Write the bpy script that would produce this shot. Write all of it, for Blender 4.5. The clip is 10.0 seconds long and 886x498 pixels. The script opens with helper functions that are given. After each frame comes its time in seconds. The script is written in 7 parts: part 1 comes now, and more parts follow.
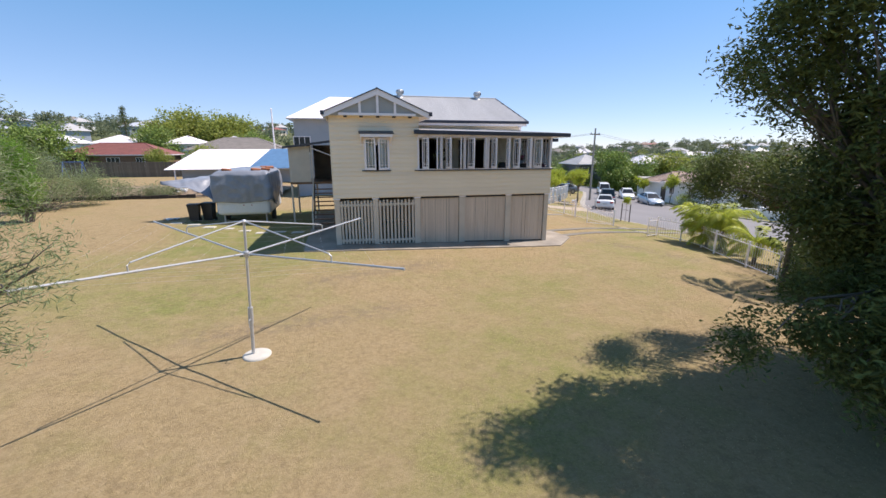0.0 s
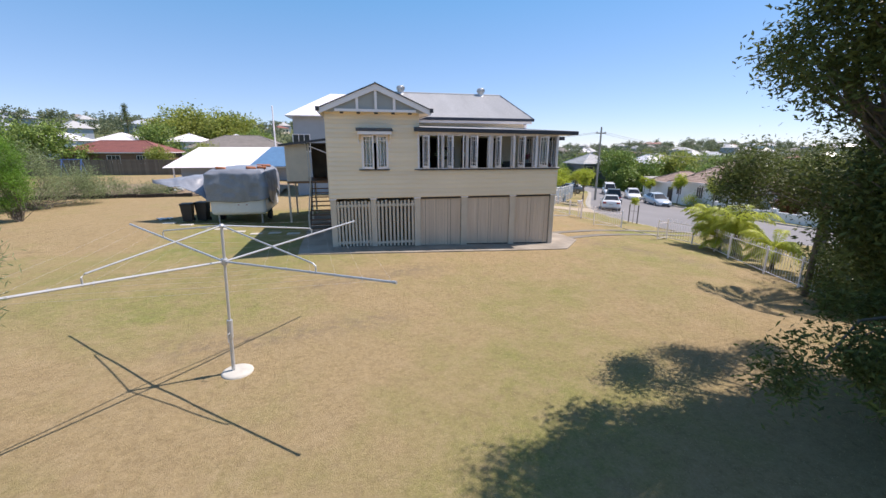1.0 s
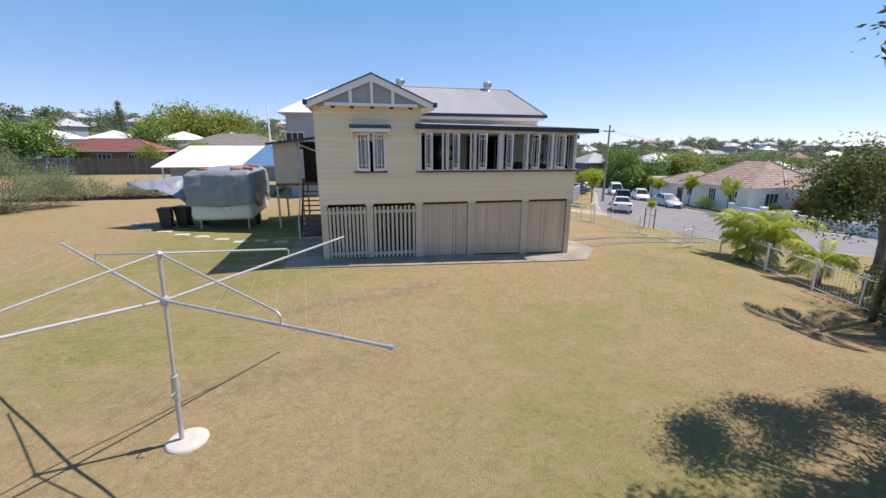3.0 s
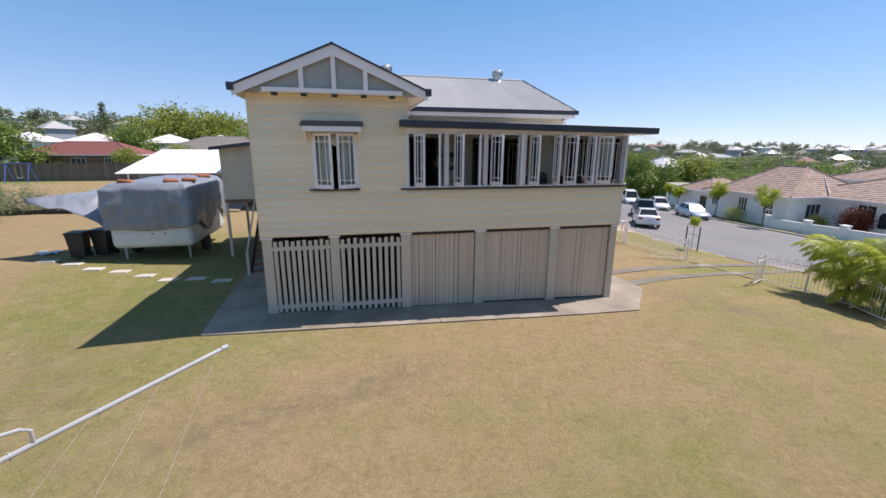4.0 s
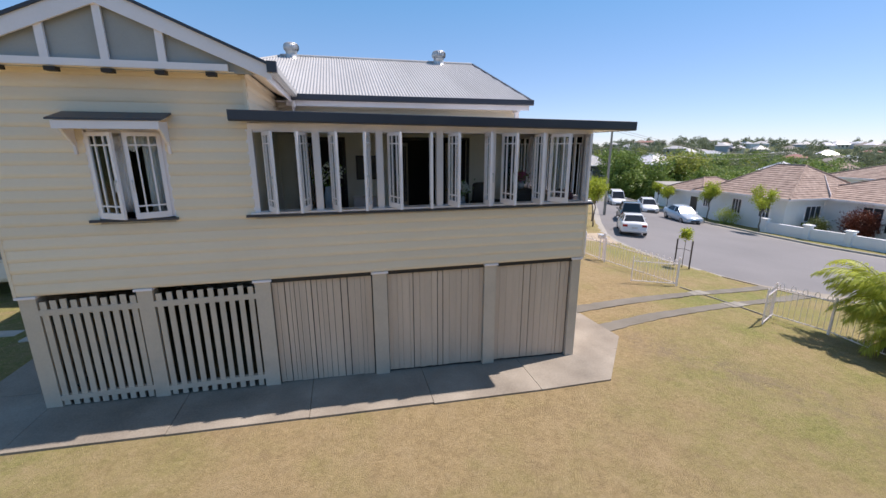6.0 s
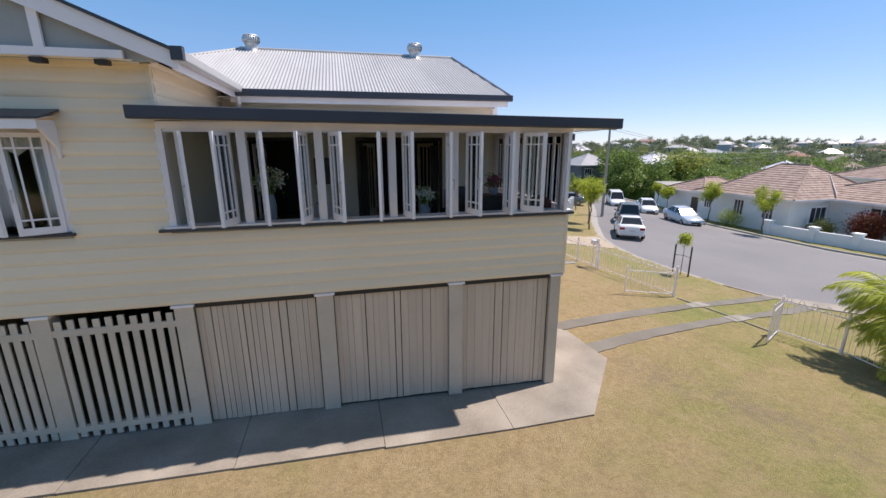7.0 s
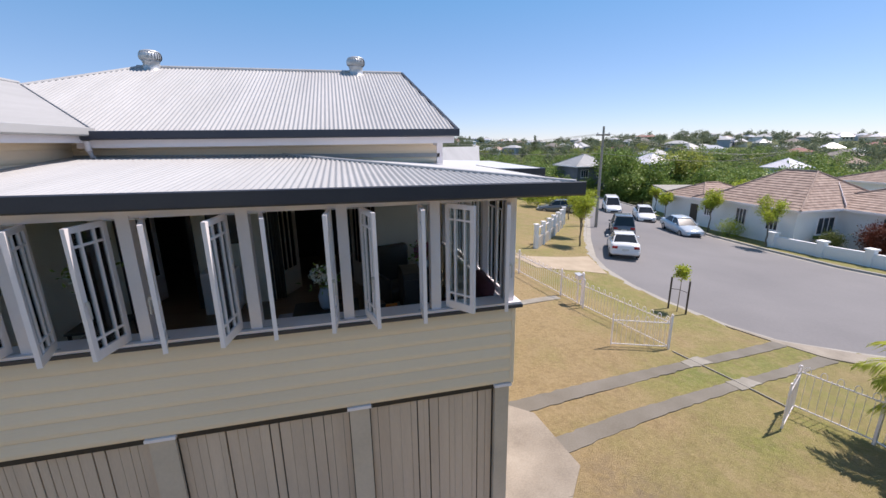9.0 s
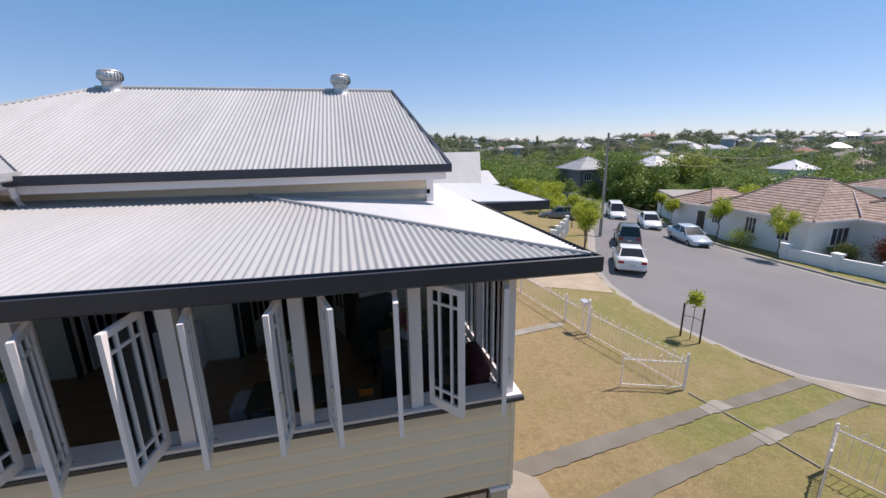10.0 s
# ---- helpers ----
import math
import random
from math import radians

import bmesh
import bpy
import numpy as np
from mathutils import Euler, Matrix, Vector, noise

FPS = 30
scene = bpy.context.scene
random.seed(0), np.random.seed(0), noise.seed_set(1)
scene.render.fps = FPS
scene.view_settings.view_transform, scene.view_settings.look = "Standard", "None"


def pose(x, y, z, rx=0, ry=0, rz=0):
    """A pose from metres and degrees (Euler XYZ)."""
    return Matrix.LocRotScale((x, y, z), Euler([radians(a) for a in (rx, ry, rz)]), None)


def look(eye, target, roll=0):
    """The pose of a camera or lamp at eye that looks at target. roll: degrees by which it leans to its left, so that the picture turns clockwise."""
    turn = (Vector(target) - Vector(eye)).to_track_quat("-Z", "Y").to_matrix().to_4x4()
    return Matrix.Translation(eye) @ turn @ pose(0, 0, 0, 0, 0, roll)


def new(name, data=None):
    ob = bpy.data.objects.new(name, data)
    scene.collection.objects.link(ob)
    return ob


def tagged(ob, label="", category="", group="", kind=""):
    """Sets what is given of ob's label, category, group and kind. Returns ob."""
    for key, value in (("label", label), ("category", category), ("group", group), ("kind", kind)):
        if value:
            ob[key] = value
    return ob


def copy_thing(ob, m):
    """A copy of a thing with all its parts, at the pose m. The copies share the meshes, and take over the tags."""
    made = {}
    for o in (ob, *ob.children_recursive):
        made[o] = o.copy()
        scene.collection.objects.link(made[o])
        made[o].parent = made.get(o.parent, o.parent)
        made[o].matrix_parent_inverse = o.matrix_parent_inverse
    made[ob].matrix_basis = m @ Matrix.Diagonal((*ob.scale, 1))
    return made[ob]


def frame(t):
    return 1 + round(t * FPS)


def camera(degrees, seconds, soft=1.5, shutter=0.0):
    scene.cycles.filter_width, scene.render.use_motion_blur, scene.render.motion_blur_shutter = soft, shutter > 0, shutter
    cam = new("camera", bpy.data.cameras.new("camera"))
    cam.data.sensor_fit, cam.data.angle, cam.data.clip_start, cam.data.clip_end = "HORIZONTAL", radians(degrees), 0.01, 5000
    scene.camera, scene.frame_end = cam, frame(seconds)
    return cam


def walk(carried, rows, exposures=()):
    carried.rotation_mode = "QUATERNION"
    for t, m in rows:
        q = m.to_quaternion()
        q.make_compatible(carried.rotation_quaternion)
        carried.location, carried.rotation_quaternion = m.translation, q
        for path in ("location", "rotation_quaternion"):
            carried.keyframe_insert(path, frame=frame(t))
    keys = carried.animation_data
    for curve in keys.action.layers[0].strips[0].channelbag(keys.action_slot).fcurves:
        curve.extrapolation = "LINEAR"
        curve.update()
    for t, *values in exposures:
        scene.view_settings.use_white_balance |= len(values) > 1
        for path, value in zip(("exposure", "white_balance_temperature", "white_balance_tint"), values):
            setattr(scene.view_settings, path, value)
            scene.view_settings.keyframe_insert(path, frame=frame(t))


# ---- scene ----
cam = camera(94.7, 10.0)
PATH = [
    (0, (0.552, -17.859, 4.352), (0.993, -15.968, 3.87), 0.0),
    (0.5, (0.668, -17.444, 4.331), (1.107, -15.554, 3.848), 0.2),
    (1, (0.814, -17.079, 4.328), (1.241, -15.187, 3.841), 0.2),
    (1.5, (0.818, -16.655, 4.294), (1.25, -14.763, 3.81), 0.2),
    (2, (0.874, -16.28, 4.305), (1.302, -14.389, 3.818), 0.3),
    (2.5, (1.001, -15.901, 4.32), (1.423, -14.009, 3.831), 0.1),
    (2.7, (1.015, -15.699, 4.33), (1.441, -13.809, 3.839), 0.1),
    (3.8, (1.758, -11.8, 4.4), (2.188, -9.911, 3.904), 0.5),
    (4, (2.161, -10.536, 4.413), (2.592, -8.643, 3.934), 0.3),
    (4.2, (2.75, -9.257, 4.5), (3.22, -7.373, 4.02), 0.3),
    (4.3, (3.251, -8.761, 4.528), (3.715, -6.875, 4.046), 0.2),
    (4.5, (3.615, -8.519, 4.536), (4.069, -6.632, 4.052), 0.1),
    (5, (4.141, -8.139, 4.532), (4.599, -6.255, 4.044), 0.0),
    (5.5, (4.562, -7.803, 4.541), (5.029, -5.921, 4.05), 0.0),
    (7, (6.012, -6.559, 4.571), (6.471, -4.676, 4.078), -0.2),
    (7.5, (6.457, -6.122, 4.681), (6.909, -4.237, 4.185), -0.3),
    (8, (6.885, -5.664, 4.913), (7.335, -3.781, 4.412), -0.5),
    (8.5, (7.376, -5.11, 5.136), (7.839, -3.231, 4.632), -0.5),
    (9, (7.843, -4.645, 5.462), (8.299, -2.765, 4.954), -0.8),
    (9.5, (8.048, -4.068, 5.787), (8.508, -2.189, 5.277), -0.8),
    (10, (8.315, -3.578, 6.049), (8.761, -1.697, 5.537), -0.9),
]
walk(cam, [(t, look(eye, target, roll)) for t, eye, target, roll in PATH],
     exposures=[(t, stops, 6640, 17) for t, stops in ((0, 0.50), (2.5, 0.47), (4, 0.38), (7, 0.41), (9.3, 0.35), (10, 0.18))])

# ---- world, sun, exposure ----
SUN_DIR = Vector((0.612, 0.11, 1.0)).normalized()
world = bpy.data.worlds.new("sky")
scene.world = world
world.use_nodes = True
wn = world.node_tree
sky = wn.nodes.new("ShaderNodeTexSky")
sky.sky_type = "NISHITA"
sky.sun_disc = False
sky.sun_elevation = math.asin(SUN_DIR.z)
sky.sun_rotation = math.atan2(SUN_DIR.x, SUN_DIR.y)
sky.altitude, sky.air_density, sky.dust_density, sky.ozone_density = 900, 0.9, 0.0, 5.0
tint = wn.nodes.new("ShaderNodeMix")
tint.data_type, tint.blend_type = "RGBA", "MULTIPLY"
tint.inputs["Factor"].default_value = 1.0
tint.inputs["B"].default_value = (1.005, 0.978, 1.055, 1)
wn.links.new(sky.outputs[0], tint.inputs["A"])
veil = wn.nodes.new("ShaderNodeMix")
veil.data_type = "RGBA"
veil.inputs["Factor"].default_value = 0.45
# paler towards the horizon, deeper blue overhead
sky_dir, sky_up, sky_ramp, haze = (wn.nodes.new("ShaderNode" + k) for k in ("TexCoord", "SeparateXYZ", "MapRange", "Mix"))
haze.data_type = "RGBA"
haze.inputs["A"].default_value, haze.inputs["B"].default_value = (2.45, 3.25, 4.5, 1), (0.15, 2.75, 4.85, 1)
sky_ramp.inputs["From Max"].default_value = 0.38
wn.links.new(sky_dir.outputs["Generated"], sky_up.inputs[0])
wn.links.new(sky_up.outputs["Z"], sky_ramp.inputs["Value"])
wn.links.new(sky_ramp.outputs[0], haze.inputs["Factor"])
zenith_ramp, zenith = wn.nodes.new("ShaderNodeMapRange"), wn.nodes.new("ShaderNodeMix")
zenith.data_type = "RGBA"
zenith_ramp.inputs["From Min"].default_value = 0.42
zenith.inputs["B"].default_value = (1.6, 1.75, 2.3, 1)
wn.links.new(sky_up.outputs["Z"], zenith_ramp.inputs["Value"])
wn.links.new(zenith_ramp.outputs[0], zenith.inputs["Factor"])
wn.links.new(haze.outputs["Result"], zenith.inputs["A"])
wn.links.new(zenith.outputs["Result"], veil.inputs["B"])
wn.links.new(tint.outputs["Result"], veil.inputs["A"])
wn.links.new(veil.outputs["Result"], wn.nodes["Background"].inputs[0])
wn.nodes["Background"].inputs[1].default_value = 0.122
sun_data = bpy.data.lights.new("sun", "SUN")
sun_data.energy, sun_data.angle, sun_data.color = 4.6, radians(0.53), (1.0, 0.94, 0.87)
sun = new("sun", sun_data)
sun.matrix_world = look(SUN_DIR * 60, (0, 0, 0))


# ---- materials ----
def mat(name, col, col2=None, rough=0.6, metal=0.0, scale=3.0, fine=40.0, bump=0.0, vary=0.0, stretch=(1, 1, 1), spec=0.5, island=False):
    m = bpy.data.materials.new(name)
    m.use_nodes = True
    nt = m.node_tree
    n, l = nt.nodes, nt.links
    p = n["Principled BSDF"]
    p.inputs["Roughness"].default_value = rough
    p.inputs["Metallic"].default_value = metal
    p.inputs["Specular IOR Level"].default_value = spec
    col2 = col2 or tuple(c * 0.82 for c in col)
    tc = n.new("ShaderNodeTexCoord")
    mp = n.new("ShaderNodeMapping")
    mp.inputs["Scale"].default_value = stretch
    l.new(tc.outputs["Object"], mp.inputs["Vector"])
    big, small = n.new("ShaderNodeTexNoise"), n.new("ShaderNodeTexNoise")
    for t, s, d in ((big, scale, 4), (small, fine, 3)):
        t.inputs["Scale"].default_value, t.inputs["Detail"].default_value = s, d
        l.new(mp.outputs[0], t.inputs["Vector"])
    add = n.new("ShaderNodeMath")
    add.operation = "MULTIPLY_ADD"
    l.new(small.outputs[0], add.inputs[0])
    add.inputs[1].default_value = 0.45
    l.new(big.outputs[0], add.inputs[2])
    ramp = n.new("ShaderNodeMapRange")
    ramp.inputs["From Min"].default_value, ramp.inputs["From Max"].default_value = 0.45, 1.0
    l.new(add.outputs[0], ramp.inputs["Value"])
    mix = n.new("ShaderNodeMix")
    mix.data_type = "RGBA"
    mix.inputs["A"].default_value, mix.inputs["B"].default_value = (*col, 1), (*col2, 1)
    l.new(ramp.outputs[0], mix.inputs["Factor"])
    out = mix.outputs["Result"]
    if vary:
        if island:
            src = n.new("ShaderNodeNewGeometry").outputs["Random Per Island"]
        else:
            src = n.new("ShaderNodeObjectInfo").outputs["Random"]
        mr = n.new("ShaderNodeMapRange")
        mr.inputs["To Min"].default_value, mr.inputs["To Max"].default_value = 1 - vary, 1 + vary
        l.new(src, mr.inputs["Value"])
        hs = n.new("ShaderNodeHueSaturation")
        l.new(mr.outputs[0], hs.inputs["Value"])
        l.new(out, hs.inputs["Color"])
        out = hs.outputs["Color"]
    l.new(out, p.inputs["Base Color"])
    if bump:
        b = n.new("ShaderNodeBump")
        b.inputs["Strength"].default_value, b.inputs["Distance"].default_value = bump, 0.02
        l.new(small.outputs[0], b.inputs["Height"])
        l.new(b.outputs[0], p.inputs["Normal"])
    return m


def leaf_mat(name, col, col2, vary=0.35, trans=0.25):
    m = mat(name, col, col2, rough=0.45, scale=0.7, fine=6, vary=vary, island=True, spec=0.25)
    nt = m.node_tree
    p, o = nt.nodes["Principled BSDF"], nt.nodes["Material Output"]
    t = nt.nodes.new("ShaderNodeBsdfTranslucent")
    src = p.inputs["Base Color"].links[0].from_socket
    nt.links.new(src, t.inputs["Color"])
    ms = nt.nodes.new("ShaderNodeMixShader")
    ms.inputs[0].default_value = trans
    nt.links.new(p.outputs[0], ms.inputs[1])
    nt.links.new(t.outputs[0], ms.inputs[2])
    nt.links.new(ms.outputs[0], o.inputs["Surface"])
    return m


def glass_mat(name, tint=(0.9, 0.95, 0.95), rough=0.02):
    m = bpy.data.materials.new(name)
    m.use_nodes = True
    nt = m.node_tree
    nt.nodes.remove(nt.nodes["Principled BSDF"])
    tr, gl, mx, fr = (nt.nodes.new("ShaderNode" + k) for k in ("BsdfTransparent", "BsdfGlossy", "MixShader", "Fresnel"))
    tr.inputs[0].default_value = (*tint, 1)
    gl.inputs["Roughness"].default_value = rough
    fr.inputs[0].default_value = 1.5
    nt.links.new(fr.outputs[0], mx.inputs[0])
    nt.links.new(tr.outputs[0], mx.inputs[1])
    nt.links.new(gl.outputs[0], mx.inputs[2])
    nt.links.new(mx.outputs[0], nt.nodes["Material Output"].inputs["Surface"])
    return m


M = {
    "cream": mat("cream_weatherboard_paint", (0.94, 0.79, 0.595), (0.85, 0.71, 0.535), 0.5, scale=1.2, fine=30, bump=0.08, vary=0.05, stretch=(0.4, 1, 2)),
    "beige": mat("beige_board_paint", (0.72, 0.575, 0.45), (0.58, 0.46, 0.36), 0.6, scale=1.5, fine=25, bump=0.1, vary=0.035, stretch=(3, 3, 0.4)),
    "post": mat("beige_post_paint", (0.70, 0.59, 0.475), (0.58, 0.495, 0.40), 0.6, scale=2, fine=25, bump=0.05, vary=0.04),
    "white": mat("white_gloss_paint", (0.94, 0.875, 0.885), (0.87, 0.81, 0.82), 0.35, scale=2, fine=30, bump=0.03, vary=0.03),
    "grey_panel": mat("grey_gable_sheet", (0.42, 0.42, 0.40), (0.36, 0.36, 0.35), 0.6, scale=2),
    "navy": mat("navy_gutter_paint", (0.035, 0.04, 0.06), (0.05, 0.055, 0.07), 0.4, scale=2),
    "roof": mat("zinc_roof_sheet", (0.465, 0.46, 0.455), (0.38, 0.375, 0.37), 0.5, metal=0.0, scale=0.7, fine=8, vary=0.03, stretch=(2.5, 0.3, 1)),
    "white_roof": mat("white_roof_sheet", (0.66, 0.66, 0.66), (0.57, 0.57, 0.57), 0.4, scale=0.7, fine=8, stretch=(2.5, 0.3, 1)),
    "galv": mat("galvanised_steel", (0.60, 0.61, 0.62), (0.48, 0.49, 0.50), 0.42, metal=0.45, scale=6, fine=60, vary=0.05),
    "concrete": mat("concrete_path", (0.365, 0.32, 0.26), (0.19, 0.162, 0.128), 0.85, scale=1.1, fine=35, bump=0.15),
    "pad": mat("worn_concrete_pad", (0.32, 0.30, 0.26), (0.22, 0.20, 0.165), 0.9, scale=2.0, fine=35, bump=0.15),
    "old_concrete": mat("weathered_concrete_track", (0.205, 0.186, 0.157), (0.14, 0.125, 0.098), 0.9, scale=1.3, fine=30, bump=0.2),
    "paver": mat("pale_paver", (0.60, 0.57, 0.50), (0.45, 0.43, 0.38), 0.85, scale=3, fine=40, bump=0.1, vary=0.1),
    "asphalt": mat("bitumen_road", (0.215, 0.205, 0.205), (0.165, 0.158, 0.16), 0.85, scale=0.25, fine=12, bump=0.1),
    "kerb": mat("kerb_concrete", (0.38, 0.355, 0.315), (0.28, 0.26, 0.23), 0.85, scale=1.5, fine=30, bump=0.1),
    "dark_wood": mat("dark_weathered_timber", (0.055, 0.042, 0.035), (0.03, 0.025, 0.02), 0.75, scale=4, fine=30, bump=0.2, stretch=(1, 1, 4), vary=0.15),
    "paling": mat("grey_paling_timber", (0.20, 0.165, 0.13), (0.13, 0.105, 0.085), 0.85, scale=2, fine=25, bump=0.2, vary=0.2),
    "timber": mat("brown_stair_timber", (0.26, 0.13, 0.06), (0.16, 0.08, 0.04), 0.6, scale=3, fine=30, bump=0.1, vary=0.15),
    "bark": mat("grey_brown_bark", (0.21, 0.18, 0.145), (0.12, 0.10, 0.08), 0.9, scale=6, fine=40, bump=0.5, stretch=(1, 1, 0.3)),
    "tarp": mat("grey_blue_tarp", (0.27, 0.29, 0.33), (0.20, 0.22, 0.26), 0.38, scale=1.5, fine=12, bump=0.25),
    "van_white": mat("white_van_panel", (0.72, 0.74, 0.76), (0.60, 0.62, 0.64), 0.4, scale=1, fine=10),
    "rubber": mat("black_rubber", (0.02, 0.02, 0.021), (0.035, 0.034, 0.033), 0.75, scale=5),
    "black": mat("black_plastic_and_gap", (0.015, 0.015, 0.017), (0.025, 0.025, 0.027), 0.5, scale=4),
    "terracotta": mat("terracotta_bag", (0.40, 0.15, 0.07), (0.28, 0.10, 0.05), 0.8, scale=6, fine=40, bump=0.3),
    "tile_roof": mat("brown_roof_tile", (0.50, 0.37, 0.30), (0.23, 0.155, 0.125), 0.8, scale=2.4, fine=9, bump=0.15, vary=0.2, island=True),
    "red_roof": mat("red_roof_tile", (0.30, 0.11, 0.09), (0.21, 0.08, 0.07), 0.75, scale=1.2, fine=12, vary=0.12, island=True),
    "render_white": mat("white_rendered_wall", (0.88, 0.88, 0.885), (0.78, 0.78, 0.80), 0.8, scale=0.8, fine=20, bump=0.05),
    "brick": mat("brown_brick", (0.27, 0.15, 0.10), (0.19, 0.11, 0.08), 0.85, scale=3, fine=30),
    "wall_grey": mat("grey_cladding", (0.42, 0.45, 0.50), (0.34, 0.37, 0.42), 0.7, scale=1, fine=15),
    "inner_wall": mat("cream_inner_wall", (0.88, 0.83, 0.71), (0.82, 0.77, 0.65), 0.7, scale=1.5),
    "floor_wood": mat("polished_floor_board", (0.30, 0.19, 0.12), (0.22, 0.13, 0.085), 0.3, scale=3, stretch=(0.3, 4, 1), vary=0.15),
    "dark_int": mat("dark_joinery_and_unlit_room", (0.05, 0.04, 0.036), (0.065, 0.05, 0.042), 0.45, scale=3),
    "dirt": mat("bare_soil", (0.30, 0.22, 0.14), (0.20, 0.145, 0.095), 0.95, scale=1, fine=15, bump=0.4),
    "straw": leaf_mat("dry_grass_blades", (0.52, 0.41, 0.22), (0.40, 0.34, 0.16), 0.12, 0.5),
    "car_white": mat("white_car_paint", (0.78, 0.79, 0.80), (0.74, 0.75, 0.76), 0.18, scale=1),
    "car_dark": mat("dark_grey_car_paint", (0.22, 0.235, 0.25), (0.19, 0.205, 0.22), 0.22, metal=0.4, scale=1),
    "car_blue": mat("silver_blue_car_paint", (0.60, 0.66, 0.72), (0.55, 0.61, 0.67), 0.2, metal=0.25, scale=1),
    "rim": mat("alloy_rim", (0.45, 0.45, 0.46), (0.35, 0.35, 0.36), 0.35, metal=0.8, scale=5),
    "red_lens": mat("red_lamp_lens", (0.35, 0.015, 0.015), (0.28, 0.01, 0.01), 0.2, scale=5),
    "clear_lens": mat("clear_lamp_lens", (0.62, 0.64, 0.66), (0.55, 0.57, 0.6), 0.12, scale=5),
    "plate": mat("plate_white", (0.6, 0.6, 0.58), None, 0.5),
    "car_glass": mat("dark_car_glass", (0.02, 0.025, 0.03), (0.025, 0.03, 0.035), 0.06, scale=1),
    "win_dark": mat("dark_window_pane", (0.03, 0.035, 0.045), (0.045, 0.05, 0.06), 0.08, scale=1),
    "orange": mat("orange_label", (0.75, 0.22, 0.03), None, 0.6),
    "fabric": mat("blue_white_fabric", (0.30, 0.33, 0.48), (0.5, 0.5, 0.58), 0.9, scale=30, fine=80),
    "maroon": mat("maroon_upholstery", (0.12, 0.03, 0.035), (0.08, 0.02, 0.025), 0.75, scale=8, fine=60),
    "petal": mat("white_petals", (0.75, 0.75, 0.68), (0.6, 0.62, 0.5), 0.7, scale=20),
    "petal_pink": mat("pink_petals", (0.45, 0.12, 0.2), (0.3, 0.08, 0.15), 0.7, scale=20),
    "art": mat("dark_picture", (0.05, 0.06, 0.07), (0.12, 0.10, 0.08), 0.4, scale=4),
    "blue_tarp": mat("blue_roof_sheet", (0.10, 0.22, 0.38), (0.08, 0.17, 0.30), 0.5, scale=2),
    "leaf_near": leaf_mat("dark_glossy_leaf", (0.17, 0.205, 0.06), (0.075, 0.10, 0.03), 0.45, 0.34),
    "leaf_street": leaf_mat("bright_leaf", (0.50, 0.55, 0.07), (0.32, 0.38, 0.05), 0.3, 0.5),
    "leaf_mid": leaf_mat("mid_green_leaf", (0.265, 0.35, 0.085), (0.165, 0.235, 0.055), 0.28),
    "leaf_far": leaf_mat("woodland_leaf", (0.27, 0.35, 0.10), (0.18, 0.25, 0.075), 0.22, 0.4),
    "leaf_hill": leaf_mat("hill_leaf", (0.22, 0.255, 0.145), (0.16, 0.19, 0.115), 0.18, 0.35),
    "leaf_yellow": leaf_mat("yellow_green_leaf", (0.36, 0.39, 0.09), (0.24, 0.28, 0.065), 0.25, 0.4),
    "leaf_wispy": leaf_mat("feathery_leaf", (0.30, 0.35, 0.17), (0.20, 0.25, 0.12), 0.25, 0.4),
    "leaf_palm": leaf_mat("palm_leaf", (0.60, 0.62, 0.10), (0.34, 0.41, 0.065), 0.25, 0.5),
    "leaf_conifer": leaf_mat("bright_conifer_leaf", (0.22, 0.38, 0.05), (0.12, 0.24, 0.035), 0.25, 0.35),
    "blue_paint": mat("blue_painted_steel", (0.08, 0.16, 0.42), (0.06, 0.12, 0.32), 0.45, scale=5),
    "leaf_red": leaf_mat("russet_leaf", (0.20, 0.055, 0.03), (0.12, 0.035, 0.02), 0.3, 0.2),
    "sand": mat("sandy_worn_ground", (0.46, 0.375, 0.275), (0.35, 0.28, 0.20), 0.95, scale=1.5, fine=25, bump=0.2),
    "slate_wall": mat("slate_grey_cladding", (0.19, 0.19, 0.215), (0.15, 0.15, 0.17), 0.7, scale=1, fine=15),
    "taupe_roof": mat("grey_brown_roof_tile", (0.30, 0.265, 0.235), (0.22, 0.195, 0.175), 0.8, scale=1.2, fine=12, vary=0.12, island=True),
    "glass": glass_mat("window_glass"),
}


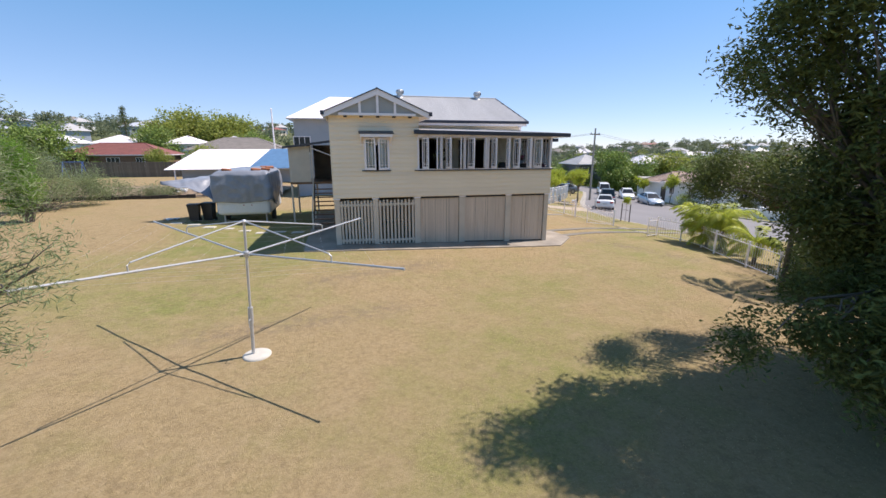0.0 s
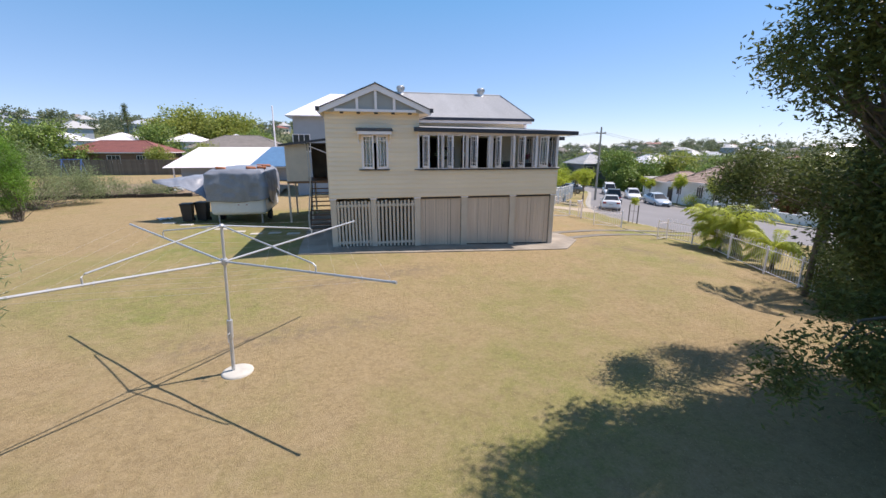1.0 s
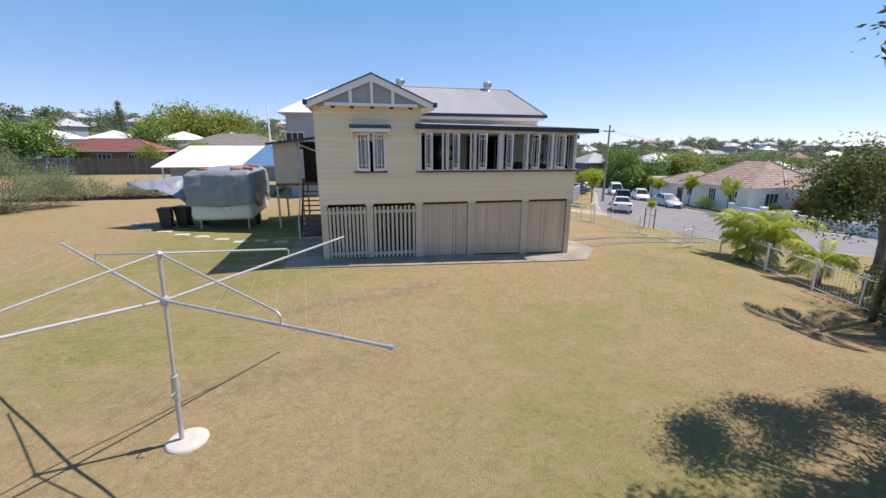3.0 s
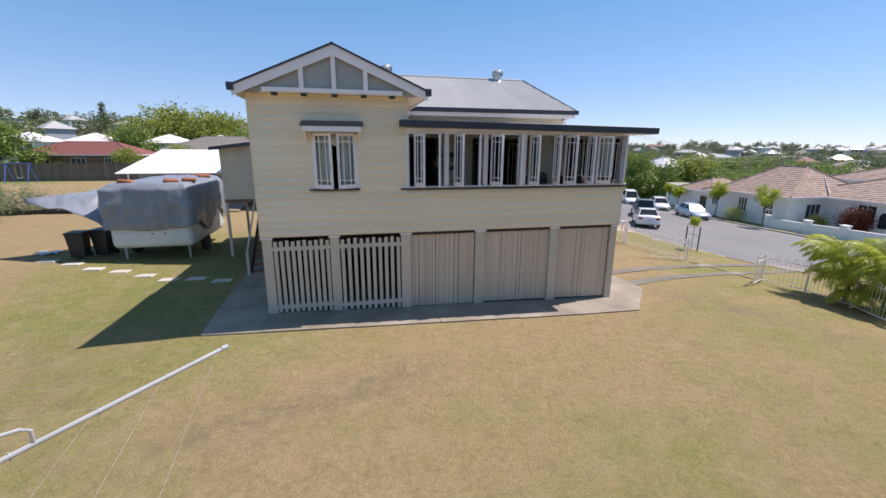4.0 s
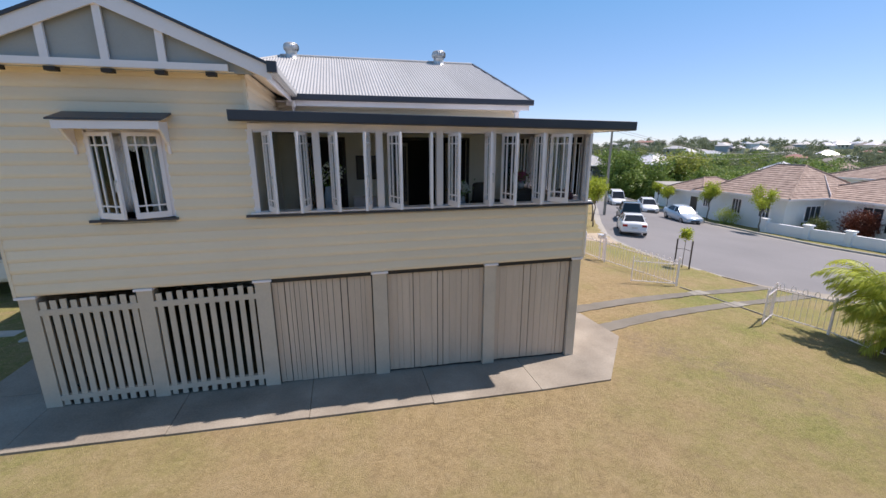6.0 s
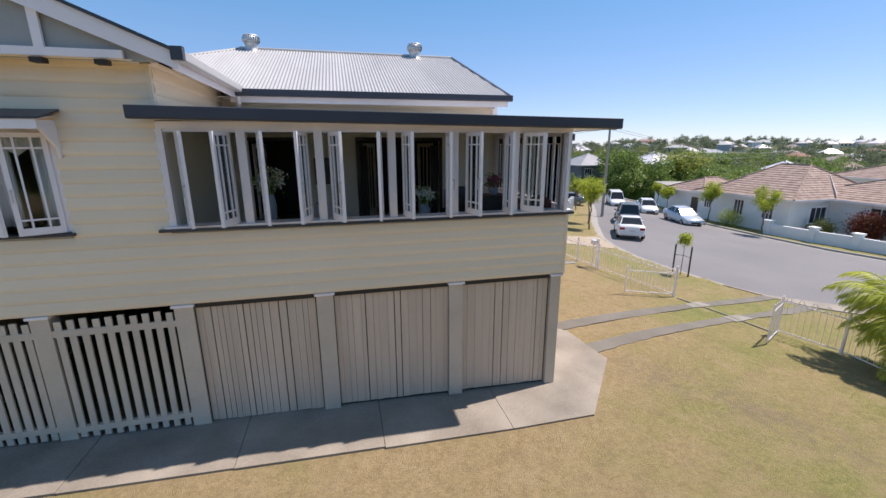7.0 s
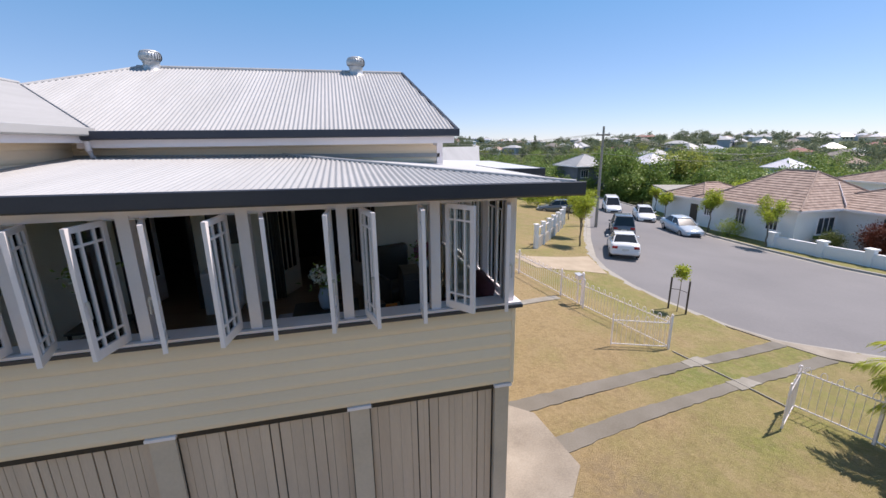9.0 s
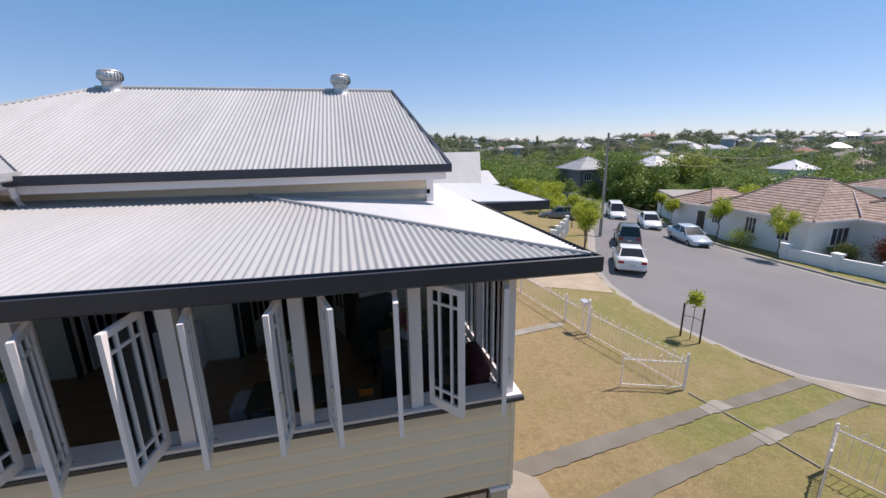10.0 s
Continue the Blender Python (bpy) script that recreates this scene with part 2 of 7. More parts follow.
def lawn_material():
    """Dry autumn lawn: straw patches, green patches, bare soil and mowing grain, all by position."""
    m = bpy.data.materials.new("dry_lawn")
    m.use_nodes = True
    nt = m.node_tree
    n, l = nt.nodes, nt.links
    p = n["Principled BSDF"]
    p.inputs["Roughness"].default_value = 0.95
    p.inputs["Specular IOR Level"].default_value = 0.15
    tc = n.new("ShaderNodeTexCoord")

    def noise_tex(scale, detail=5, rough=0.6, vec=None):
        t = n.new("ShaderNodeTexNoise")
        t.inputs["Scale"].default_value, t.inputs["Detail"].default_value, t.inputs["Roughness"].default_value = scale, detail, rough
        l.new(vec or tc.outputs["Object"], t.inputs["Vector"])
        return t.outputs[0]

    def mapped(v, a, b, c=0.0, d=1.0):
        r = n.new("ShaderNodeMapRange")
        r.inputs["From Min"].default_value, r.inputs["From Max"].default_value = a, b
        r.inputs["To Min"].default_value, r.inputs["To Max"].default_value = c, d
        l.new(v, r.inputs["Value"])
        return r.outputs[0]

    def mixed(f, a, b):
        x = n.new("ShaderNodeMix")
        x.data_type = "RGBA"
        l.new(f, x.inputs["Factor"])
        for k, v in (("A", a), ("B", b)):
            if isinstance(v, tuple):
                x.inputs[k].default_value = (*v, 1)
            else:
                l.new(v, x.inputs[k])
        return x.outputs["Result"]

    att = n.new("ShaderNodeAttribute")
    att.attribute_name = "green"
    straw = mixed(mapped(noise_tex(8, 8, 0.82), 0.40, 0.62), (0.385, 0.288, 0.155), (0.25, 0.183, 0.094))
    green = mixed(mapped(noise_tex(9, 8, 0.82), 0.40, 0.62), (0.265, 0.265, 0.082), (0.145, 0.155, 0.045))
    add = n.new("ShaderNodeMath")
    add.operation = "MULTIPLY_ADD"
    l.new(noise_tex(0.55, 6, 0.65), add.inputs[0])
    add.inputs[1].default_value = 1.0
    l.new(att.outputs["Fac"], add.inputs[2])
    col = mixed(mapped(add.outputs[0], 0.52, 1.0), straw, green)
    col = mixed(mapped(add.outputs[0], 1.0, 1.3), col, (0.15, 0.205, 0.05))
    col = mixed(mapped(noise_tex(1.7, 7, 0.75), 0.48, 0.7, 0, 0.75), col, (0.375, 0.285, 0.165))
    col = mixed(mapped(noise_tex(2.6, 6, 0.75), 0.52, 0.70, 0, 0.65), col, (0.215, 0.155, 0.088))
    col = mixed(mapped(att.outputs["Fac"], 1.2, 2.0), col, (0.075, 0.105, 0.04))
    col = mixed(mapped(noise_tex(19, 5, 0.8), 0.5, 0.72, 0, 0.5), col, (0.46, 0.37, 0.235))
    col = mixed(mapped(noise_tex(26, 4, 0.8), 0.52, 0.74, 0, 0.5), col, (0.19, 0.15, 0.075))
    col = mixed(mapped(noise_tex(60, 3, 0.7), 0.3, 0.75, 0, 0.3), col, (0.17, 0.135, 0.07))
    l.new(col, p.inputs["Base Color"])
    worn = n.new("ShaderNodeAttribute")
    worn.attribute_name = "worn"
    wear = n.new("ShaderNodeMath")
    wear.operation = "MULTIPLY"
    l.new(worn.outputs["Fac"], wear.inputs[0])
    l.new(mapped(noise_tex(3.2, 6, 0.75), 0.42, 0.6), wear.inputs[1])
    col = mixed(wear.outputs[0], col, (0.20, 0.155, 0.105))
    l.new(col, p.inputs["Base Color"])
    b = n.new("ShaderNodeBump")
    b.inputs["Strength"].default_value, b.inputs["Distance"].default_value = 0.7, 0.04
    l.new(noise_tex(45, 4, 0.8), b.inputs["Height"])
    l.new(b.outputs[0], p.inputs["Normal"])
    return m


M["lawn"] = lawn_material()


# ---- building helpers ----
def part(name, bm, material, parent=None, label="", smooth=False):
    """Links a bmesh as one mesh object, under a thing or a part where one is given."""
    me = bpy.data.meshes.new(name)
    bmesh.ops.recalc_face_normals(bm, faces=bm.faces)
    bm.to_mesh(me)
    bm.free()
    return mesh_part(name, me, material, parent, label, smooth)


def mesh_part(name, me, material, parent=None, label="", smooth=False):
    me.materials.append(M[material])
    if smooth:
        me.polygons.foreach_set("use_smooth", [True] * len(me.polygons))
    ob = new(name, me)
    ob.parent = parent
    if label:
        tagged(ob, label)
    return ob


def thing(name, label, category, group="", kind="", at=(0, 0, 0)):
    ob = new(name)
    ob.empty_display_size = 0.2
    ob.location = at
    return tagged(ob, label, category, group, kind)


def box(bm, a, b, m=None):
    x0, y0, z0 = a
    x1, y1, z1 = b
    vs = [Vector((x, y, z)) for z in (z0, z1) for x, y in ((x0, y0), (x1, y0), (x1, y1), (x0, y1))]
    vs = [bm.verts.new(m @ v if m else v) for v in vs]
    for f in ((0, 3, 2, 1), (4, 5, 6, 7), (0, 1, 5, 4), (1, 2, 6, 5), (2, 3, 7, 6), (3, 0, 4, 7)):
        bm.faces.new([vs[i] for i in f])
    return bm


def soft_box(bm, a, b, r=0.01, m=None, seg=1):
    t = bmesh.new()
    box(t, a, b)
    bmesh.ops.bevel(t, geom=t.edges[:], offset=r, segments=seg, affect="EDGES", profile=0.5)
    return join(bm, t, m)


def join(bm, t, m=None):
    if m:
        bmesh.ops.transform(t, matrix=m, verts=t.verts[:])
    me = bpy.data.meshes.new("tmp")
    t.to_mesh(me)
    t.free()
    bm.from_mesh(me)
    bpy.data.meshes.remove(me)
    return bm


def bx(*args):
    bm = bmesh.new()
    for a, b in zip(args[::2], args[1::2]):
        box(bm, a, b)
    return bm


def tube(bm, pts, r, n=8, r1=None):
    """A round bar along points, tapering from r to r1."""
    pts = [Vector(p) for p in pts]
    r1 = r if r1 is None else r1
    rings = []
    for i, p in enumerate(pts):
        d = (pts[min(i + 1, len(pts) - 1)] - pts[max(i - 1, 0)]).normalized()
        u = d.cross(Vector((0, 0, 1)) if abs(d.z) < 0.9 else Vector((1, 0, 0))).normalized()
        v = d.cross(u)
        q = r + (r1 - r) * i / max(1, len(pts) - 1)
        rings.append([bm.verts.new(p + q * (math.cos(a) * u + math.sin(a) * v)) for a in (2 * math.pi * k / n for k in range(n))])
    for a, b in zip(rings, rings[1:]):
        for k in range(n):
            bm.faces.new((a[k], a[(k + 1) % n], b[(k + 1) % n], b[k]))
    bm.faces.new(rings[0][::-1])
    bm.faces.new(rings[-1])
    return bm


def lathe(bm, profile, at=(0, 0, 0), n=16):
    """Rings of (radius, height) round an upright axis."""
    at = Vector(at)
    rings = [[bm.verts.new(at + Vector((r * math.cos(2 * math.pi * k / n), r * math.sin(2 * math.pi * k / n), z))) for k in range(n)] for r, z in profile]
    for a, b in zip(rings, rings[1:]):
        for k in range(n):
            bm.faces.new((a[k], a[(k + 1) % n], b[(k + 1) % n], b[k]))
    bm.faces.new(rings[0][::-1])
    bm.faces.new(rings[-1])
    return bm


def ring_frame(bm, x0, x1, z0, z1, y0, y1, side, bottom=None, top=None, m=None):
    """One closed rectangular frame with a hole, as a single piece."""
    bottom, top = side if bottom is None else bottom, side if top is None else top
    outer = [(x0, z0), (x1, z0), (x1, z1), (x0, z1)]
    inner = [(x0 + side, z0 + bottom), (x1 - side, z0 + bottom), (x1 - side, z1 - top), (x0 + side, z1 - top)]
    v = [[bm.verts.new((m @ Vector((x, y, z))) if m else (x, y, z)) for x, z in loop] for y in (y0, y1) for loop in (outer, inner)]
    for i in range(4):
        j = (i + 1) % 4
        for a, b in ((0, 1), (1, 3), (3, 2), (2, 0)):
            bm.faces.new((v[a][i], v[a][j], v[b][j], v[b][i]))
    return bm


def poly(bm, pts, thick=None):
    """A flat face, or a slab of it, thickened along a vector."""
    vs = [bm.verts.new(p) for p in pts]
    bm.faces.new(vs)
    if thick is not None:
        t = Vector(thick)
        ws = [bm.verts.new(Vector(p) + t) for p in pts]
        bm.faces.new(ws[::-1])
        k = len(vs)
        for i in range(k):
            bm.faces.new((vs[i], ws[i], ws[(i + 1) % k], vs[(i + 1) % k]))
    return bm


def from_arrays(name, verts, faces):
    me = bpy.data.meshes.new(name)
    me.from_pydata(verts.tolist() if hasattr(verts, "tolist") else verts, [], faces.tolist() if hasattr(faces, "tolist") else faces)
    me.update()
    return me


# ---- the ground: one sheet to the horizon, with the road sunk into it ----
def ease(a, b, x):
    t = np.clip((x - a) / (b - a), 0, 1)
    return t * t * (3 - 2 * t)


NEAR_KERB = [(60, -28), (44, -13), (33, -3.6), (28, 0.2), (25, 2.0), (22.8, 3.25), (21.1, 4.3), (20.4, 5.7), (20.05, 8), (20.0, 10.3), (20.5, 13), (21.4, 15.3), (24.3, 20.2), (30.0, 29.0), (35.0, 37.0), (36.6, 44.0), (36.0, 56.0), (34, 76)]
FAR_KERB = [(76, -28), (60, -13), (47, -1), (40.5, 4.5), (37.0, 8.2), (35.7, 12), (35.6, 16), (35.9, 21), (37.0, 26.0), (39.9, 32.4), (43.0, 38.5), (44.4, 45), (44.0, 56), (42, 77)]


def kerb_x(line, y):
    ys, xs = [p[1] for p in line], [p[0] for p in line]
    return np.interp(y, ys, xs)


def road_z(x, y):
    """The street falls away from the house and down its length."""
    return -0.86 - 0.07 * (np.minimum(x, 50) - 20) - 0.006 * np.clip(y, 0, 90)


def ground_z(x, y):
    x, y = np.asarray(x, float), np.asarray(y, float)
    left = 0.05 * np.clip(-x - 0.5, 0, 8) * ease(0.5, 6, y) + 0.012 * np.clip(-x, 0, 10)
    side = -0.73 * np.clip((np.minimum(x, 20) - 10) / 10, 0, 1) ** 1.5
    side = side - 0.07 * np.clip(np.minimum(x, 50) - 20, 0, 30) - 0.006 * np.clip(y, 0, 90) * ease(14, 20, x)
    r = np.hypot(x - 10, y)
    az = np.arctan2(x, np.maximum(y, -1e9))
    right = ease(0.0, 0.32, az) * ease(2.6, 2.0, az)
    valley = -5.5 * ease(42, 110, r) * right
    hills = ((0.0275 - 0.002 * ease(0.55, 1.0, az)) * right + 0.060 * (1 - right)) * np.clip(r - 90, 0, 420) * ease(60, 230, r)
    roll = 2.2 * np.sin(x * 0.021 + 1.3) * np.cos(y * 0.017) * ease(90, 200, r) + 2.5 * np.sin(az * 9) * ease(250, 450, r)
    fall = np.clip(0.225 - 0.031 * x, -0.1, 0.28) * ease(-7, -1.4, x) * ease(-7, -1.5, y) * ease(14, 10.5, x)
    left = np.where(x < 0, np.maximum(left, fall), left + fall)
    return left + side + valley + hills + roll


def sheet_axis(a, b, step, far):
    mid = np.arange(a, b + 1e-6, step)
    out, d = [], step
    while sum(out) < far:
        d *= 1.13
        out.append(d)
    c = np.cumsum(out)
    return np.concatenate([a - c[::-1], mid, b + c])


def build_ground():
    xs, ys = sheet_axis(-14, 41, 0.25, 1500), sheet_axis(-18, 36, 0.25, 1500)
    gx, gy = np.meshgrid(xs, ys)
    gz = ground_z(gx, gy)
    k0, k1 = kerb_x(NEAR_KERB, gy), kerb_x(FAR_KERB, gy)
    sunk = (gx > k0 - 0.02) & (gx < k1 + 0.02) & (gy < 75) & (gy > -28)
    gz = np.where(sunk, np.minimum(gz, road_z(gx, gy)) - 0.45, gz)
    gz = gz + 0.012 * np.sin(gx * 2.1) * np.sin(gy * 1.7) * (np.abs(gx - 5) > 7)
    nx, ny = len(xs), len(ys)
    verts = np.stack([gx, gy, gz], -1).reshape(-1, 3)
    i = np.arange(nx * ny).reshape(ny, nx)
    faces = np.stack([i[:-1, :-1], i[:-1, 1:], i[1:, 1:], i[1:, :-1]], -1).reshape(-1, 4)
    me = from_arrays("ground", verts, faces)
    x, y = verts[:, 0], verts[:, 1]
    green = 0.30 * np.exp(-(((x - 5.0) / 2.2) ** 2 + ((y + 9.5) / 4.5) ** 2))
    green += 0.5 * ease(-0.5, -2.0, x) * ease(-9.0, -6.0, x) * ease(-1.0, 1.5, y) * ease(13, 9, y)
    green += 0.26 * ease(1.0, -2.0, x) * ease(-9, -5, y) * ease(2, 0, y)
    green += 0.20 * np.exp(-(((x - 8.5) / 3.0) ** 2 + ((y + 6) / 2.6) ** 2)) + 0.34 * np.exp(-(((x - 2.6) / 2.0) ** 2 + ((y + 12.6) / 2.2) ** 2))
    green += 0.38 * np.exp(-(((x - 13.2) / 2.4) ** 2 + ((y + 2.8) / 3.2) ** 2)) + 0.25 * np.exp(-(((x - 18.5) / 1.6) ** 2 + ((y - 9) / 4) ** 2)) + 0.18 * np.exp(-(((x + 4) / 3.0) ** 2 + ((y + 6) / 2.0) ** 2))
    green += 0.35 * np.exp(-(((x + 0.5) / 2.5) ** 2 + ((y + 1.8) / 1.2) ** 2))
    green += 0.30 * np.exp(-((y - 2.55 - 0.17 * (x - 15)) / 0.9) ** 2) * ease(12.5, 15.0, x) + 0.22 * np.exp(-((y - 0.4 - 0.17 * (x - 15)) / 0.7) ** 2) * ease(12.0, 15.5, x)
    green += 0.22 * ease(14.6, 16.4, x) * ease(-8, -2, y)
    green += 0.30 * ease(30, 33, x) + 2.2 * ease(48, 66, np.hypot(x, y))
    worn = np.zeros_like(x)
    for (ax, ay), (bx_, by), r in (((11.9, 0.3), (14.6, -4.2), 0.55), ((-0.5, -4.5), (3.5, -3.2), 0.5), ((-3.0, -8.0), (1.5, -7.2), 0.5)):
        f = np.clip(((x - ax) * (bx_ - ax) + (y - ay) * (by - ay)) / ((bx_ - ax) ** 2 + (by - ay) ** 2), 0, 1)
        worn = np.maximum(worn, 0.75 * np.exp(-((x - ax - f * (bx_ - ax)) ** 2 + (y - ay - f * (by - ay)) ** 2) / r ** 2))
    wt = me.attributes.new("worn", "FLOAT", "POINT")
    wt.data.foreach_set("value", worn.astype(np.float32))
    at = me.attributes.new("green", "FLOAT", "POINT")
    at.data.foreach_set("value", green.astype(np.float32))
    ob = mesh_part("ground", me, "lawn", None, "", True)
    tagged(ob, "dry straw-coloured mown lawn with greener patches and worn spots", "lawn", kind="structure")


build_ground()


def ribbon(name, edge_a, edge_b, zfun, material, label, category, thick=0.3, ystep=0.4, y0=-28, y1=74):
    ys = np.arange(y0, y1 + 0.01, ystep)
    a, b = edge_a(ys), edge_b(ys)
    n = len(ys)
    k = 7
    verts, faces = [], []
    for j in range(n):
        for s in range(k):
            f = s / (k - 1)
            verts.append((a[j] + (b[j] - a[j]) * f, ys[j], float(zfun(a[j] + (b[j] - a[j]) * f, ys[j])) + 0.06 * math.sin(math.pi * f)))
    for j in range(n - 1):
        for s in range(k - 1):
            q = j * k + s
            faces.append((q, q + 1, q + k + 1, q + k))
    ob = mesh_part(name, from_arrays(name, verts, faces), material, None, "", True)
    return tagged(ob, label, category, kind="structure")


ribbon("road", lambda y: kerb_x(NEAR_KERB, y) - 0.02, lambda y: kerb_x(FAR_KERB, y) + 0.02, road_z, "asphalt",
       "grey bitumen suburban street with patched worn surface", "road")


def kerb(name, line, side):
    """A raised concrete kerb with a flat gutter tray, following an edge of the road."""
    prof = [(-0.22, -0.6), (-0.22, 0.14), (-0.02, 0.14), (0.02, 0.03), (0.30, 0.015), (0.30, -0.2)]
    ys = np.arange(-28, 74.1, 0.3)
    xs = kerb_x(line, ys)
    verts, faces = [], []
    for i, (x, y) in enumerate(zip(xs, ys)):
        k = min(i + 1, len(ys) - 1), max(i - 1, 0)
        d = Vector((xs[k[0]] - xs[k[1]], ys[k[0]] - ys[k[1]])).normalized()
        nx, ny = d.y * side, -d.x * side
        dip = -0.11 * float(ease(2.4, 2.9, y) * ease(5.6, 5.2, y) + ease(11.3, 11.7, y) * ease(14.8, 14.4, y)) if side > 0 else 0.0
        for u, h in prof:
            verts.append((x + nx * u, y + ny * u, float(road_z(x, y)) + h + (dip if h > 0.1 else 0)))
    k = len(prof)
    for j in range(len(ys) - 1):
        for s in range(k - 1):
            q = j * k + s
            faces.append((q, q + 1, q + k + 1, q + k))
    ob = mesh_part(name, from_arrays(name, verts, faces), "kerb")
    return tagged(ob, "pale concrete kerb and gutter along the street edge", "kerb", kind="structure")


kerb("kerb", NEAR_KERB, 1)
kerb("kerb", FAR_KERB, -1)


def draped(name, pts, material, label, lift=0.035, step=0.1, thick=0.12, category="path"):
    """A paved strip laid on the ground between two polylines of equal length."""
    (a, b) = pts
    verts, faces = [], []

    def along(line, f):
        q = f * (len(line) - 1)
        i = min(int(q), len(line) - 2)
        return Vector(line[i]).lerp(Vector(line[i + 1]), q - i)

    length = max((Vector(a[0]) - Vector(a[-1])).length, 0.5)
    n, k = max(2, int(length / step)), 4
    for j in range(n + 1):
        p, q = along(a, j / n), along(b, j / n)
        if category == "driveway":
            # grass has crept over the edges
            side = (q - p).normalized() * 0.05
            p, q = p + side * noise.noise((p.x * 5.0, p.y * 5.0, 1.0)), q + side * noise.noise((q.x * 5.0, q.y * 5.0, 5.0))
        for s in range(k):
            v = p.lerp(q, s / (k - 1))
            z = float(ground_z(v.x, v.y)) + lift
            verts.append((v.x, v.y, z))
    for j in range(n):
        for s in range(k - 1):
            q = j * k + s
            faces.append((q, q + 1, q + k + 1, q + k))
    rim = [j * k for j in range(n + 1)] + [n * k + s for s in range(1, k)] + [j * k + k - 1 for j in range(n - 1, -1, -1)] + [s for s in range(k - 2, 0, -1)]
    base = len(verts)
    for i in rim:
        x, y, z = verts[i]
        verts.append((x, y, z - thick))
    m = len(rim)
    for i in range(m):
        faces.append((rim[i], rim[(i + 1) % m], base + (i + 1) % m, base + i))
    ob = mesh_part(name, from_arrays(name, verts, faces), material)
    return tagged(ob, label, category, kind="structure")


# wheel tracks of the driveway, from the house slab to the street
draped("driveway", ([(10.8, 2.6), (13.5, 2.93), (16.32, 3.41), (17.41, 3.6), (20.72, 4.3)], [(10.9, 2.16), (14.0, 2.6), (16.35, 3.12), (17.3, 3.25), (20.86, 3.95)]), "old_concrete", "weathered concrete driveway wheel track across the lawn", 0.019, category="driveway")
draped("driveway", ([(11.4, 1.36), (12.86, 1.63), (16.75, 2.37), (17.8, 2.54), (21.1, 3.27)], [(11.5, 0.95), (13.21, 1.3), (16.62, 2.03), (17.76, 2.25), (21.4, 2.88)]), "old_concrete", "weathered concrete driveway wheel track across the lawn", 0.019, category="driveway")
draped("driveway", ([(16.32, 3.42), (17.1, 3.65)], [(16.4, 3.11), (17.28, 3.27)]), "pad", "pale concrete pad of the driveway at the gate line", 0.028, category="driveway")
draped("driveway", ([(16.7, 2.38), (17.42, 2.52)], [(16.78, 2.0), (17.65, 2.2)]), "pad", "pale concrete pad of the driveway at the gate line", 0.028, category="driveway")
draped("path", ([(12.0, 7.75), (13.66, 8.12), (15.45, 8.6)], [(12.1, 7.38), (13.55, 7.74), (15.5, 8.24)]), "pad", "short concrete footpath across the lawn to the fence", 0.02, category="path")
draped("pavement", ([(20.3, 5.6), (20.95, 4.3), (22.6, 3.2), (24.3, 2.2)], [(20.25, 5.5), (20.75, 4.2), (21.3, 3.1), (22.7, 2.1)]), "concrete", "pale concrete driveway crossover beside the kerb", 0.02, category="pavement")
draped("pavement", ([(16.2, 14.6), (18.5, 14.6), (21.0, 14.9)], [(16.6, 12.4), (18.6, 12.0), (19.9, 11.6)]), "sand", "sandy worn driveway crossover beside the kerb", 0.015, category="pavement")


# concrete apron round the house, in poured bays with joints
def foot(x):
    """The paving falls gently along the house front."""
    return 0.26 - 0.031 * x


def house_slab():
    bays = [(-1.35, 0.0), (0.01, 2.12), (2.13, 4.26), (4.27, 6.4), (6.41, 8.53)]
    root = thing("house_apron", "grey concrete apron in poured bays along the house foot", "paving", kind="structure")
    for i, (a, b) in enumerate(bays):
        x_front = -1.28 if i == 0 else a
        lift = 0.003 * (i % 2)
        bm = bmesh.new()
        poly(bm, [(x, y, foot(x) + lift) for x, y in ((x_front, -1.08 - 0.02 * i), (b, -1.1 - 0.012 * i), (b, 0.5), (a, 0.5))], (0, 0, -0.2))
        part("slab_bay", bm, "concrete", root)
    for pts in ([(8.54, -1.15), (10.1, -1.09), (11.08, 0.06), (9.9, 0.0), (9.9, 0.12), (8.54, 0.12)], [(9.9, 0.01), (11.09, 0.07), (11.56, 0.62), (11.42, 2.15), (10.3, 3.1), (9.9, 3.1)]):
        bm = bmesh.new()
        poly(bm, [(x, y, foot(x) - 0.002 * (x > 10)) for x, y in pts], (0, 0, -0.2))
        bmesh.ops.triangulate(bm, faces=[f for f in bm.faces if len(f.verts) > 4])
        part("slab_bay", bm, "concrete", root)
    bm = bmesh.new()
    poly(bm, [(x, y, foot(x)) for x, y in ((-1.35, 0.51), (0.1, 0.51), (0.1, 9.0), (-1.35, 9.0))], (0, 0, -0.2))
    part("slab_bay", bm, "concrete", root)


house_slab()


# ---- the house ----
house = thing("house", "cream weatherboard house raised on posts with a pale zinc roof", "house")
BASE, SILL, HEAD = 2.25, 3.42, 4.80
MAIN_X1, VER_X0, VER_X1 = 9.75, 3.6, 9.88
RIDGE_Y, RIDGE_Z, EAVE_Y, EAVE_Z = 6.9, 7.22, 3.0, 5.68
PITCH = (RIDGE_Z - EAVE_Z) / (RIDGE_Y - EAVE_Y)


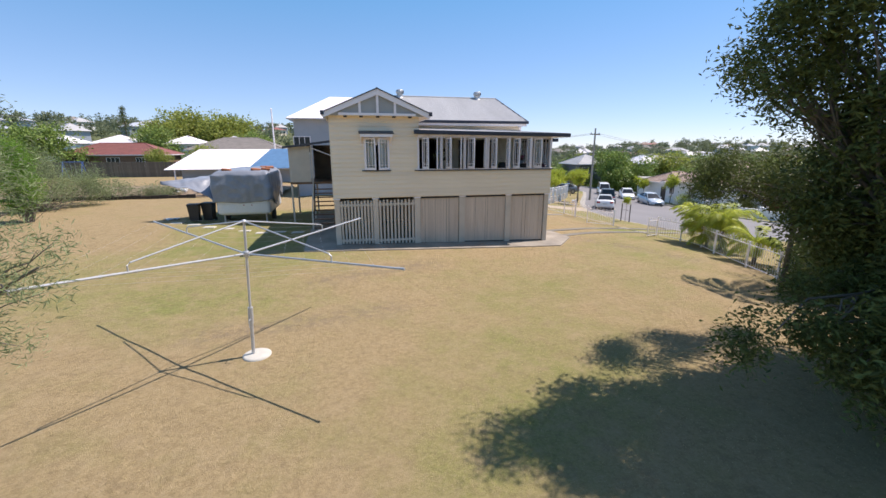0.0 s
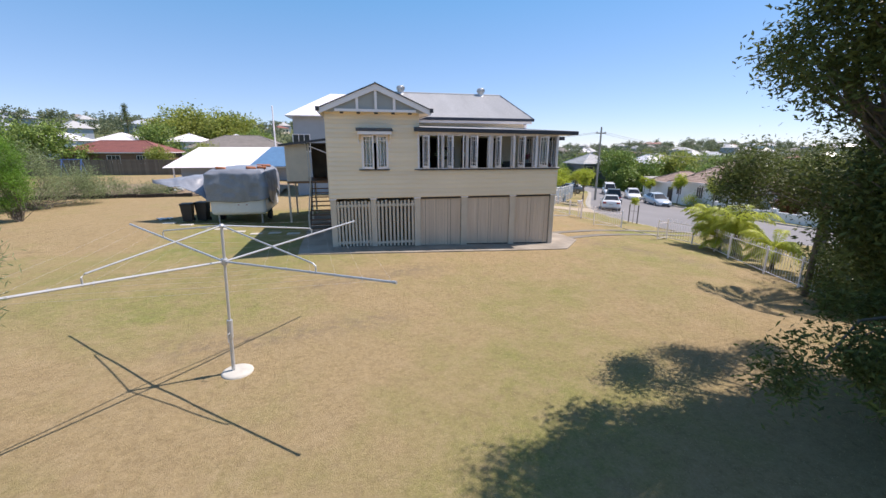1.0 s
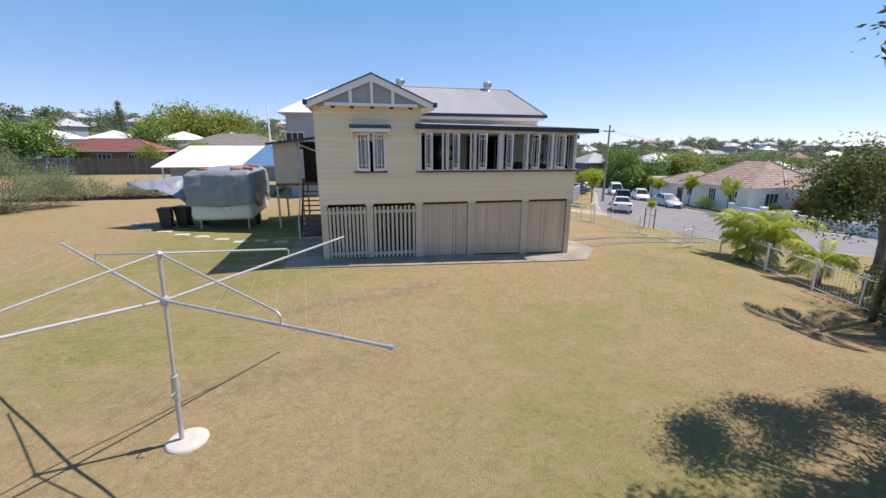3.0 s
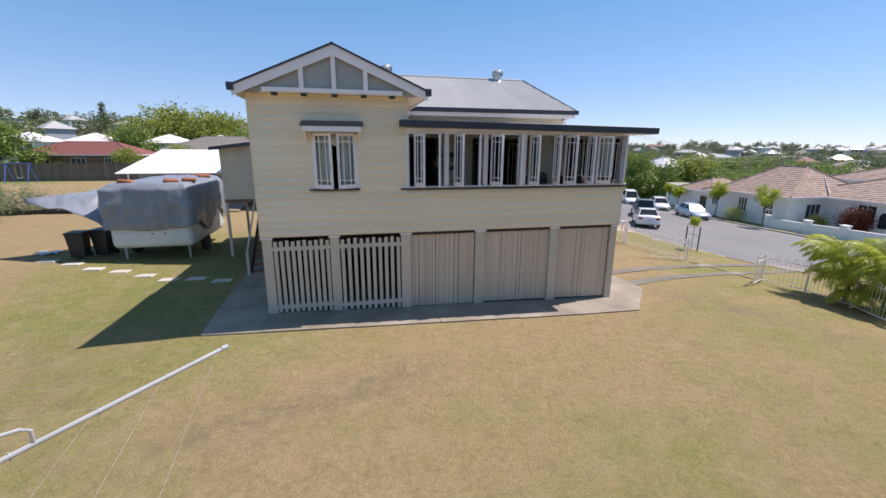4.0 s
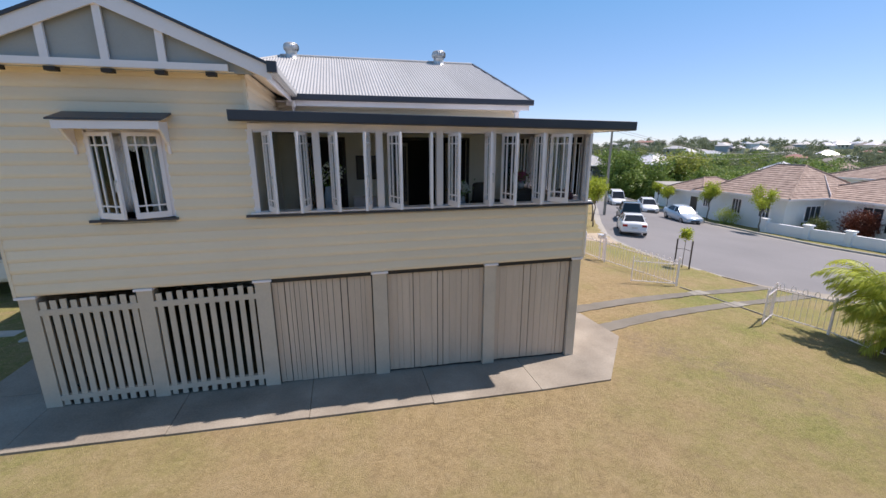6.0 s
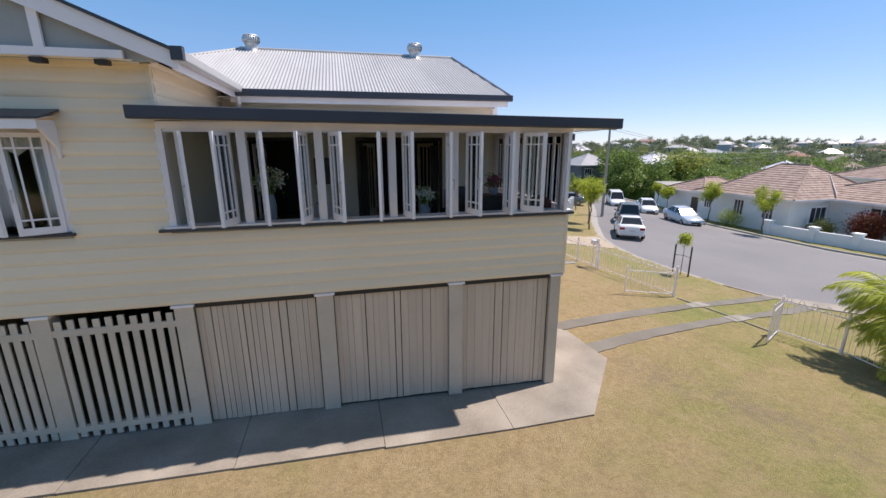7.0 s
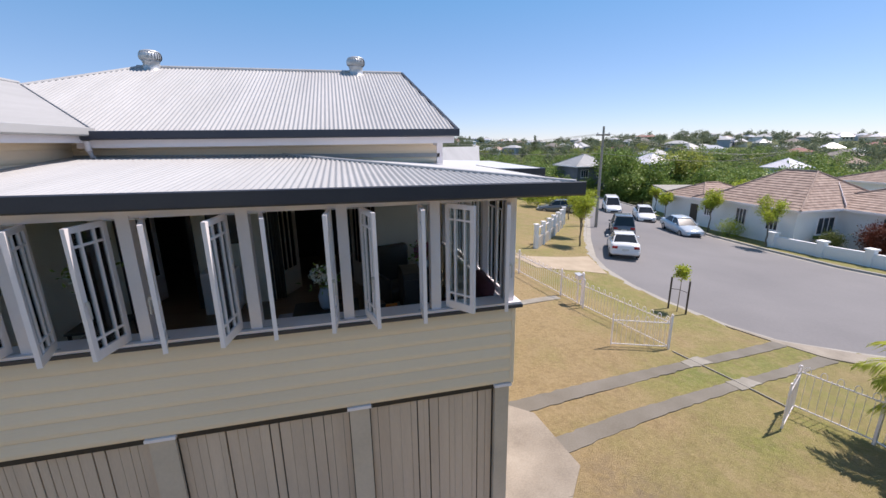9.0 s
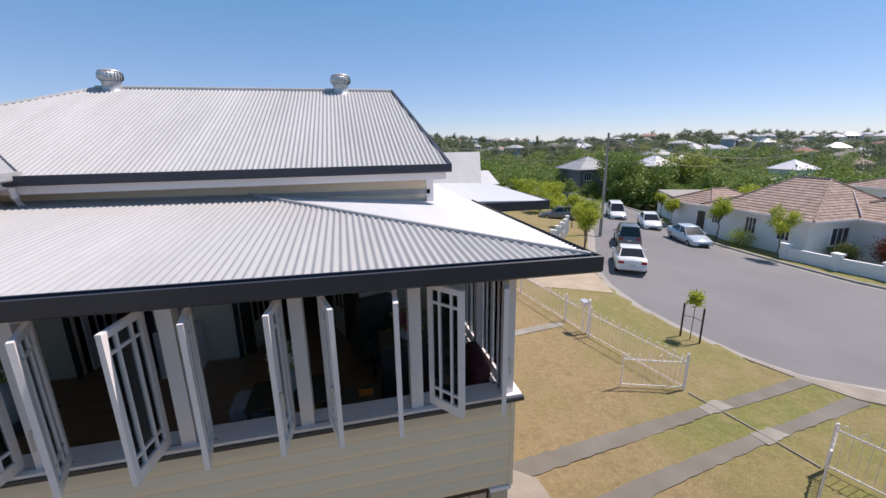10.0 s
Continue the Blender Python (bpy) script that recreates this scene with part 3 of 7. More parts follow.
def board_mesh(length, h=0.2, flip=False):
    """One chamfered weatherboard along +x: undercut at the foot, thin at the head."""
    bm = bmesh.new()
    prof = [(0, 0), (-0.020, 0.0), (-0.028, 0.007), (-0.036, 0.028), (-0.040, 0.058), (-0.040, 0.072), (-0.024, h), (0, h)]
    a = [bm.verts.new((0, y, z)) for y, z in prof]
    b = [bm.verts.new((length, y, z)) for y, z in prof]
    for i in range(len(prof)):
        j = (i + 1) % len(prof)
        bm.faces.new((a[i], a[j], b[j], b[i]))
    bm.faces.new(a[::-1])
    bm.faces.new(b)
    return bm


def boards(parent, spans, z0, z1, origin=(0, 0), axis="front", h=0.183):
    """Rows of weatherboards between two heights. spans: a function from height to pieces (a, b) along the wall."""
    z = z0
    while z < z1 - 0.02:
        hh = min(h, z1 - z)
        for a, b in spans(z + hh / 2):
            o = part("weatherboard", board_mesh(b - a, hh), "cream", parent)
            if axis == "front":
                o.location = (a, origin[1], z)
            elif axis == "left":
                o.location = (origin[0], b, z)
                o.rotation_euler = (0, 0, -math.pi / 2)
            else:
                o.location = (origin[0], a, z)
                o.rotation_euler = (0, 0, math.pi / 2)
        z += h


# front wall: a frame with real openings for the bay window and the sunroom windows
W1 = (1.34, 2.36, 3.44, 4.78)
wall_front = part("wall", bx((0, 0, BASE), (9.88, 0.1, SILL), (0, 0, SILL), (W1[0], 0.1, W1[3]), (W1[1], 0, SILL), (VER_X0, 0.1, W1[3]), (0, 0, W1[3]), (VER_X0, 0.1, 5.64)), "cream", house, "cream lapped weatherboard front wall")


def front_spans(z):
    if z < SILL:
        return [(0, 9.88)]
    if z < W1[3]:
        return [(0, W1[0] - 0.02), (W1[1] + 0.02, VER_X0 - 0.02)]
    return [(0, VER_X0)]


boards(wall_front, front_spans, BASE, 5.64)
part("corner_stop", bx((-0.045, -0.045, BASE), (0.0, 0.03, 5.62)), "cream", wall_front)
part("corner_stop", bx((9.88, -0.045, BASE), (9.925, 0.03, SILL - 0.05)), "cream", wall_front)
part("corner_stop", bx((VER_X0, -0.045, 5.1), (VER_X0 + 0.045, 0.02, 5.62)), "cream", wall_front)

wall_left = part("wall", bx((0.0, 0.1, BASE), (0.1, 10.6, 5.6)), "cream", house, "cream lapped weatherboard side wall")
boards(wall_left, lambda z: [(0.0, 10.6)], BASE, 5.6, (0, 0), "left")
wall_right = part("wall", bx((9.78, 0.1, BASE), (9.88, 3.4, SILL), (9.65, 3.4, BASE), (9.75, 10.6, 5.6)), "cream", house, "cream lapped weatherboard side wall")
boards(wall_right, lambda z: [(0.0, 3.4)], BASE, SILL, (9.88, 0), "right")
boards(wall_right, lambda z: [(3.4, 10.6)], BASE, 5.6, (9.75, 0), "right")
DOORS = ((4.05, 5.1), (6.43, 8.35))
wall_main = part("wall", bx((VER_X0, 3.4, BASE), (4.05, 3.5, 5.6), (5.1, 3.4, BASE), (6.43, 3.5, 5.6), (8.35, 3.4, BASE), (9.65, 3.5, 5.6), (4.05, 3.4, 4.68), (5.1, 3.5, 5.6), (6.43, 3.4, 4.68), (8.35, 3.5, 5.6)), "inner_wall", house, "pale cream inner wall with dark doorways")
for a, b in DOORS:
    part("door_frame", bx((a - 0.07, 3.36, 2.5), (a, 3.4, 4.75), (b, 3.36, 2.5), (b + 0.07, 3.4, 4.75), (a, 3.36, 4.68), (b, 3.4, 4.75)), "dark_int", wall_main)
boards(wall_main, lambda z: [(VER_X0, 9.75)], 5.08, 5.56, (0, 3.4), "front", 0.16)
part("wall", bx((3.5, 0.1, BASE), (3.6, 3.4, 5.6)), "inner_wall", house)
wall_gside = part("wall", bx((3.6, 0.02, 5.06), (3.62, 3.4, 5.62)), "cream", house)
boards(wall_gside, lambda z: [(0.0, 3.4)], 5.06, 5.62, (3.62, 0), "right", 0.18)
part("wall", bx((0, 10.5, BASE), (9.75, 10.6, 5.6)), "cream", house)
part("corner_post", bx((9.68, 3.33, 5.0), (9.8, 3.45, 5.56)), "white", house, "white corner stop")
part("floor", bx((0.1, 0.1, 2.42), (9.78, 10.5, 2.5)), "floor_wood", house, "polished dark timber floor")
part("ceiling", bx((0.1, 0.1, 4.84), (9.78, 3.4, 4.87)), "inner_wall", house)
part("ceiling", bx((0.1, 3.5, 5.2), (9.65, 10.5, 5.23)), "inner_wall", house)
# near-black colour here paints the unlit rooms behind the doorways
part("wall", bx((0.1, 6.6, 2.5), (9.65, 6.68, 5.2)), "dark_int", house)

# understorey: posts, battened bays, boarded bays
for a, b in ((-0.02, 0.21), (1.6, 1.83), (3.42, 3.68), (5.48, 5.75), (7.72, 7.97), (9.68, 9.88)):
    p = part("post", bx((a, -0.012, foot(b) - 0.05), (b, 0.22, 2.248)), "post", house, "square beige painted house post")
    part("cap", bx((a - 0.025, -0.05, 2.205), (b + 0.025, 0.215, 2.243)), "white", p)


def batten_bay(x0, x1):
    n = 10
    pitch = (x1 - x0) / n
    z = foot((x0 + x1) / 2) - 0.02
    bay = part("batten_screen", bx((x0, 0.03, z + 0.15), (x1, 0.06, z + 0.25)), "post", house, "screen of upright beige battens with dark gaps")
    part("screen_rail", bx((x0, -0.008, 1.9), (x1, 0.03, 2.0)), "post", bay)
    part("screen_rail", bx((x0, -0.008, z + 0.15), (x1, 0.03, z + 0.24)), "post", bay)
    for i in range(n):
        cx = x0 + (i + 0.5) * pitch
        part("batten", bx((cx - 0.043, 0.0, foot(cx) + 0.02), (cx + 0.043, 0.028, 2.13 + 0.015 * ((i * 7) % 3))), "post", bay)


def board_bay(x0, x1, seed):
    rng = random.Random(seed)
    bay = part("boarded_panel", bx((x0, 0.08, foot(x1)), (x1, 0.1, 2.15)), "dark_wood", house, "beige tongue-and-groove boarded panel with dark joints")
    x = x0 + 0.012
    while x < x1 - 0.03:
        w = min(rng.choice((0.08, 0.095, 0.11, 0.125, 0.145)), x1 - x - 0.006)
        gap = rng.choice((0.003, 0.003, 0.004, 0.005, 0.006, 0.009, 0.017))
        t = rng.uniform(-0.004, 0.004)
        lo = foot(x) + (0.004 + rng.uniform(0, 0.012) if seed == 1 else 0.035 + rng.uniform(0, 0.015))
        part("board", bx((x, 0.05 + t, lo), (x + w - gap, 0.078, 2.165 - rng.uniform(0, 0.012))), "beige", bay)
        x += w
    part("frame_edge", bx((x0 - 0.005, 0.03, foot(x0)), (x0 + 0.012, 0.09, 2.15)), "dark_wood", bay)
    # top strip: black paints the shaded gap under the weatherboards
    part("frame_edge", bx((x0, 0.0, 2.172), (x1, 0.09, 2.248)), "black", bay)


batten_bay(0.21, 1.6)
batten_bay(1.83, 3.42)
board_bay(3.68, 5.48, 1)
board_bay(5.75, 7.72, 2)
board_bay(7.97, 9.68, 3)
part("wall", bx((-0.0, 0.22, 0), (0.06, 10.6, BASE), (9.8, 0.22, -0.1), (9.86, 10.6, BASE), (0.06, 6.0, 0), (9.8, 6.06, BASE)), "beige", house, "beige boarded wall under the house")
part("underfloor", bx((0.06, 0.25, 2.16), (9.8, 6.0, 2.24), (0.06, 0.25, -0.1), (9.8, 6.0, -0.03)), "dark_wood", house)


# casement windows
def casement(parent, hinge, width, z0, z1, angle, side, latch=True):
    """One leaf hinged at hinge (x, y), swung outward by angle degrees; side +1 runs to +x when shut, -1 to -x."""
    st, h = 0.055, z1 - z0
    bm = bmesh.new()
    T = 0.042
    ring_frame(bm, 0, width, 0, h, -T, 0, st, 0.095)
    bars = []
    iw = width - 2 * st
    for k in (0.27, 0.73):
        cx = st + iw * k
        bars.append(((cx - 0.011, -T + 0.006, 0.095), (cx + 0.011, -0.006, h - st)))
    for zz in (0.20, h - st - 0.13):
        bars.append(((st, -T + 0.008, zz - 0.011), (width - st, -0.008, zz + 0.011)))
    turn = pose(hinge[0], hinge[1], z0, 0, 0, (0 if side > 0 else 180))
    flip = Matrix.Scale(-1, 4, (0, 1, 0)) if side < 0 else Matrix.Identity(4)
    m = turn @ Matrix.Rotation(radians(-angle if side > 0 else angle), 4, "Z") @ flip
    if side < 0:
        m = pose(hinge[0], hinge[1], z0) @ Matrix.Rotation(radians(angle), 4, "Z") @ Matrix.Scale(-1, 4, (1, 0, 0))
    bmesh.ops.transform(bm, matrix=m, verts=bm.verts[:])
    leaf = part("casement", bm, "white", parent, "white timber casement leaf with narrow panes")
    for a, b in bars:
        part("glazing_bar", box(bmesh.new(), a, b, m), "white", leaf)
    g = bmesh.new()
    box(g, (st, -T / 2 - 0.002, 0.095), (width - st, -T / 2 + 0.002, h - st))
    bmesh.ops.transform(g, matrix=m, verts=g.verts[:])
    pane = part("pane", g, "glass", parent)
    pane.visible_shadow = False
    if latch:
        k = bmesh.new()
        box(k, (width - 0.04, -T - 0.03, h * 0.44), (width - 0.02, -T, h * 0.44 + 0.03))
        box(k, (width - 0.035, -T - 0.035, h * 0.33), (width - 0.025, -T - 0.02, h * 0.45))
        bmesh.ops.transform(k, matrix=m, verts=k.verts[:])
        part("latch", k, "galv", parent)
    return leaf


win = part("window", bx((W1[0] - 0.03, -0.03, W1[2]), (W1[0] + 0.035, 0.12, W1[3]), (W1[1] - 0.035, -0.03, W1[2]), (W1[1] + 0.03, 0.12, W1[3]), (W1[0], -0.03, W1[3] - 0.05), (W1[1], 0.12, W1[3] + 0.03)), "white", house, "white casement window with both leaves ajar")
part("sill", bx((1.2, -0.1, 3.385), (2.42, 0.12, 3.425)), "navy", win, "dark painted window sill")
casement(win, (W1[0] + 0.035, -0.02), 0.47, 3.44, 4.74, 28, 1)
casement(win, (W1[1] - 0.035, -0.02), 0.47, 3.44, 4.74, 24, -1)
hood = part("window_hood", poly(bmesh.new(), [(1.12, -0.46, 4.90), (2.54, -0.46, 4.90), (2.54, 0, 5.02), (1.12, 0, 5.02)], (0, 0, 0.025)), "navy", house, "small dark sunhood over the window")
part("fascia", bx((1.17, -0.44, 4.78), (2.49, -0.42, 4.895)), "white", hood)
for x in (1.19, 2.43):
    part("bracket", poly(bmesh.new(), [(x, -0.03, 4.9), (x, -0.4, 4.88), (x, -0.36, 4.80), (x, -0.08, 4.55), (x, -0.07, 4.42), (x, -0.03, 4.42)], (0.035, 0, 0)), "white", hood)
part("soffit", poly(bmesh.new(), [(1.18, -0.42, 4.885), (2.48, -0.42, 4.885), (2.48, -0.02, 4.96), (1.18, -0.02, 4.96)], (0, 0, 0.008)), "white", hood)

POSTS = [3.61, 4.64, 5.70, 6.79, 7.81, 8.87, 9.84]
# each bay's leaves stand off the mullions on friction stays: hinge x and swing of the two leaves
LEAVES = [(3.83, 66, 4.46, 75), (4.88, 75, 5.51, 76), (5.88, 70, 6.60, 81), (6.99, 79, 7.66, 85), (8.04, 76, 8.67, 85), (9.03, 52, 9.79, 68)]
beam = part("verandah_beam", bx((3.6, -0.04, HEAD), (9.9, 0.1, 4.9), (9.78, 0.1, HEAD), (9.9, 3.4, 4.9)), "white", house, "white timber beam over the sunroom windows")
for x in POSTS:
    w = 0.05 if x < 4 else 0.06
    part("mullion", bx((x - w, -0.03, SILL), (x + w, 0.1, HEAD)), "white", house, "white window mullion")
for i, (a, b) in enumerate(zip(POSTS, POSTS[1:])):
    w = part("window", bx((a + 0.06, -0.012, HEAD - 0.035), (b - 0.06, 0.09, HEAD)), "white", house, "white casement window of the sunroom with leaves swung open")
    h0, a0, h1, a1 = LEAVES[i]
    lw = (b - a - 0.12) / 2 - 0.012
    casement(w, (h0, 0.012), lw, SILL + 0.045, HEAD - 0.035, a0, 1, i % 2 == 0)
    casement(w, (h1, 0.012), lw, SILL + 0.045, HEAD - 0.035, a1, -1, i % 2 == 1)
    for zz in (SILL + 0.034, HEAD - 0.045):
        part("stay", bx((a + 0.06, -0.035, zz), (h0 + 0.03, -0.015, zz + 0.008)), "galv", w)
        part("stay", bx((h1 - 0.03, -0.035, zz), (b - 0.06, -0.015, zz + 0.008)), "galv", w)
sill = part("sill", bx((3.52, -0.085, SILL), (9.98, 0.2, SILL + 0.03), (9.74, 0.16, SILL), (9.99, 3.4, SILL + 0.03)), "white", house, "white painted window sill board")
part("sill_drip", bx((3.44, -0.1, SILL - 0.045), (10.0, -0.0, SILL - 0.004)), "navy", sill)
SIDE = [0.1, 0.92, 1.74, 2.56, 3.4]
for y in SIDE:
    part("mullion", bx((9.78, y - 0.05, SILL), (9.9, y + 0.05, HEAD)), "white", house, "white window mullion")
for a, b in zip(SIDE, SIDE[1:]):
    w = part("window", bx((9.79, a + 0.05, HEAD - 0.035), (9.89, b - 0.05, HEAD)), "white", house, "white shut casement window at the sunroom end")
    for p, q in ((a + 0.05, (a + b) / 2), ((a + b) / 2, b - 0.05)):
        bm = bx((9.84, p, SILL + 0.03), (9.875, p + 0.035, HEAD - 0.035), (9.84, q - 0.035, SILL + 0.03), (9.875, q, HEAD - 0.035), (9.84, p + 0.035, SILL + 0.03), (9.875, q - 0.035, SILL + 0.1), (9.84, p + 0.035, HEAD - 0.08), (9.875, q - 0.035, HEAD - 0.035),
                (9.845, p + 0.035, HEAD - 0.22), (9.87, q - 0.035, HEAD - 0.203), (9.845, (p + q) / 2 - 0.008, SILL + 0.1), (9.87, (p + q) / 2 + 0.008, HEAD - 0.22))
        part("casement", bm, "white", w)
        g = part("pane", bx((9.856, p + 0.04, SILL + 0.1), (9.859, q - 0.04, HEAD - 0.07)), "glass", w)
        g.visible_shadow = False


# roofs in corrugated sheet
def corrugated(name, origin, u_dir, v_dir, u0, u1, lo, hi, label="", parent=None, pitch=0.0762, amp=0.0115, material="roof"):
    """A corrugated plane: waves run along v; lo and hi bound v for each u."""
    o, u_dir, v_dir = Vector(origin), Vector(u_dir).normalized(), Vector(v_dir).normalized()
    nrm = u_dir.cross(v_dir).normalized()
    if nrm.z < 0:
        nrm = -nrm
    per = 8
    n = int((u1 - u0) / pitch * per)
    verts, faces = [], []
    for i in range(n + 1):
        u = u0 + (u1 - u0) * i / n
        w = amp * math.sin(2 * math.pi * u / pitch)
        a, b = lo(u), max(hi(u), lo(u) + 1e-4)
        for k in range(3):
            p = o + u_dir * u + v_dir * (a + (b - a) * k / 2) + nrm * w
            verts.append(tuple(p))
    for i in range(n):
        for k in range(2):
            q = i * 3 + k
            faces.append((q, q + 3, q + 4, q + 1))
    return mesh_part(name, from_arrays(name, verts, faces), material, parent or house, label, True)


slope_len = math.hypot(RIDGE_Y - EAVE_Y, RIDGE_Z - EAVE_Z)
v_main = (0, RIDGE_Y - EAVE_Y, RIDGE_Z - EAVE_Z)
VERGE0, VERGE1, HIP0, HIP1 = 9.99, 9.56, -0.3, 3.5


def main_hi(x):
    left = (x - HIP0) / (HIP1 - HIP0)
    right = (VERGE0 - x) / (VERGE0 - VERGE1)
    return slope_len * max(0.0, min(1.0, left, right))


corrugated("roof", (0, EAVE_Y, EAVE_Z), (1, 0, 0), v_main, HIP0, VERGE0, lambda x: 0.0, main_hi, "pale grey corrugated metal roof")
corrugated("roof", (0, 2 * RIDGE_Y - EAVE_Y, EAVE_Z), (1, 0, 0), (0, -v_main[1], v_main[2]), HIP0, VERGE0, lambda x: 0.0, main_hi)
hip_v = Vector((HIP1 - HIP0, 0, RIDGE_Z - EAVE_Z))
corrugated("roof", (HIP0, RIDGE_Y, EAVE_Z), (0, 1, 0), hip_v, -3.9, 3.9, lambda y: 0.0, lambda y: hip_v.length * (1 - abs(y) / 3.9))
part("gable_end", poly(bmesh.new(), [(9.7, EAVE_Y + 0.3, EAVE_Z), (9.7, 2 * RIDGE_Y - EAVE_Y - 0.3, EAVE_Z), (9.52, RIDGE_Y, RIDGE_Z - 0.05)], (0.04, 0, 0)), "cream", house)
bm = tube(bmesh.new(), [(HIP1 - 0.05, RIDGE_Y, RIDGE_Z + 0.0), (VERGE1, RIDGE_Y, RIDGE_Z + 0.0)], 0.05, 10)
part("ridge_cap", bm, "roof", house)
part("hip_cap", tube(bmesh.new(), [(HIP0, EAVE_Y, EAVE_Z), (HIP1, RIDGE_Y, RIDGE_Z)], 0.035, 8), "roof", house)
bm = poly(bmesh.new(), [(VERGE0, EAVE_Y, EAVE_Z + 0.02), (VERGE1, RIDGE_Y, RIDGE_Z + 0.035), (VERGE1 + 0.05, RIDGE_Y, RIDGE_Z + 0.035), (VERGE0 + 0.05, EAVE_Y, EAVE_Z + 0.02)], (0, 0, -0.14))
part("barge_capping", bm, "navy", house, "dark barge capping at the roof end")


def gutter(x0, y0, x1, y1, z0, z1, depth, parent, label="", material="navy", fall=0.0):
    """A box gutter with an open top and a rolled lip, from one corner to another."""
    d = Vector((x1 - x0, y1 - y0, 0))
    n = Vector((d.y, -d.x, 0)).normalized()
    a, b = Vector((x0, y0, 0)), Vector((x1, y1, 0))
    prof = [(0, z1), (0, z0 + 0.0), (depth - 0.02, z0), (depth, z0 + 0.02), (depth, z1), (depth - 0.015, z1 + 0.006), (depth - 0.02, z1 - 0.01), (depth - 0.02, z0 + 0.03), (0.02, z0 + 0.02), (0.02, z1)]
    bm = bmesh.new()
    va = [bm.verts.new(a + n * u + Vector((0, 0, z))) for u, z in prof]
    vb = [bm.verts.new(b + n * u + Vector((0, 0, z - fall))) for u, z in prof]
    for i in range(len(prof)):
        j = (i + 1) % len(prof)
        bm.faces.new((va[i], va[j], vb[j], vb[i]))
    for v in (va, vb):
        bm.faces.new(v)
    return part("gutter", bm, material, parent, label)


gutter(3.86, EAVE_Y + 0.02, 10.02, EAVE_Y + 0.02, 5.56, 5.69, 0.12, house, "dark navy eave gutter")
part("fascia", bx((3.9, EAVE_Y + 0.03, 5.44), (9.95, EAVE_Y + 0.06, 5.57)), "white", house)
part("soffit", bx((3.66, EAVE_Y + 0.06, 5.53), (9.95, 3.38, 5.55)), "white", house)
part("rafter_foot", bx((9.62, EAVE_Y + 0.04, 5.40), (9.7, 3.4, 5.53)), "white", house)
part("downpipe", tube(bmesh.new(), [(4.06, 2.99, 5.55), (4.06, 3.0, 5.42), (4.04, 3.12, 5.27), (4.04, 3.2, 5.24)], 0.045, 10), "white", house, "white downpipe elbow")

# sunroom roof: a low lean-to that turns the corner
VE_Y, VE_X, VE_Z, VW_Z = -0.24, 10.56, 4.97, 5.22
FALL = 0.0125
HIPX = VE_X - (3.4 - VE_Y) * 1.02
v_len = math.hypot(3.4 - VE_Y, VW_Z - VE_Z)


def ver_hi(x):
    return v_len * max(0.0, min(1.0, (VE_X - x) / (VE_X - HIPX)))


corrugated("roof", (0, VE_Y, VE_Z + FALL * VE_X), (1, 0, -FALL), (0, 3.4 - VE_Y, VW_Z - VE_Z), 3.42, VE_X, lambda x: 0.0, ver_hi, "low pale grey corrugated sunroom roof")
side_v = Vector((-(VE_X - HIPX), 0, VW_Z - VE_Z + FALL * (VE_X - HIPX)))


def side_hi(y):
    full = side_v.length
    return full * max(0.0, min(1.0, (y - VE_Y) / (3.4 - VE_Y))) if y < 3.4 else full * (VE_X - 9.76) / (VE_X - HIPX)


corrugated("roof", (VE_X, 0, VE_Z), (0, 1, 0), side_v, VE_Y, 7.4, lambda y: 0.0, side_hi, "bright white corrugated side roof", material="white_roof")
part("hip_cap", tube(bmesh.new(), [(VE_X, VE_Y, VE_Z + 0.005), (HIPX, 3.38, VW_Z + FALL * (VE_X - HIPX) + 0.01)], 0.03, 8), "roof", house)
part("flashing", poly(bmesh.new(), [(3.64, 3.33, VW_Z + FALL * 6.92 + 0.02), (9.74, 3.33, VW_Z + FALL * 0.8 + 0.02), (9.74, 3.33, VW_Z + FALL * 0.8 - 0.05), (3.64, 3.33, VW_Z + FALL * 6.92 - 0.05)], (0, 0.05, 0)), "roof", house)
gutter(3.4, VE_Y, VE_X + 0.06, VE_Y, 4.915, 5.075, 0.13, house, "dark navy verandah gutter", fall=0.09)
gutter(VE_X - 0.02, VE_Y - 0.1, VE_X - 0.02, 3.75, 4.825, 4.975, 0.1, house, "dark navy verandah gutter")
part("soffit", poly(poly(bmesh.new(), [(3.62, -0.2, 4.915), (10.5, -0.2, 4.83), (10.5, 0.0, 4.83), (3.62, 0.0, 4.915)], (0, 0, 0.015)), [(9.9, 0.0, 4.838), (10.5, 0.0, 4.83), (10.5, 3.6, 4.83), (9.9, 3.6, 4.838)], (0, 0, 0.015)), "white", house, "white soffit lining")
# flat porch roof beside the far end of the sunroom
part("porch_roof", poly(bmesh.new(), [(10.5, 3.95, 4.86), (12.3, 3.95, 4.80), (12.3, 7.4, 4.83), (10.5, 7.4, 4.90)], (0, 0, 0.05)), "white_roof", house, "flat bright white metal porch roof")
part("fascia", bx((10.5, 3.9, 4.68), (12.32, 3.95, 4.86), (12.3, 3.95, 4.68), (12.35, 7.4, 4.86)), "navy", house, "dark porch fascia")

# front gable wing
GX, GZ, GE = 1.92, 6.66, 5.72
GA, GB = -0.26, 4.1
gl = math.hypot(GX - GA, GZ - GE)
Y_RIDGE = EAVE_Y + (GZ - EAVE_Z) / PITCH
Y_EAVE = EAVE_Y + (GE - EAVE_Z) / PITCH


def valley(y):
    return gl * max(0.0, min(0.999, (y - Y_EAVE) / (Y_RIDGE - Y_EAVE)))


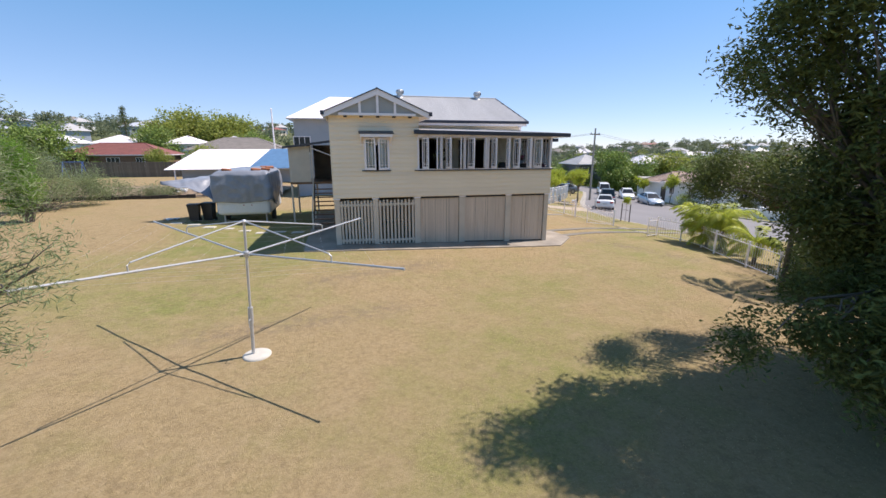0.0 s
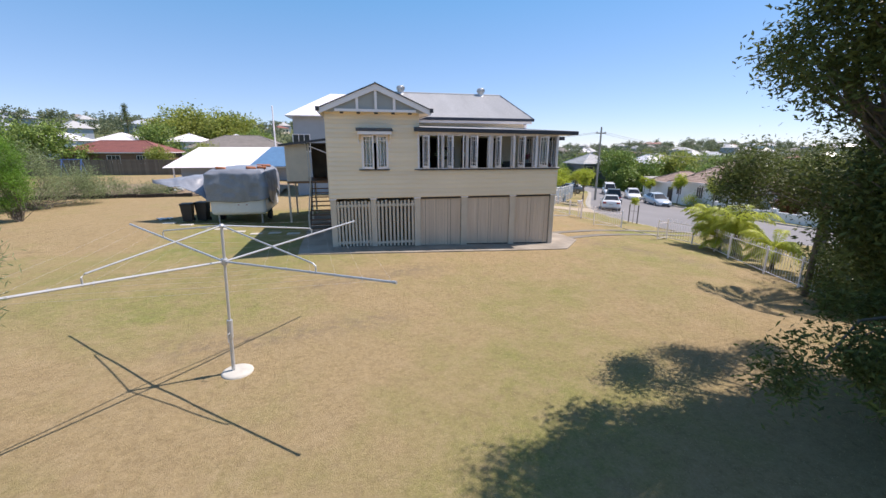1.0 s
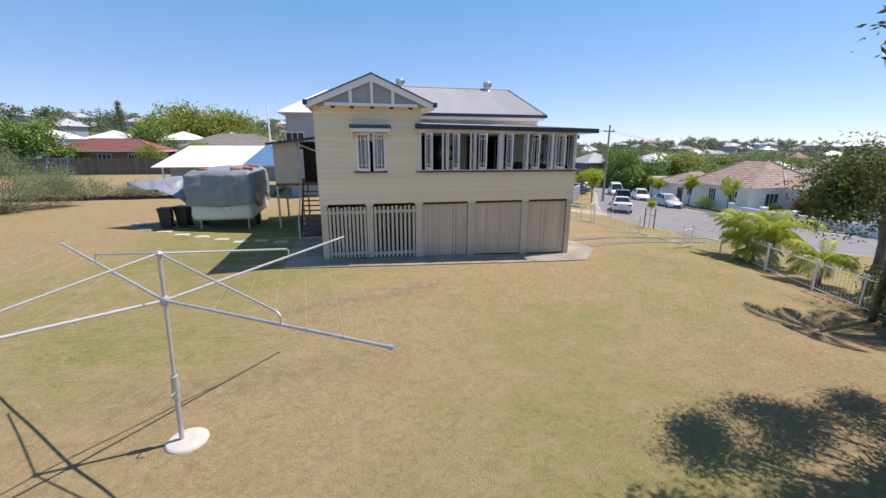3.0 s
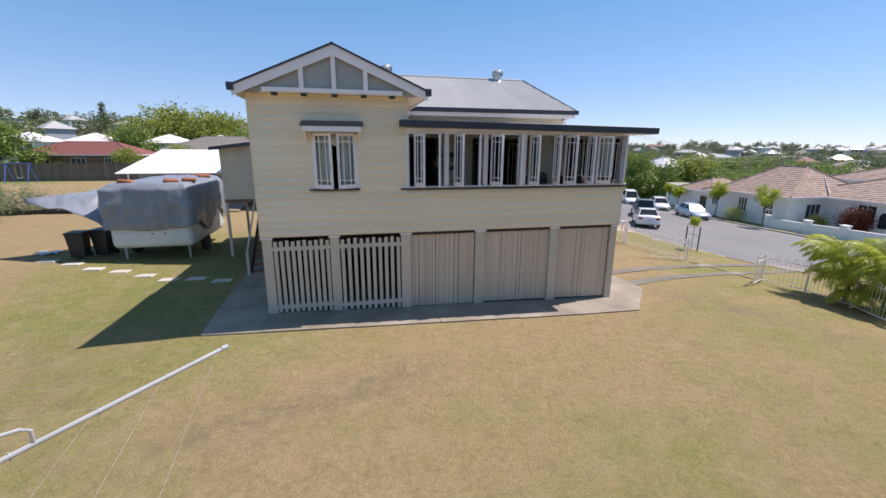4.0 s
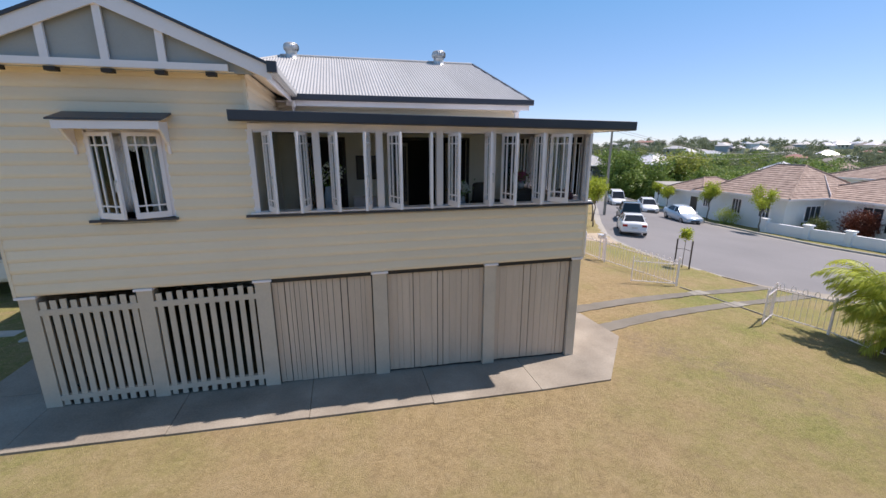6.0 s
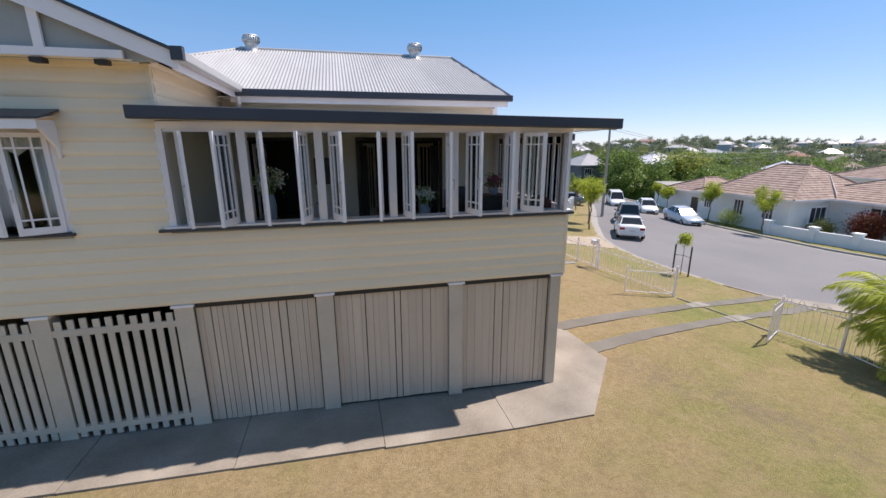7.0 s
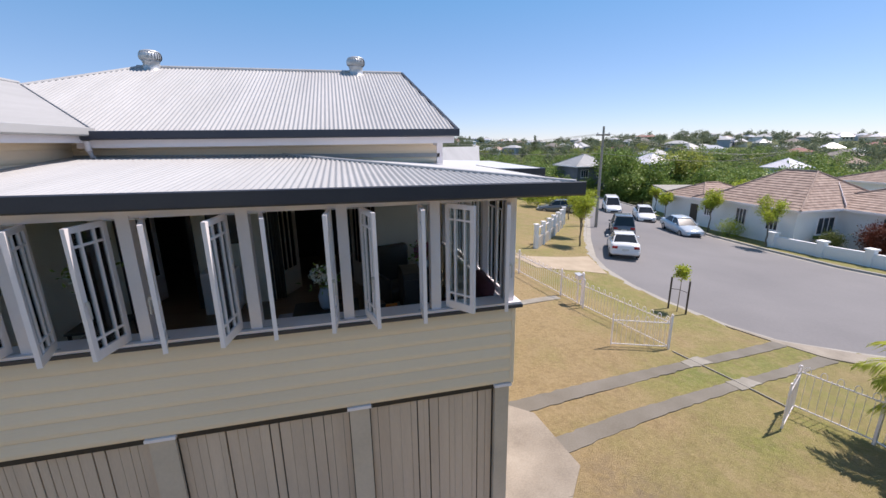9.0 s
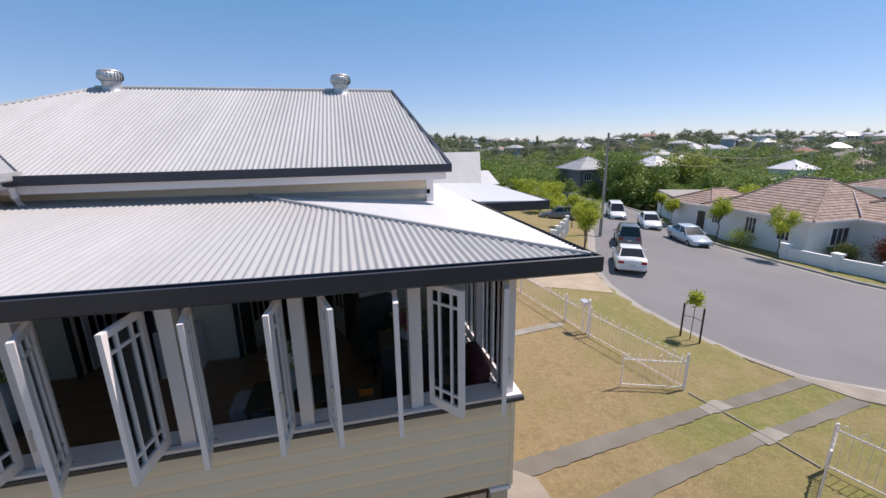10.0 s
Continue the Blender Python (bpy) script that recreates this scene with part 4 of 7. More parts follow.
corrugated("roof", (GB, 0, GE), (0, 1, 0), (GX - GB, 0, GZ - GE), -0.32, Y_RIDGE, valley, lambda y: gl)
corrugated("roof", (GA, 0, GE), (0, 1, 0), (GX - GA, 0, GZ - GE), -0.32, Y_RIDGE, valley, lambda y: gl)
part("ridge_cap", tube(bmesh.new(), [(GX, -0.34, GZ + 0.01), (GX, Y_RIDGE, GZ + 0.01)], 0.04, 8), "roof", house)
part("valley_gutter", tube(bmesh.new(), [(GB, Y_EAVE, GE + 0.005), (GX, Y_RIDGE, GZ + 0.005)], 0.02, 6), "navy", house)
for sx, ex in ((-1, GA), (1, GB)):
    d = Vector((ex - GX, 0, GE - GZ))
    dn = Vector((0, 0, -0.235))
    p0, p1 = Vector((GX, -0.36, GZ - 0.01)), Vector((ex, -0.36, GE - 0.01))
    part("bargeboard", poly(bmesh.new(), [p0, p1, p1 + Vector((-sx * 0.02, 0, -0.2)), p0 + dn], (0, 0.035, 0)), "white", house, "white timber bargeboard of the gable")
    part("barge_capping", poly(bmesh.new(), [p0 + Vector((0, -0.03, 0.035)), p1 + Vector((0, -0.03, 0.035)), p1 + Vector((0, -0.03, -0.01)), p0 + Vector((0, -0.03, -0.01))], (0, 0.09, 0)), "navy", house, "dark capping on the gable edge")
    part("gutter_end", bx((ex - 0.07, -0.4, GE - 0.10), (ex + 0.07, -0.3, GE + 0.06)), "navy", house)
    gutter(*((ex - 0.05, -0.3, ex - 0.05, Y_EAVE) if sx > 0 else (ex + 0.05, Y_EAVE, ex + 0.05, -0.3)), GE - 0.10, GE + 0.02, 0.11, house, "pale metal side gutter", "roof")
    part("fascia", bx((ex - sx * 0.09 - 0.015, -0.3, GE - 0.2), (ex - sx * 0.09 + 0.015, Y_EAVE, GE - 0.02)), "white", house)
    part("soffit", poly(bmesh.new(), [(ex - sx * 0.1, -0.3, GE - 0.14), (ex - sx * 0.1, Y_EAVE, GE - 0.14), (0.0 if sx < 0 else 3.6, Y_EAVE, GE + 0.02), (0.0 if sx < 0 else 3.6, -0.3, GE + 0.02)], (0, 0, -0.012)), "cream", house)
part("gable_panel", poly(bmesh.new(), [(0.0, -0.255, 5.60), (3.84, -0.255, 5.60), (GX, -0.255, 6.58)], (0, 0.02, 0)), "grey_panel", house, "grey flat sheet gable infill")
part("collar_board", bx((0.36, -0.33, 5.62), (3.48, -0.28, 5.715)), "white", house, "white collar board across the gable")
for x, top in ((1.21, 6.16), (GX, 6.45), (2.63, 6.16)):
    part("gable_strut", bx((x - 0.05, -0.325, 5.71), (x + 0.05, -0.285, top)), "white", house)
for x in (0.62, 1.25, 1.92, 2.58, 3.24):
    part("bracket_end", bx((x - 0.065, -0.35, 5.545), (x + 0.065, -0.22, 5.6)), "dark_wood", house, "dark timber outlooker end")
part("gable_soffit", bx((0.3, -0.3, 5.605), (3.55, -0.03, 5.62)), "cream", house)


def roof_vent(x, y, z):
    """A turbine roof vent: flashing collar, stout pipe, ribbed head and shallow cap."""
    root = part("roof_vent", lathe(bmesh.new(), [(0.243, -0.092), (0.207, -0.0184), (0.171, 0), (0.1665, 0.184), (0.18, 0.1932), (0.18, 0.2116)], (x, y, z), 20), "galv", house, "galvanised turbine roof vent", True)
    bm = bmesh.new()
    n = 24
    for k in range(n):
        a0, a1 = 2 * math.pi * k / n, 2 * math.pi * (k + 1.0) / n
        prof = [(0.18, 0.2116), (0.2232, 0.2484), (0.2322, 0.3036), (0.225, 0.3588), (0.2025, 0.3956)]
        rows = [[bm.verts.new((x + r * f * math.cos(a), y + r * f * math.sin(a), z + h)) for a, f in ((a0, 1.0), (a1, 0.93))] for r, h in prof]
        for p, q in zip(rows, rows[1:]):
            bm.faces.new((p[0], p[1], q[1], q[0]))
    part("vane_ring", bm, "galv", root)
    part("vent_core", lathe(bmesh.new(), [(0.162, 0.2116), (0.2025, 0.2576), (0.2115, 0.3128), (0.18, 0.3864)], (x, y, z), 20), "galv", root, "", True)
    part("vent_cap", lathe(bmesh.new(), [(0.2088, 0.3864), (0.1935, 0.4186), (0.117, 0.4462), (0.027, 0.4554)], (x, y, z), 20), "galv", root, "", True)


roof_vent(3.78, 6.83, 7.13)
roof_vent(8.4, 6.83, 7.13)

# side stair and landing on the left wall
stair = part("landing", bx((-2.5, 6.4, 2.36), (-0.0, 9.6, 2.48)), "timber", house, "timber landing with steps at the side door")
for x, y in ((-2.45, 6.45), (-1.3, 6.45), (-2.45, 9.45), (-1.3, 9.45)):
    part("landing_post", bx((x - 0.045, y - 0.045, 0), (x + 0.045, y + 0.045, 4.45)), "post", stair)
for i in range(11):
    part("step", bx((-1.2, 6.4 - 0.26 * (i + 1), 2.26 - 0.2 * (i + 1)), (-0.12, 6.4 - 0.26 * i - 0.02, 2.30 - 0.2 * (i + 1))), "timber", stair)
for x in (-1.24, -0.12):
    part("stringer", poly(bmesh.new(), [(x, 6.4, 2.4), (x, 6.4, 2.1), (x, 3.5, 0.0), (x, 3.3, 0.0), (x, 3.3, 0.15)], (0.04, 0, 0)), "dark_wood", stair)
part("handrail", tube(bmesh.new(), [(-1.22, 6.42, 3.35), (-1.22, 3.5, 1.05)], 0.03, 6), "post", stair)
part("newel", bx((-1.26, 3.45, 0), (-1.18, 3.53, 1.1)), "post", stair)
part("screen_wall", bx((-2.5, 6.42, 2.48), (-1.38, 6.48, 4.42), (-2.5, 6.48, 2.48), (-2.44, 9.5, 4.42)), "post", stair, "grey sheeted porch screen")
# added sheet, coloured dark to fill the shaded inside of the porch
part("porch_back", bx((-1.36, 8.9, 2.48), (-0.05, 8.95, 4.5)), "paling", stair)
part("porch_awning", poly(bmesh.new(), [(-2.75, 6.1, 4.36), (-0.0, 6.1, 4.72), (-0.0, 9.8, 4.72), (-2.75, 9.8, 4.36)], (0, 0, 0.05)), "roof", stair)
part("fascia", poly(bmesh.new(), [(-2.75, 6.08, 4.30), (-0.02, 6.08, 4.66), (-0.02, 6.08, 4.78), (-2.75, 6.08, 4.42)], (0, 0.03, 0)), "navy", stair)
part("brace", tube(bmesh.new(), [(-1.3, 6.4, 4.35), (-0.06, 6.4, 3.85)], 0.03, 6), "white", stair)
part("side_door", bx((-0.035, 7.2, 2.48), (-0.03, 8.1, 4.4)), "dark_int", stair)
part("wall_lamp", bx((-0.12, 5.6, 3.3), (-0.03, 5.75, 3.45)), "black", stair)


# ---- things in the yard ----
def gz(x, y):
    return float(ground_z(x, y))


def clothes_hoist(cx, cy):
    z = gz(cx, cy)
    root = thing("clothes_hoist", "galvanised rotary clothes hoist on a round concrete footing in the lawn", "clothesline")
    part("footing", lathe(bmesh.new(), [(0.29, -0.1), (0.29, 0.015), (0.25, 0.04), (0.1, 0.05)], (cx + 0.07, cy, z), 24), "paver", root, "pale round concrete footing", True)
    part("mast", tube(bmesh.new(), [(cx, cy, z), (cx + 0.045, cy, z + 1.1)], 0.034, 10), "galv", root)
    part("inner_mast", tube(bmesh.new(), [(cx + 0.043, cy, z + 1.05), (cx + 0.12, cy, z + 2.93)], 0.025, 10), "galv", root)
    gear = part("winder", tube(bmesh.new(), [(cx + 0.025, cy, z + 0.74), (cx + 0.03, cy, z + 0.82), (cx + 0.045, cy, z + 1.1)], 0.052, 10), "galv", root, "winding gear with a short crank")
    part("crank", tube(bmesh.new(), [(cx + 0.03, cy - 0.04, z + 0.85), (cx + 0.03, cy - 0.16, z + 0.87), (cx + 0.03, cy - 0.17, z + 0.72)], 0.011, 6), "galv", gear)
    hub = Vector((cx + 0.09, cy, z + 2.25))
    top = Vector((cx + 0.12, cy, z + 2.92))
    part("hub", lathe(bmesh.new(), [(0.05, -0.06), (0.06, -0.03), (0.06, 0.04), (0.05, 0.06)], hub, 12), "galv", root)
    part("cap", lathe(bmesh.new(), [(0.045, -0.04), (0.05, 0.0), (0.03, 0.03)], top, 10), "galv", root)
    ends = []
    for angle, reach, rise in ((-38.7, 3.7, 0.16), (50.4, 3.7, 0.16), (134.7, 3.75, 0.3), (-131.0, 3.5, 0.3)):
        a = radians(angle)
        d = Vector((math.cos(a), math.sin(a), 0))
        tip = hub + d * reach + Vector((0, 0, rise))
        ends.append(tip)
        arm = part("arm", tube(bmesh.new(), [hub, tip], 0.020, 8), "galv", root)
        part("end_cap", tube(bmesh.new(), [tip - d * 0.05, tip + d * 0.015], 0.026, 8), "galv", arm)
        j = hub.lerp(tip, 0.595)
        part("brace", tube(bmesh.new(), [top, j + Vector((0, 0, 0.15)) - d * 0.05, j + Vector((0, 0, 0.11)), j], 0.014, 8), "galv", root)
        for f in (0.28, 0.42, 0.56, 0.7, 0.84):
            q = hub.lerp(tip, f)
            part("line_clip", tube(bmesh.new(), [q + Vector((0, 0, -0.035)), q + Vector((0, 0, 0.03))], 0.008, 5), "galv", arm)
    for f in (0.28, 0.42, 0.56, 0.7, 0.84, 0.98):
        for k in range(4):
            p, q = (hub.lerp(ends[m], f) + Vector((0, 0, 0.03)) for m in (k, (k + 1) % 4))
            part("line_wire", tube(bmesh.new(), [p, (p + q) / 2 - Vector((0, 0, 0.03)), q], 0.0008, 4), "galv", root)


clothes_hoist(-1.6, -9.18)


def grid_surface(name, f, nu, nv, material, parent=None, label="", smooth=True, thick=0.0):
    verts = [tuple(f(i / nu, j / nv)) for i in range(nu + 1) for j in range(nv + 1)]
    faces = [(i * (nv + 1) + j, (i + 1) * (nv + 1) + j, (i + 1) * (nv + 1) + j + 1, i * (nv + 1) + j + 1) for i in range(nu) for j in range(nv)]
    ob = mesh_part(name, from_arrays(name, verts, faces), material, parent, label, smooth)
    if thick:
        s = ob.modifiers.new("thickness", "SOLIDIFY")
        s.thickness = thick
    return ob


def caravan():
    """A caravan on blocks, its upper half under a grey tarpaulin drawn out to one side."""
    x0, x1, y0, y1 = -6.35, -3.62, 6.1, 10.2
    g = gz(-5, 7.5)
    root = thing("caravan", "white caravan half wrapped in a grey tarpaulin standing on the grass", "caravan")
    bm = soft_box(bmesh.new(), (x0, y0, 0.78), (x1, y1, 3.0), 0.2, None, 4)
    body = part("body", bm, "van_white", root, "white caravan body with rounded corners", True)
    part("trim_strip", bx((x0 + 0.2, y0 - 0.012, 1.4), (x1 - 0.2, y0 + 0.002, 1.42)), "galv", body)
    part("hatch", bx((x0 + 0.35, y0 - 0.01, 0.98), (x0 + 0.95, y0 + 0.002, 1.32)), "van_white", body)
    part("tail_lamp", bx((x0 + 1.35, y0 - 0.015, 1.3), (x0 + 1.42, y0, 1.34)), "red_lens", body)
    part("tail_lamp", bx((x0 + 1.75, y0 - 0.015, 1.3), (x0 + 1.82, y0, 1.34)), "red_lens", body)

    def fold(p, s):
        q = Vector(p)
        return 0.06 * noise.noise(q * 1.7 + Vector((s, 0, 0))) + 0.035 * noise.noise(q * 4.3 + Vector((0, s, 0)))

    TOP = 3.1

    def drape(u, v):
        """u runs round from the left flank over the near face to the right flank; v from the roof centre down to the hem."""
        w, d = x1 - x0 + 0.14, y1 - y0 + 0.1
        total = d + w + d
        s = u * total
        cx = (x0 + x1) / 2
        if s < d:
            x, y, nx, ny = x0 - 0.07, y0 - 0.07 + (d - s), -1, 0
        elif s < d + w:
            x, y, nx, ny = x0 - 0.07 + s - d, y0 - 0.07, 0, -1
        else:
            x, y, nx, ny = x1 + 0.07, y0 - 0.07 + s - d - w, 1, 0
        hem = 1.48 + 0.03 * math.sin(s * 3.1)
        if s > d + w - 0.5:
            hem += 0.35 * math.sin((s - d - w + 0.5) * 2.2) * min(1, (s - d - w + 0.5))
        if s < d:
            hem = 1.15 + 0.33 * s / d
        if v < 0.4:
            f = v / 0.4
            px, py = cx + (x - cx) * f, max(y, y0 + 1.2) * (1 - f) + y * f
            z = TOP + 0.10 * (1 - f * f) - 0.16 * max(0, f - 0.85) / 0.15
            q = fold((px, py, z), 2.0)
            return px, py, z + 0.5 * q
        f = (v - 0.4) / 0.6
        z = TOP - 0.16 - (TOP - 0.16 - hem) * f
        q = fold((x, y, z), 5.0) + 0.022 * math.sin(s * 9 + 3 * math.sin(s * 2.1)) * (0.3 + f)
        bulge = 0.05 * math.sin(math.pi * f) + (0.16 * f * f if s > d + w - 0.25 and s < d + w + 0.5 else 0)
        return x + nx * (q + bulge), y + ny * (q + bulge), z + 0.3 * q

    grid_surface("tarpaulin", drape, 120, 44, "tarp", root, "crumpled grey-blue tarpaulin", True, 0.01)

    def tail(u, v):
        """The tarpaulin stretched sideways to a point."""
        w = (1 - u) ** 1.3
        x = x0 + 0.05 - 2.75 * u
        y = y0 - 0.05 + 3.0 * v * w + 0.7 * u
        zt = 2.95 - 0.27 * u - 0.1 * math.sin(u * 3)
        drop = (1.35 * w + 0.16) * (1 - v) ** 1.6 if v < 1 else 0
        q = fold((x, y, zt), 8)
        return x, y - 0.25 * (1 - v) * math.sin(u * 3.1), zt - drop * (1 - 0.35 * math.sin(u * 3.1)) + 1.3 * q + 0.05 * math.sin(11 * v + 6 * u) * (1 - u)

    grid_surface("tarpaulin_tail", tail, 36, 26, "tarp", root, "tarpaulin drawn out sideways to a point", True, 0.01)
    for x in (x0 + 0.12, x1 - 0.12):
        bm = bmesh.new()
        lathe(bm, [(0.2, -0.1), (0.33, -0.09), (0.34, -0.05), (0.34, 0.05), (0.33, 0.09), (0.2, 0.1)], (0, 0, 0), 20)
        bmesh.ops.transform(bm, matrix=pose(x, 7.7, g + 0.33, 0, 90), verts=bm.verts[:])
        part("tyre", bm, "rubber", root)
    for x in (x0 + 0.3, x1 - 0.3):
        part("corner_leg", tube(bmesh.new(), [(x, y0 + 0.3, g), (x, y0 + 0.3, 0.86)], 0.04, 6), "galv", root)
    for i, (x, y, a) in enumerate(((-5.7, 6.45, 4), (-4.25, 6.5, 22), (-3.85, 7.1, 12), (-4.4, 9.7, 3), (-4.0, 9.3, 20))):
        bm = soft_box(bmesh.new(), (-0.24, -0.15, 0), (0.24, 0.15, 0.15), 0.06, None, 2)
        for v in bm.verts:
            v.co.z += 0.04 * noise.noise(v.co * 5 + Vector((i * 3, 0, 0)))
        bmesh.ops.transform(bm, matrix=pose(x, y, 3.12, 2, 1, a), verts=bm.verts[:])
        ob = part("sandbag", bm, "terracotta", None, "", True)
        tagged(ob, "terracotta-coloured weight bag holding down the caravan tarpaulin", "weight bag", "bags on the tarpaulin")


caravan()


def wheelie_bin(x, y, a, s=1.0):
    g = gz(x, y)
    root = thing("rubbish_bin", "black plastic bin standing beside the caravan drawbar", "bin", "bins by the caravan")
    m = pose(x, y, g, 0, 0, a) @ Matrix.Scale(s, 4)
    bm = bmesh.new()
    lo = [(-0.22, -0.22), (0.22, -0.22), (0.22, 0.22), (-0.22, 0.22)]
    a0 = [bm.verts.new((px, py, 0.08)) for px, py in lo]
    a1 = [bm.verts.new((px * 1.28, py * 1.28, 0.95)) for px, py in lo]
    for i in range(4):
        bm.faces.new((a0[i], a0[(i + 1) % 4], a1[(i + 1) % 4], a1[i]))
    bm.faces.new(a0[::-1])
    bm.faces.new(a1)
    bmesh.ops.transform(bm, matrix=m, verts=bm.verts[:])
    part("body", bm, "black", root)
    bm = soft_box(bmesh.new(), (-0.31, -0.31, 0.95), (0.31, 0.33, 1.03), 0.02, m)
    part("lid", bm, "black", root)
    for sx in (-0.22, 0.22):
        bm = tube(bmesh.new(), [(sx - 0.03, 0.24, 0.1), (sx + 0.03, 0.24, 0.1)], 0.1, 12)
        bmesh.ops.transform(bm, matrix=m, verts=bm.verts[:])
        part("wheel", bm, "rubber", root)


wheelie_bin(-7.55, 6.5, 4, 0.95)
wheelie_bin(-6.95, 6.9, -8, 1.0)

for i in range(8):
    f = i / 7
    x, y = -8.3 + 6.35 * f, 6.0 - 2.85 * f + 0.08 * math.sin(i * 2.3)
    bm = soft_box(bmesh.new(), (-0.29, -0.16, -0.03), (0.29, 0.16, 0.03), 0.012)
    ob = part("stepping_stone", bm, "paver")
    ob.matrix_world = pose(x, y, gz(x, y) - 0.008, 0, 0, -8 + 5 * math.sin(i * 3.1))
    tagged(ob, "pale concrete stepping stone let into the lawn", "stepping stone", "stepping stones across the lawn")

sheet = grid_surface("plastic_sheet", lambda u, v: (-9.3 + 0.7 * u, 6.9 + 0.5 * v, gz(-9, 7) + 0.05 + 0.1 * noise.noise(Vector((u * 4, v * 4, 0)))), 8, 8, "van_white")
tagged(sheet, "crumpled pale plastic sheet lying on the grass", "plastic sheet")


# ---- white tubular front fence and gates ----
def fence_panel(root, p, q, h=1.05, hoops=True, name="fence_panel"):
    """A white metal panel between two ground points: two rails, pickets and a row of hoops."""
    p, q = Vector(p), Vector(q)
    a, b = Vector((p.x, p.y, gz(*p))), Vector((q.x, q.y, gz(*q)))
    up = Vector((0, 0, 1))
    frame_part = part(name, tube(bmesh.new(), [a + up * h * 0.82, b + up * h * 0.82], 0.016, 6), "white", root)
    part("rail", tube(bmesh.new(), [a + up * 0.1, b + up * 0.1], 0.015, 6), "white", frame_part)
    d = b - a
    n = max(3, int(d.length / 0.13))
    for i in range(1, n):
        c = a + d * (i / n)
        part("picket", tube(bmesh.new(), [c + up * 0.08, c + up * h * (0.83 if i % 2 else 0.86)], 0.0055, 5), "white", frame_part)
    if hoops:
        count = max(2, round(d.length / 0.26))
        e = d.normalized() * 0.055
        for i in range(count):
            c = a + d * ((i + 0.5) / count) + up * (h * 0.82 + 0.03)
            pts = [c - e * math.cos(t) + up * (0.03 + 0.1 * math.sin(t)) for t in (-0.5 + (math.pi + 1.0) * k / 7 for k in range(8))]
            part("hoop", tube(bmesh.new(), pts, 0.009, 5), "white", frame_part)


def fence_post(root, x, y, h=1.04, w=0.026):
    z = gz(x, y)
    p = part("post", bx((x - w, y - w, z - 0.1), (x + w, y + w, z + h)), "white", root)
    part("cap", lathe(bmesh.new(), [(w * 1.5, 0), (w * 1.5, 0.02), (w * 0.6, 0.05)], (x, y, z + h), 8), "white", p)


LINE_A = [(16.6, 4.15), (15.85, 7.35), (15.68, 8.6), (15.25, 11.5), (14.95, 14.2), (14.65, 16.8)]
LINE_B = [(17.3, 1.25), (17.75, 0.0), (17.6, -1.5), (17.0, -2.8), (16.08, -5.2), (15.5, -6.9), (15.0, -8.4)]
for line, h in ((LINE_A, 1.0), (LINE_B, 1.15)):
    fence = thing("front_fence", "white tubular metal front fence with looped tops", "fence")
    for p, q in zip(line, line[1:]):
        fence_panel(fence, p, q, h)
    for x, y in line:
        fence_post(fence, x, y)
    if h == 1.0:
        fence_post(fence, 15.95, 7.6, 1.2, 0.035)
for p, q, h in (((16.55, 4.13), (14.95, 4.5), 1.0), ((17.28, 1.22), (16.2, 0.65), 1.1)):
    leaf = thing("gate", "white tubular metal driveway gate leaf swung open over the grass", "gate", "driveway gate leaves")
    fence_panel(leaf, p, q, h, True, "gate_frame")
    for x, y in (p, q):
        part("stile", tube(bmesh.new(), [(x, y, gz(x, y) + 0.06), (x, y, gz(x, y) + h)], 0.022, 6), "white", leaf)
bm = bmesh.new()
tube(bm, [(16.62, 4.0, gz(16.6, 4.0) + 0.01), (16.95, 2.6, gz(16.95, 2.6) + 0.025), (17.24, 1.3, gz(17.24, 1.3) + 0.01)], 0.022, 6)
tagged(part("gate_track", bm, "kerb"), "thin metal gate track across the driveway", "gate track")


def letterbox(x, y):
    z = gz(x, y) + 0.95
    root = thing("letterbox", "small pale metal letterbox beside the front fence", "letterbox")
    bm = bmesh.new()
    soft_box(bm, (x - 0.09, y - 0.12, z), (x + 0.09, y + 0.12, z + 0.16), 0.02)
    part("box", bm, "white", root)
    part("lid", poly(bmesh.new(), [(x - 0.11, y - 0.14, z + 0.16), (x + 0.11, y - 0.14, z + 0.16), (x + 0.11, y + 0.14, z + 0.19), (x - 0.11, y + 0.14, z + 0.19)], (0, 0, 0.015)), "wall_grey", root)
    part("slot", bx((x + 0.088, y - 0.08, z + 0.09), (x + 0.094, y + 0.08, z + 0.11)), "black", root)
    part("post", tube(bmesh.new(), [(x, y, z - 1.05), (x, y, z)], 0.025, 7), "white", root)


letterbox(15.86, 7.75)


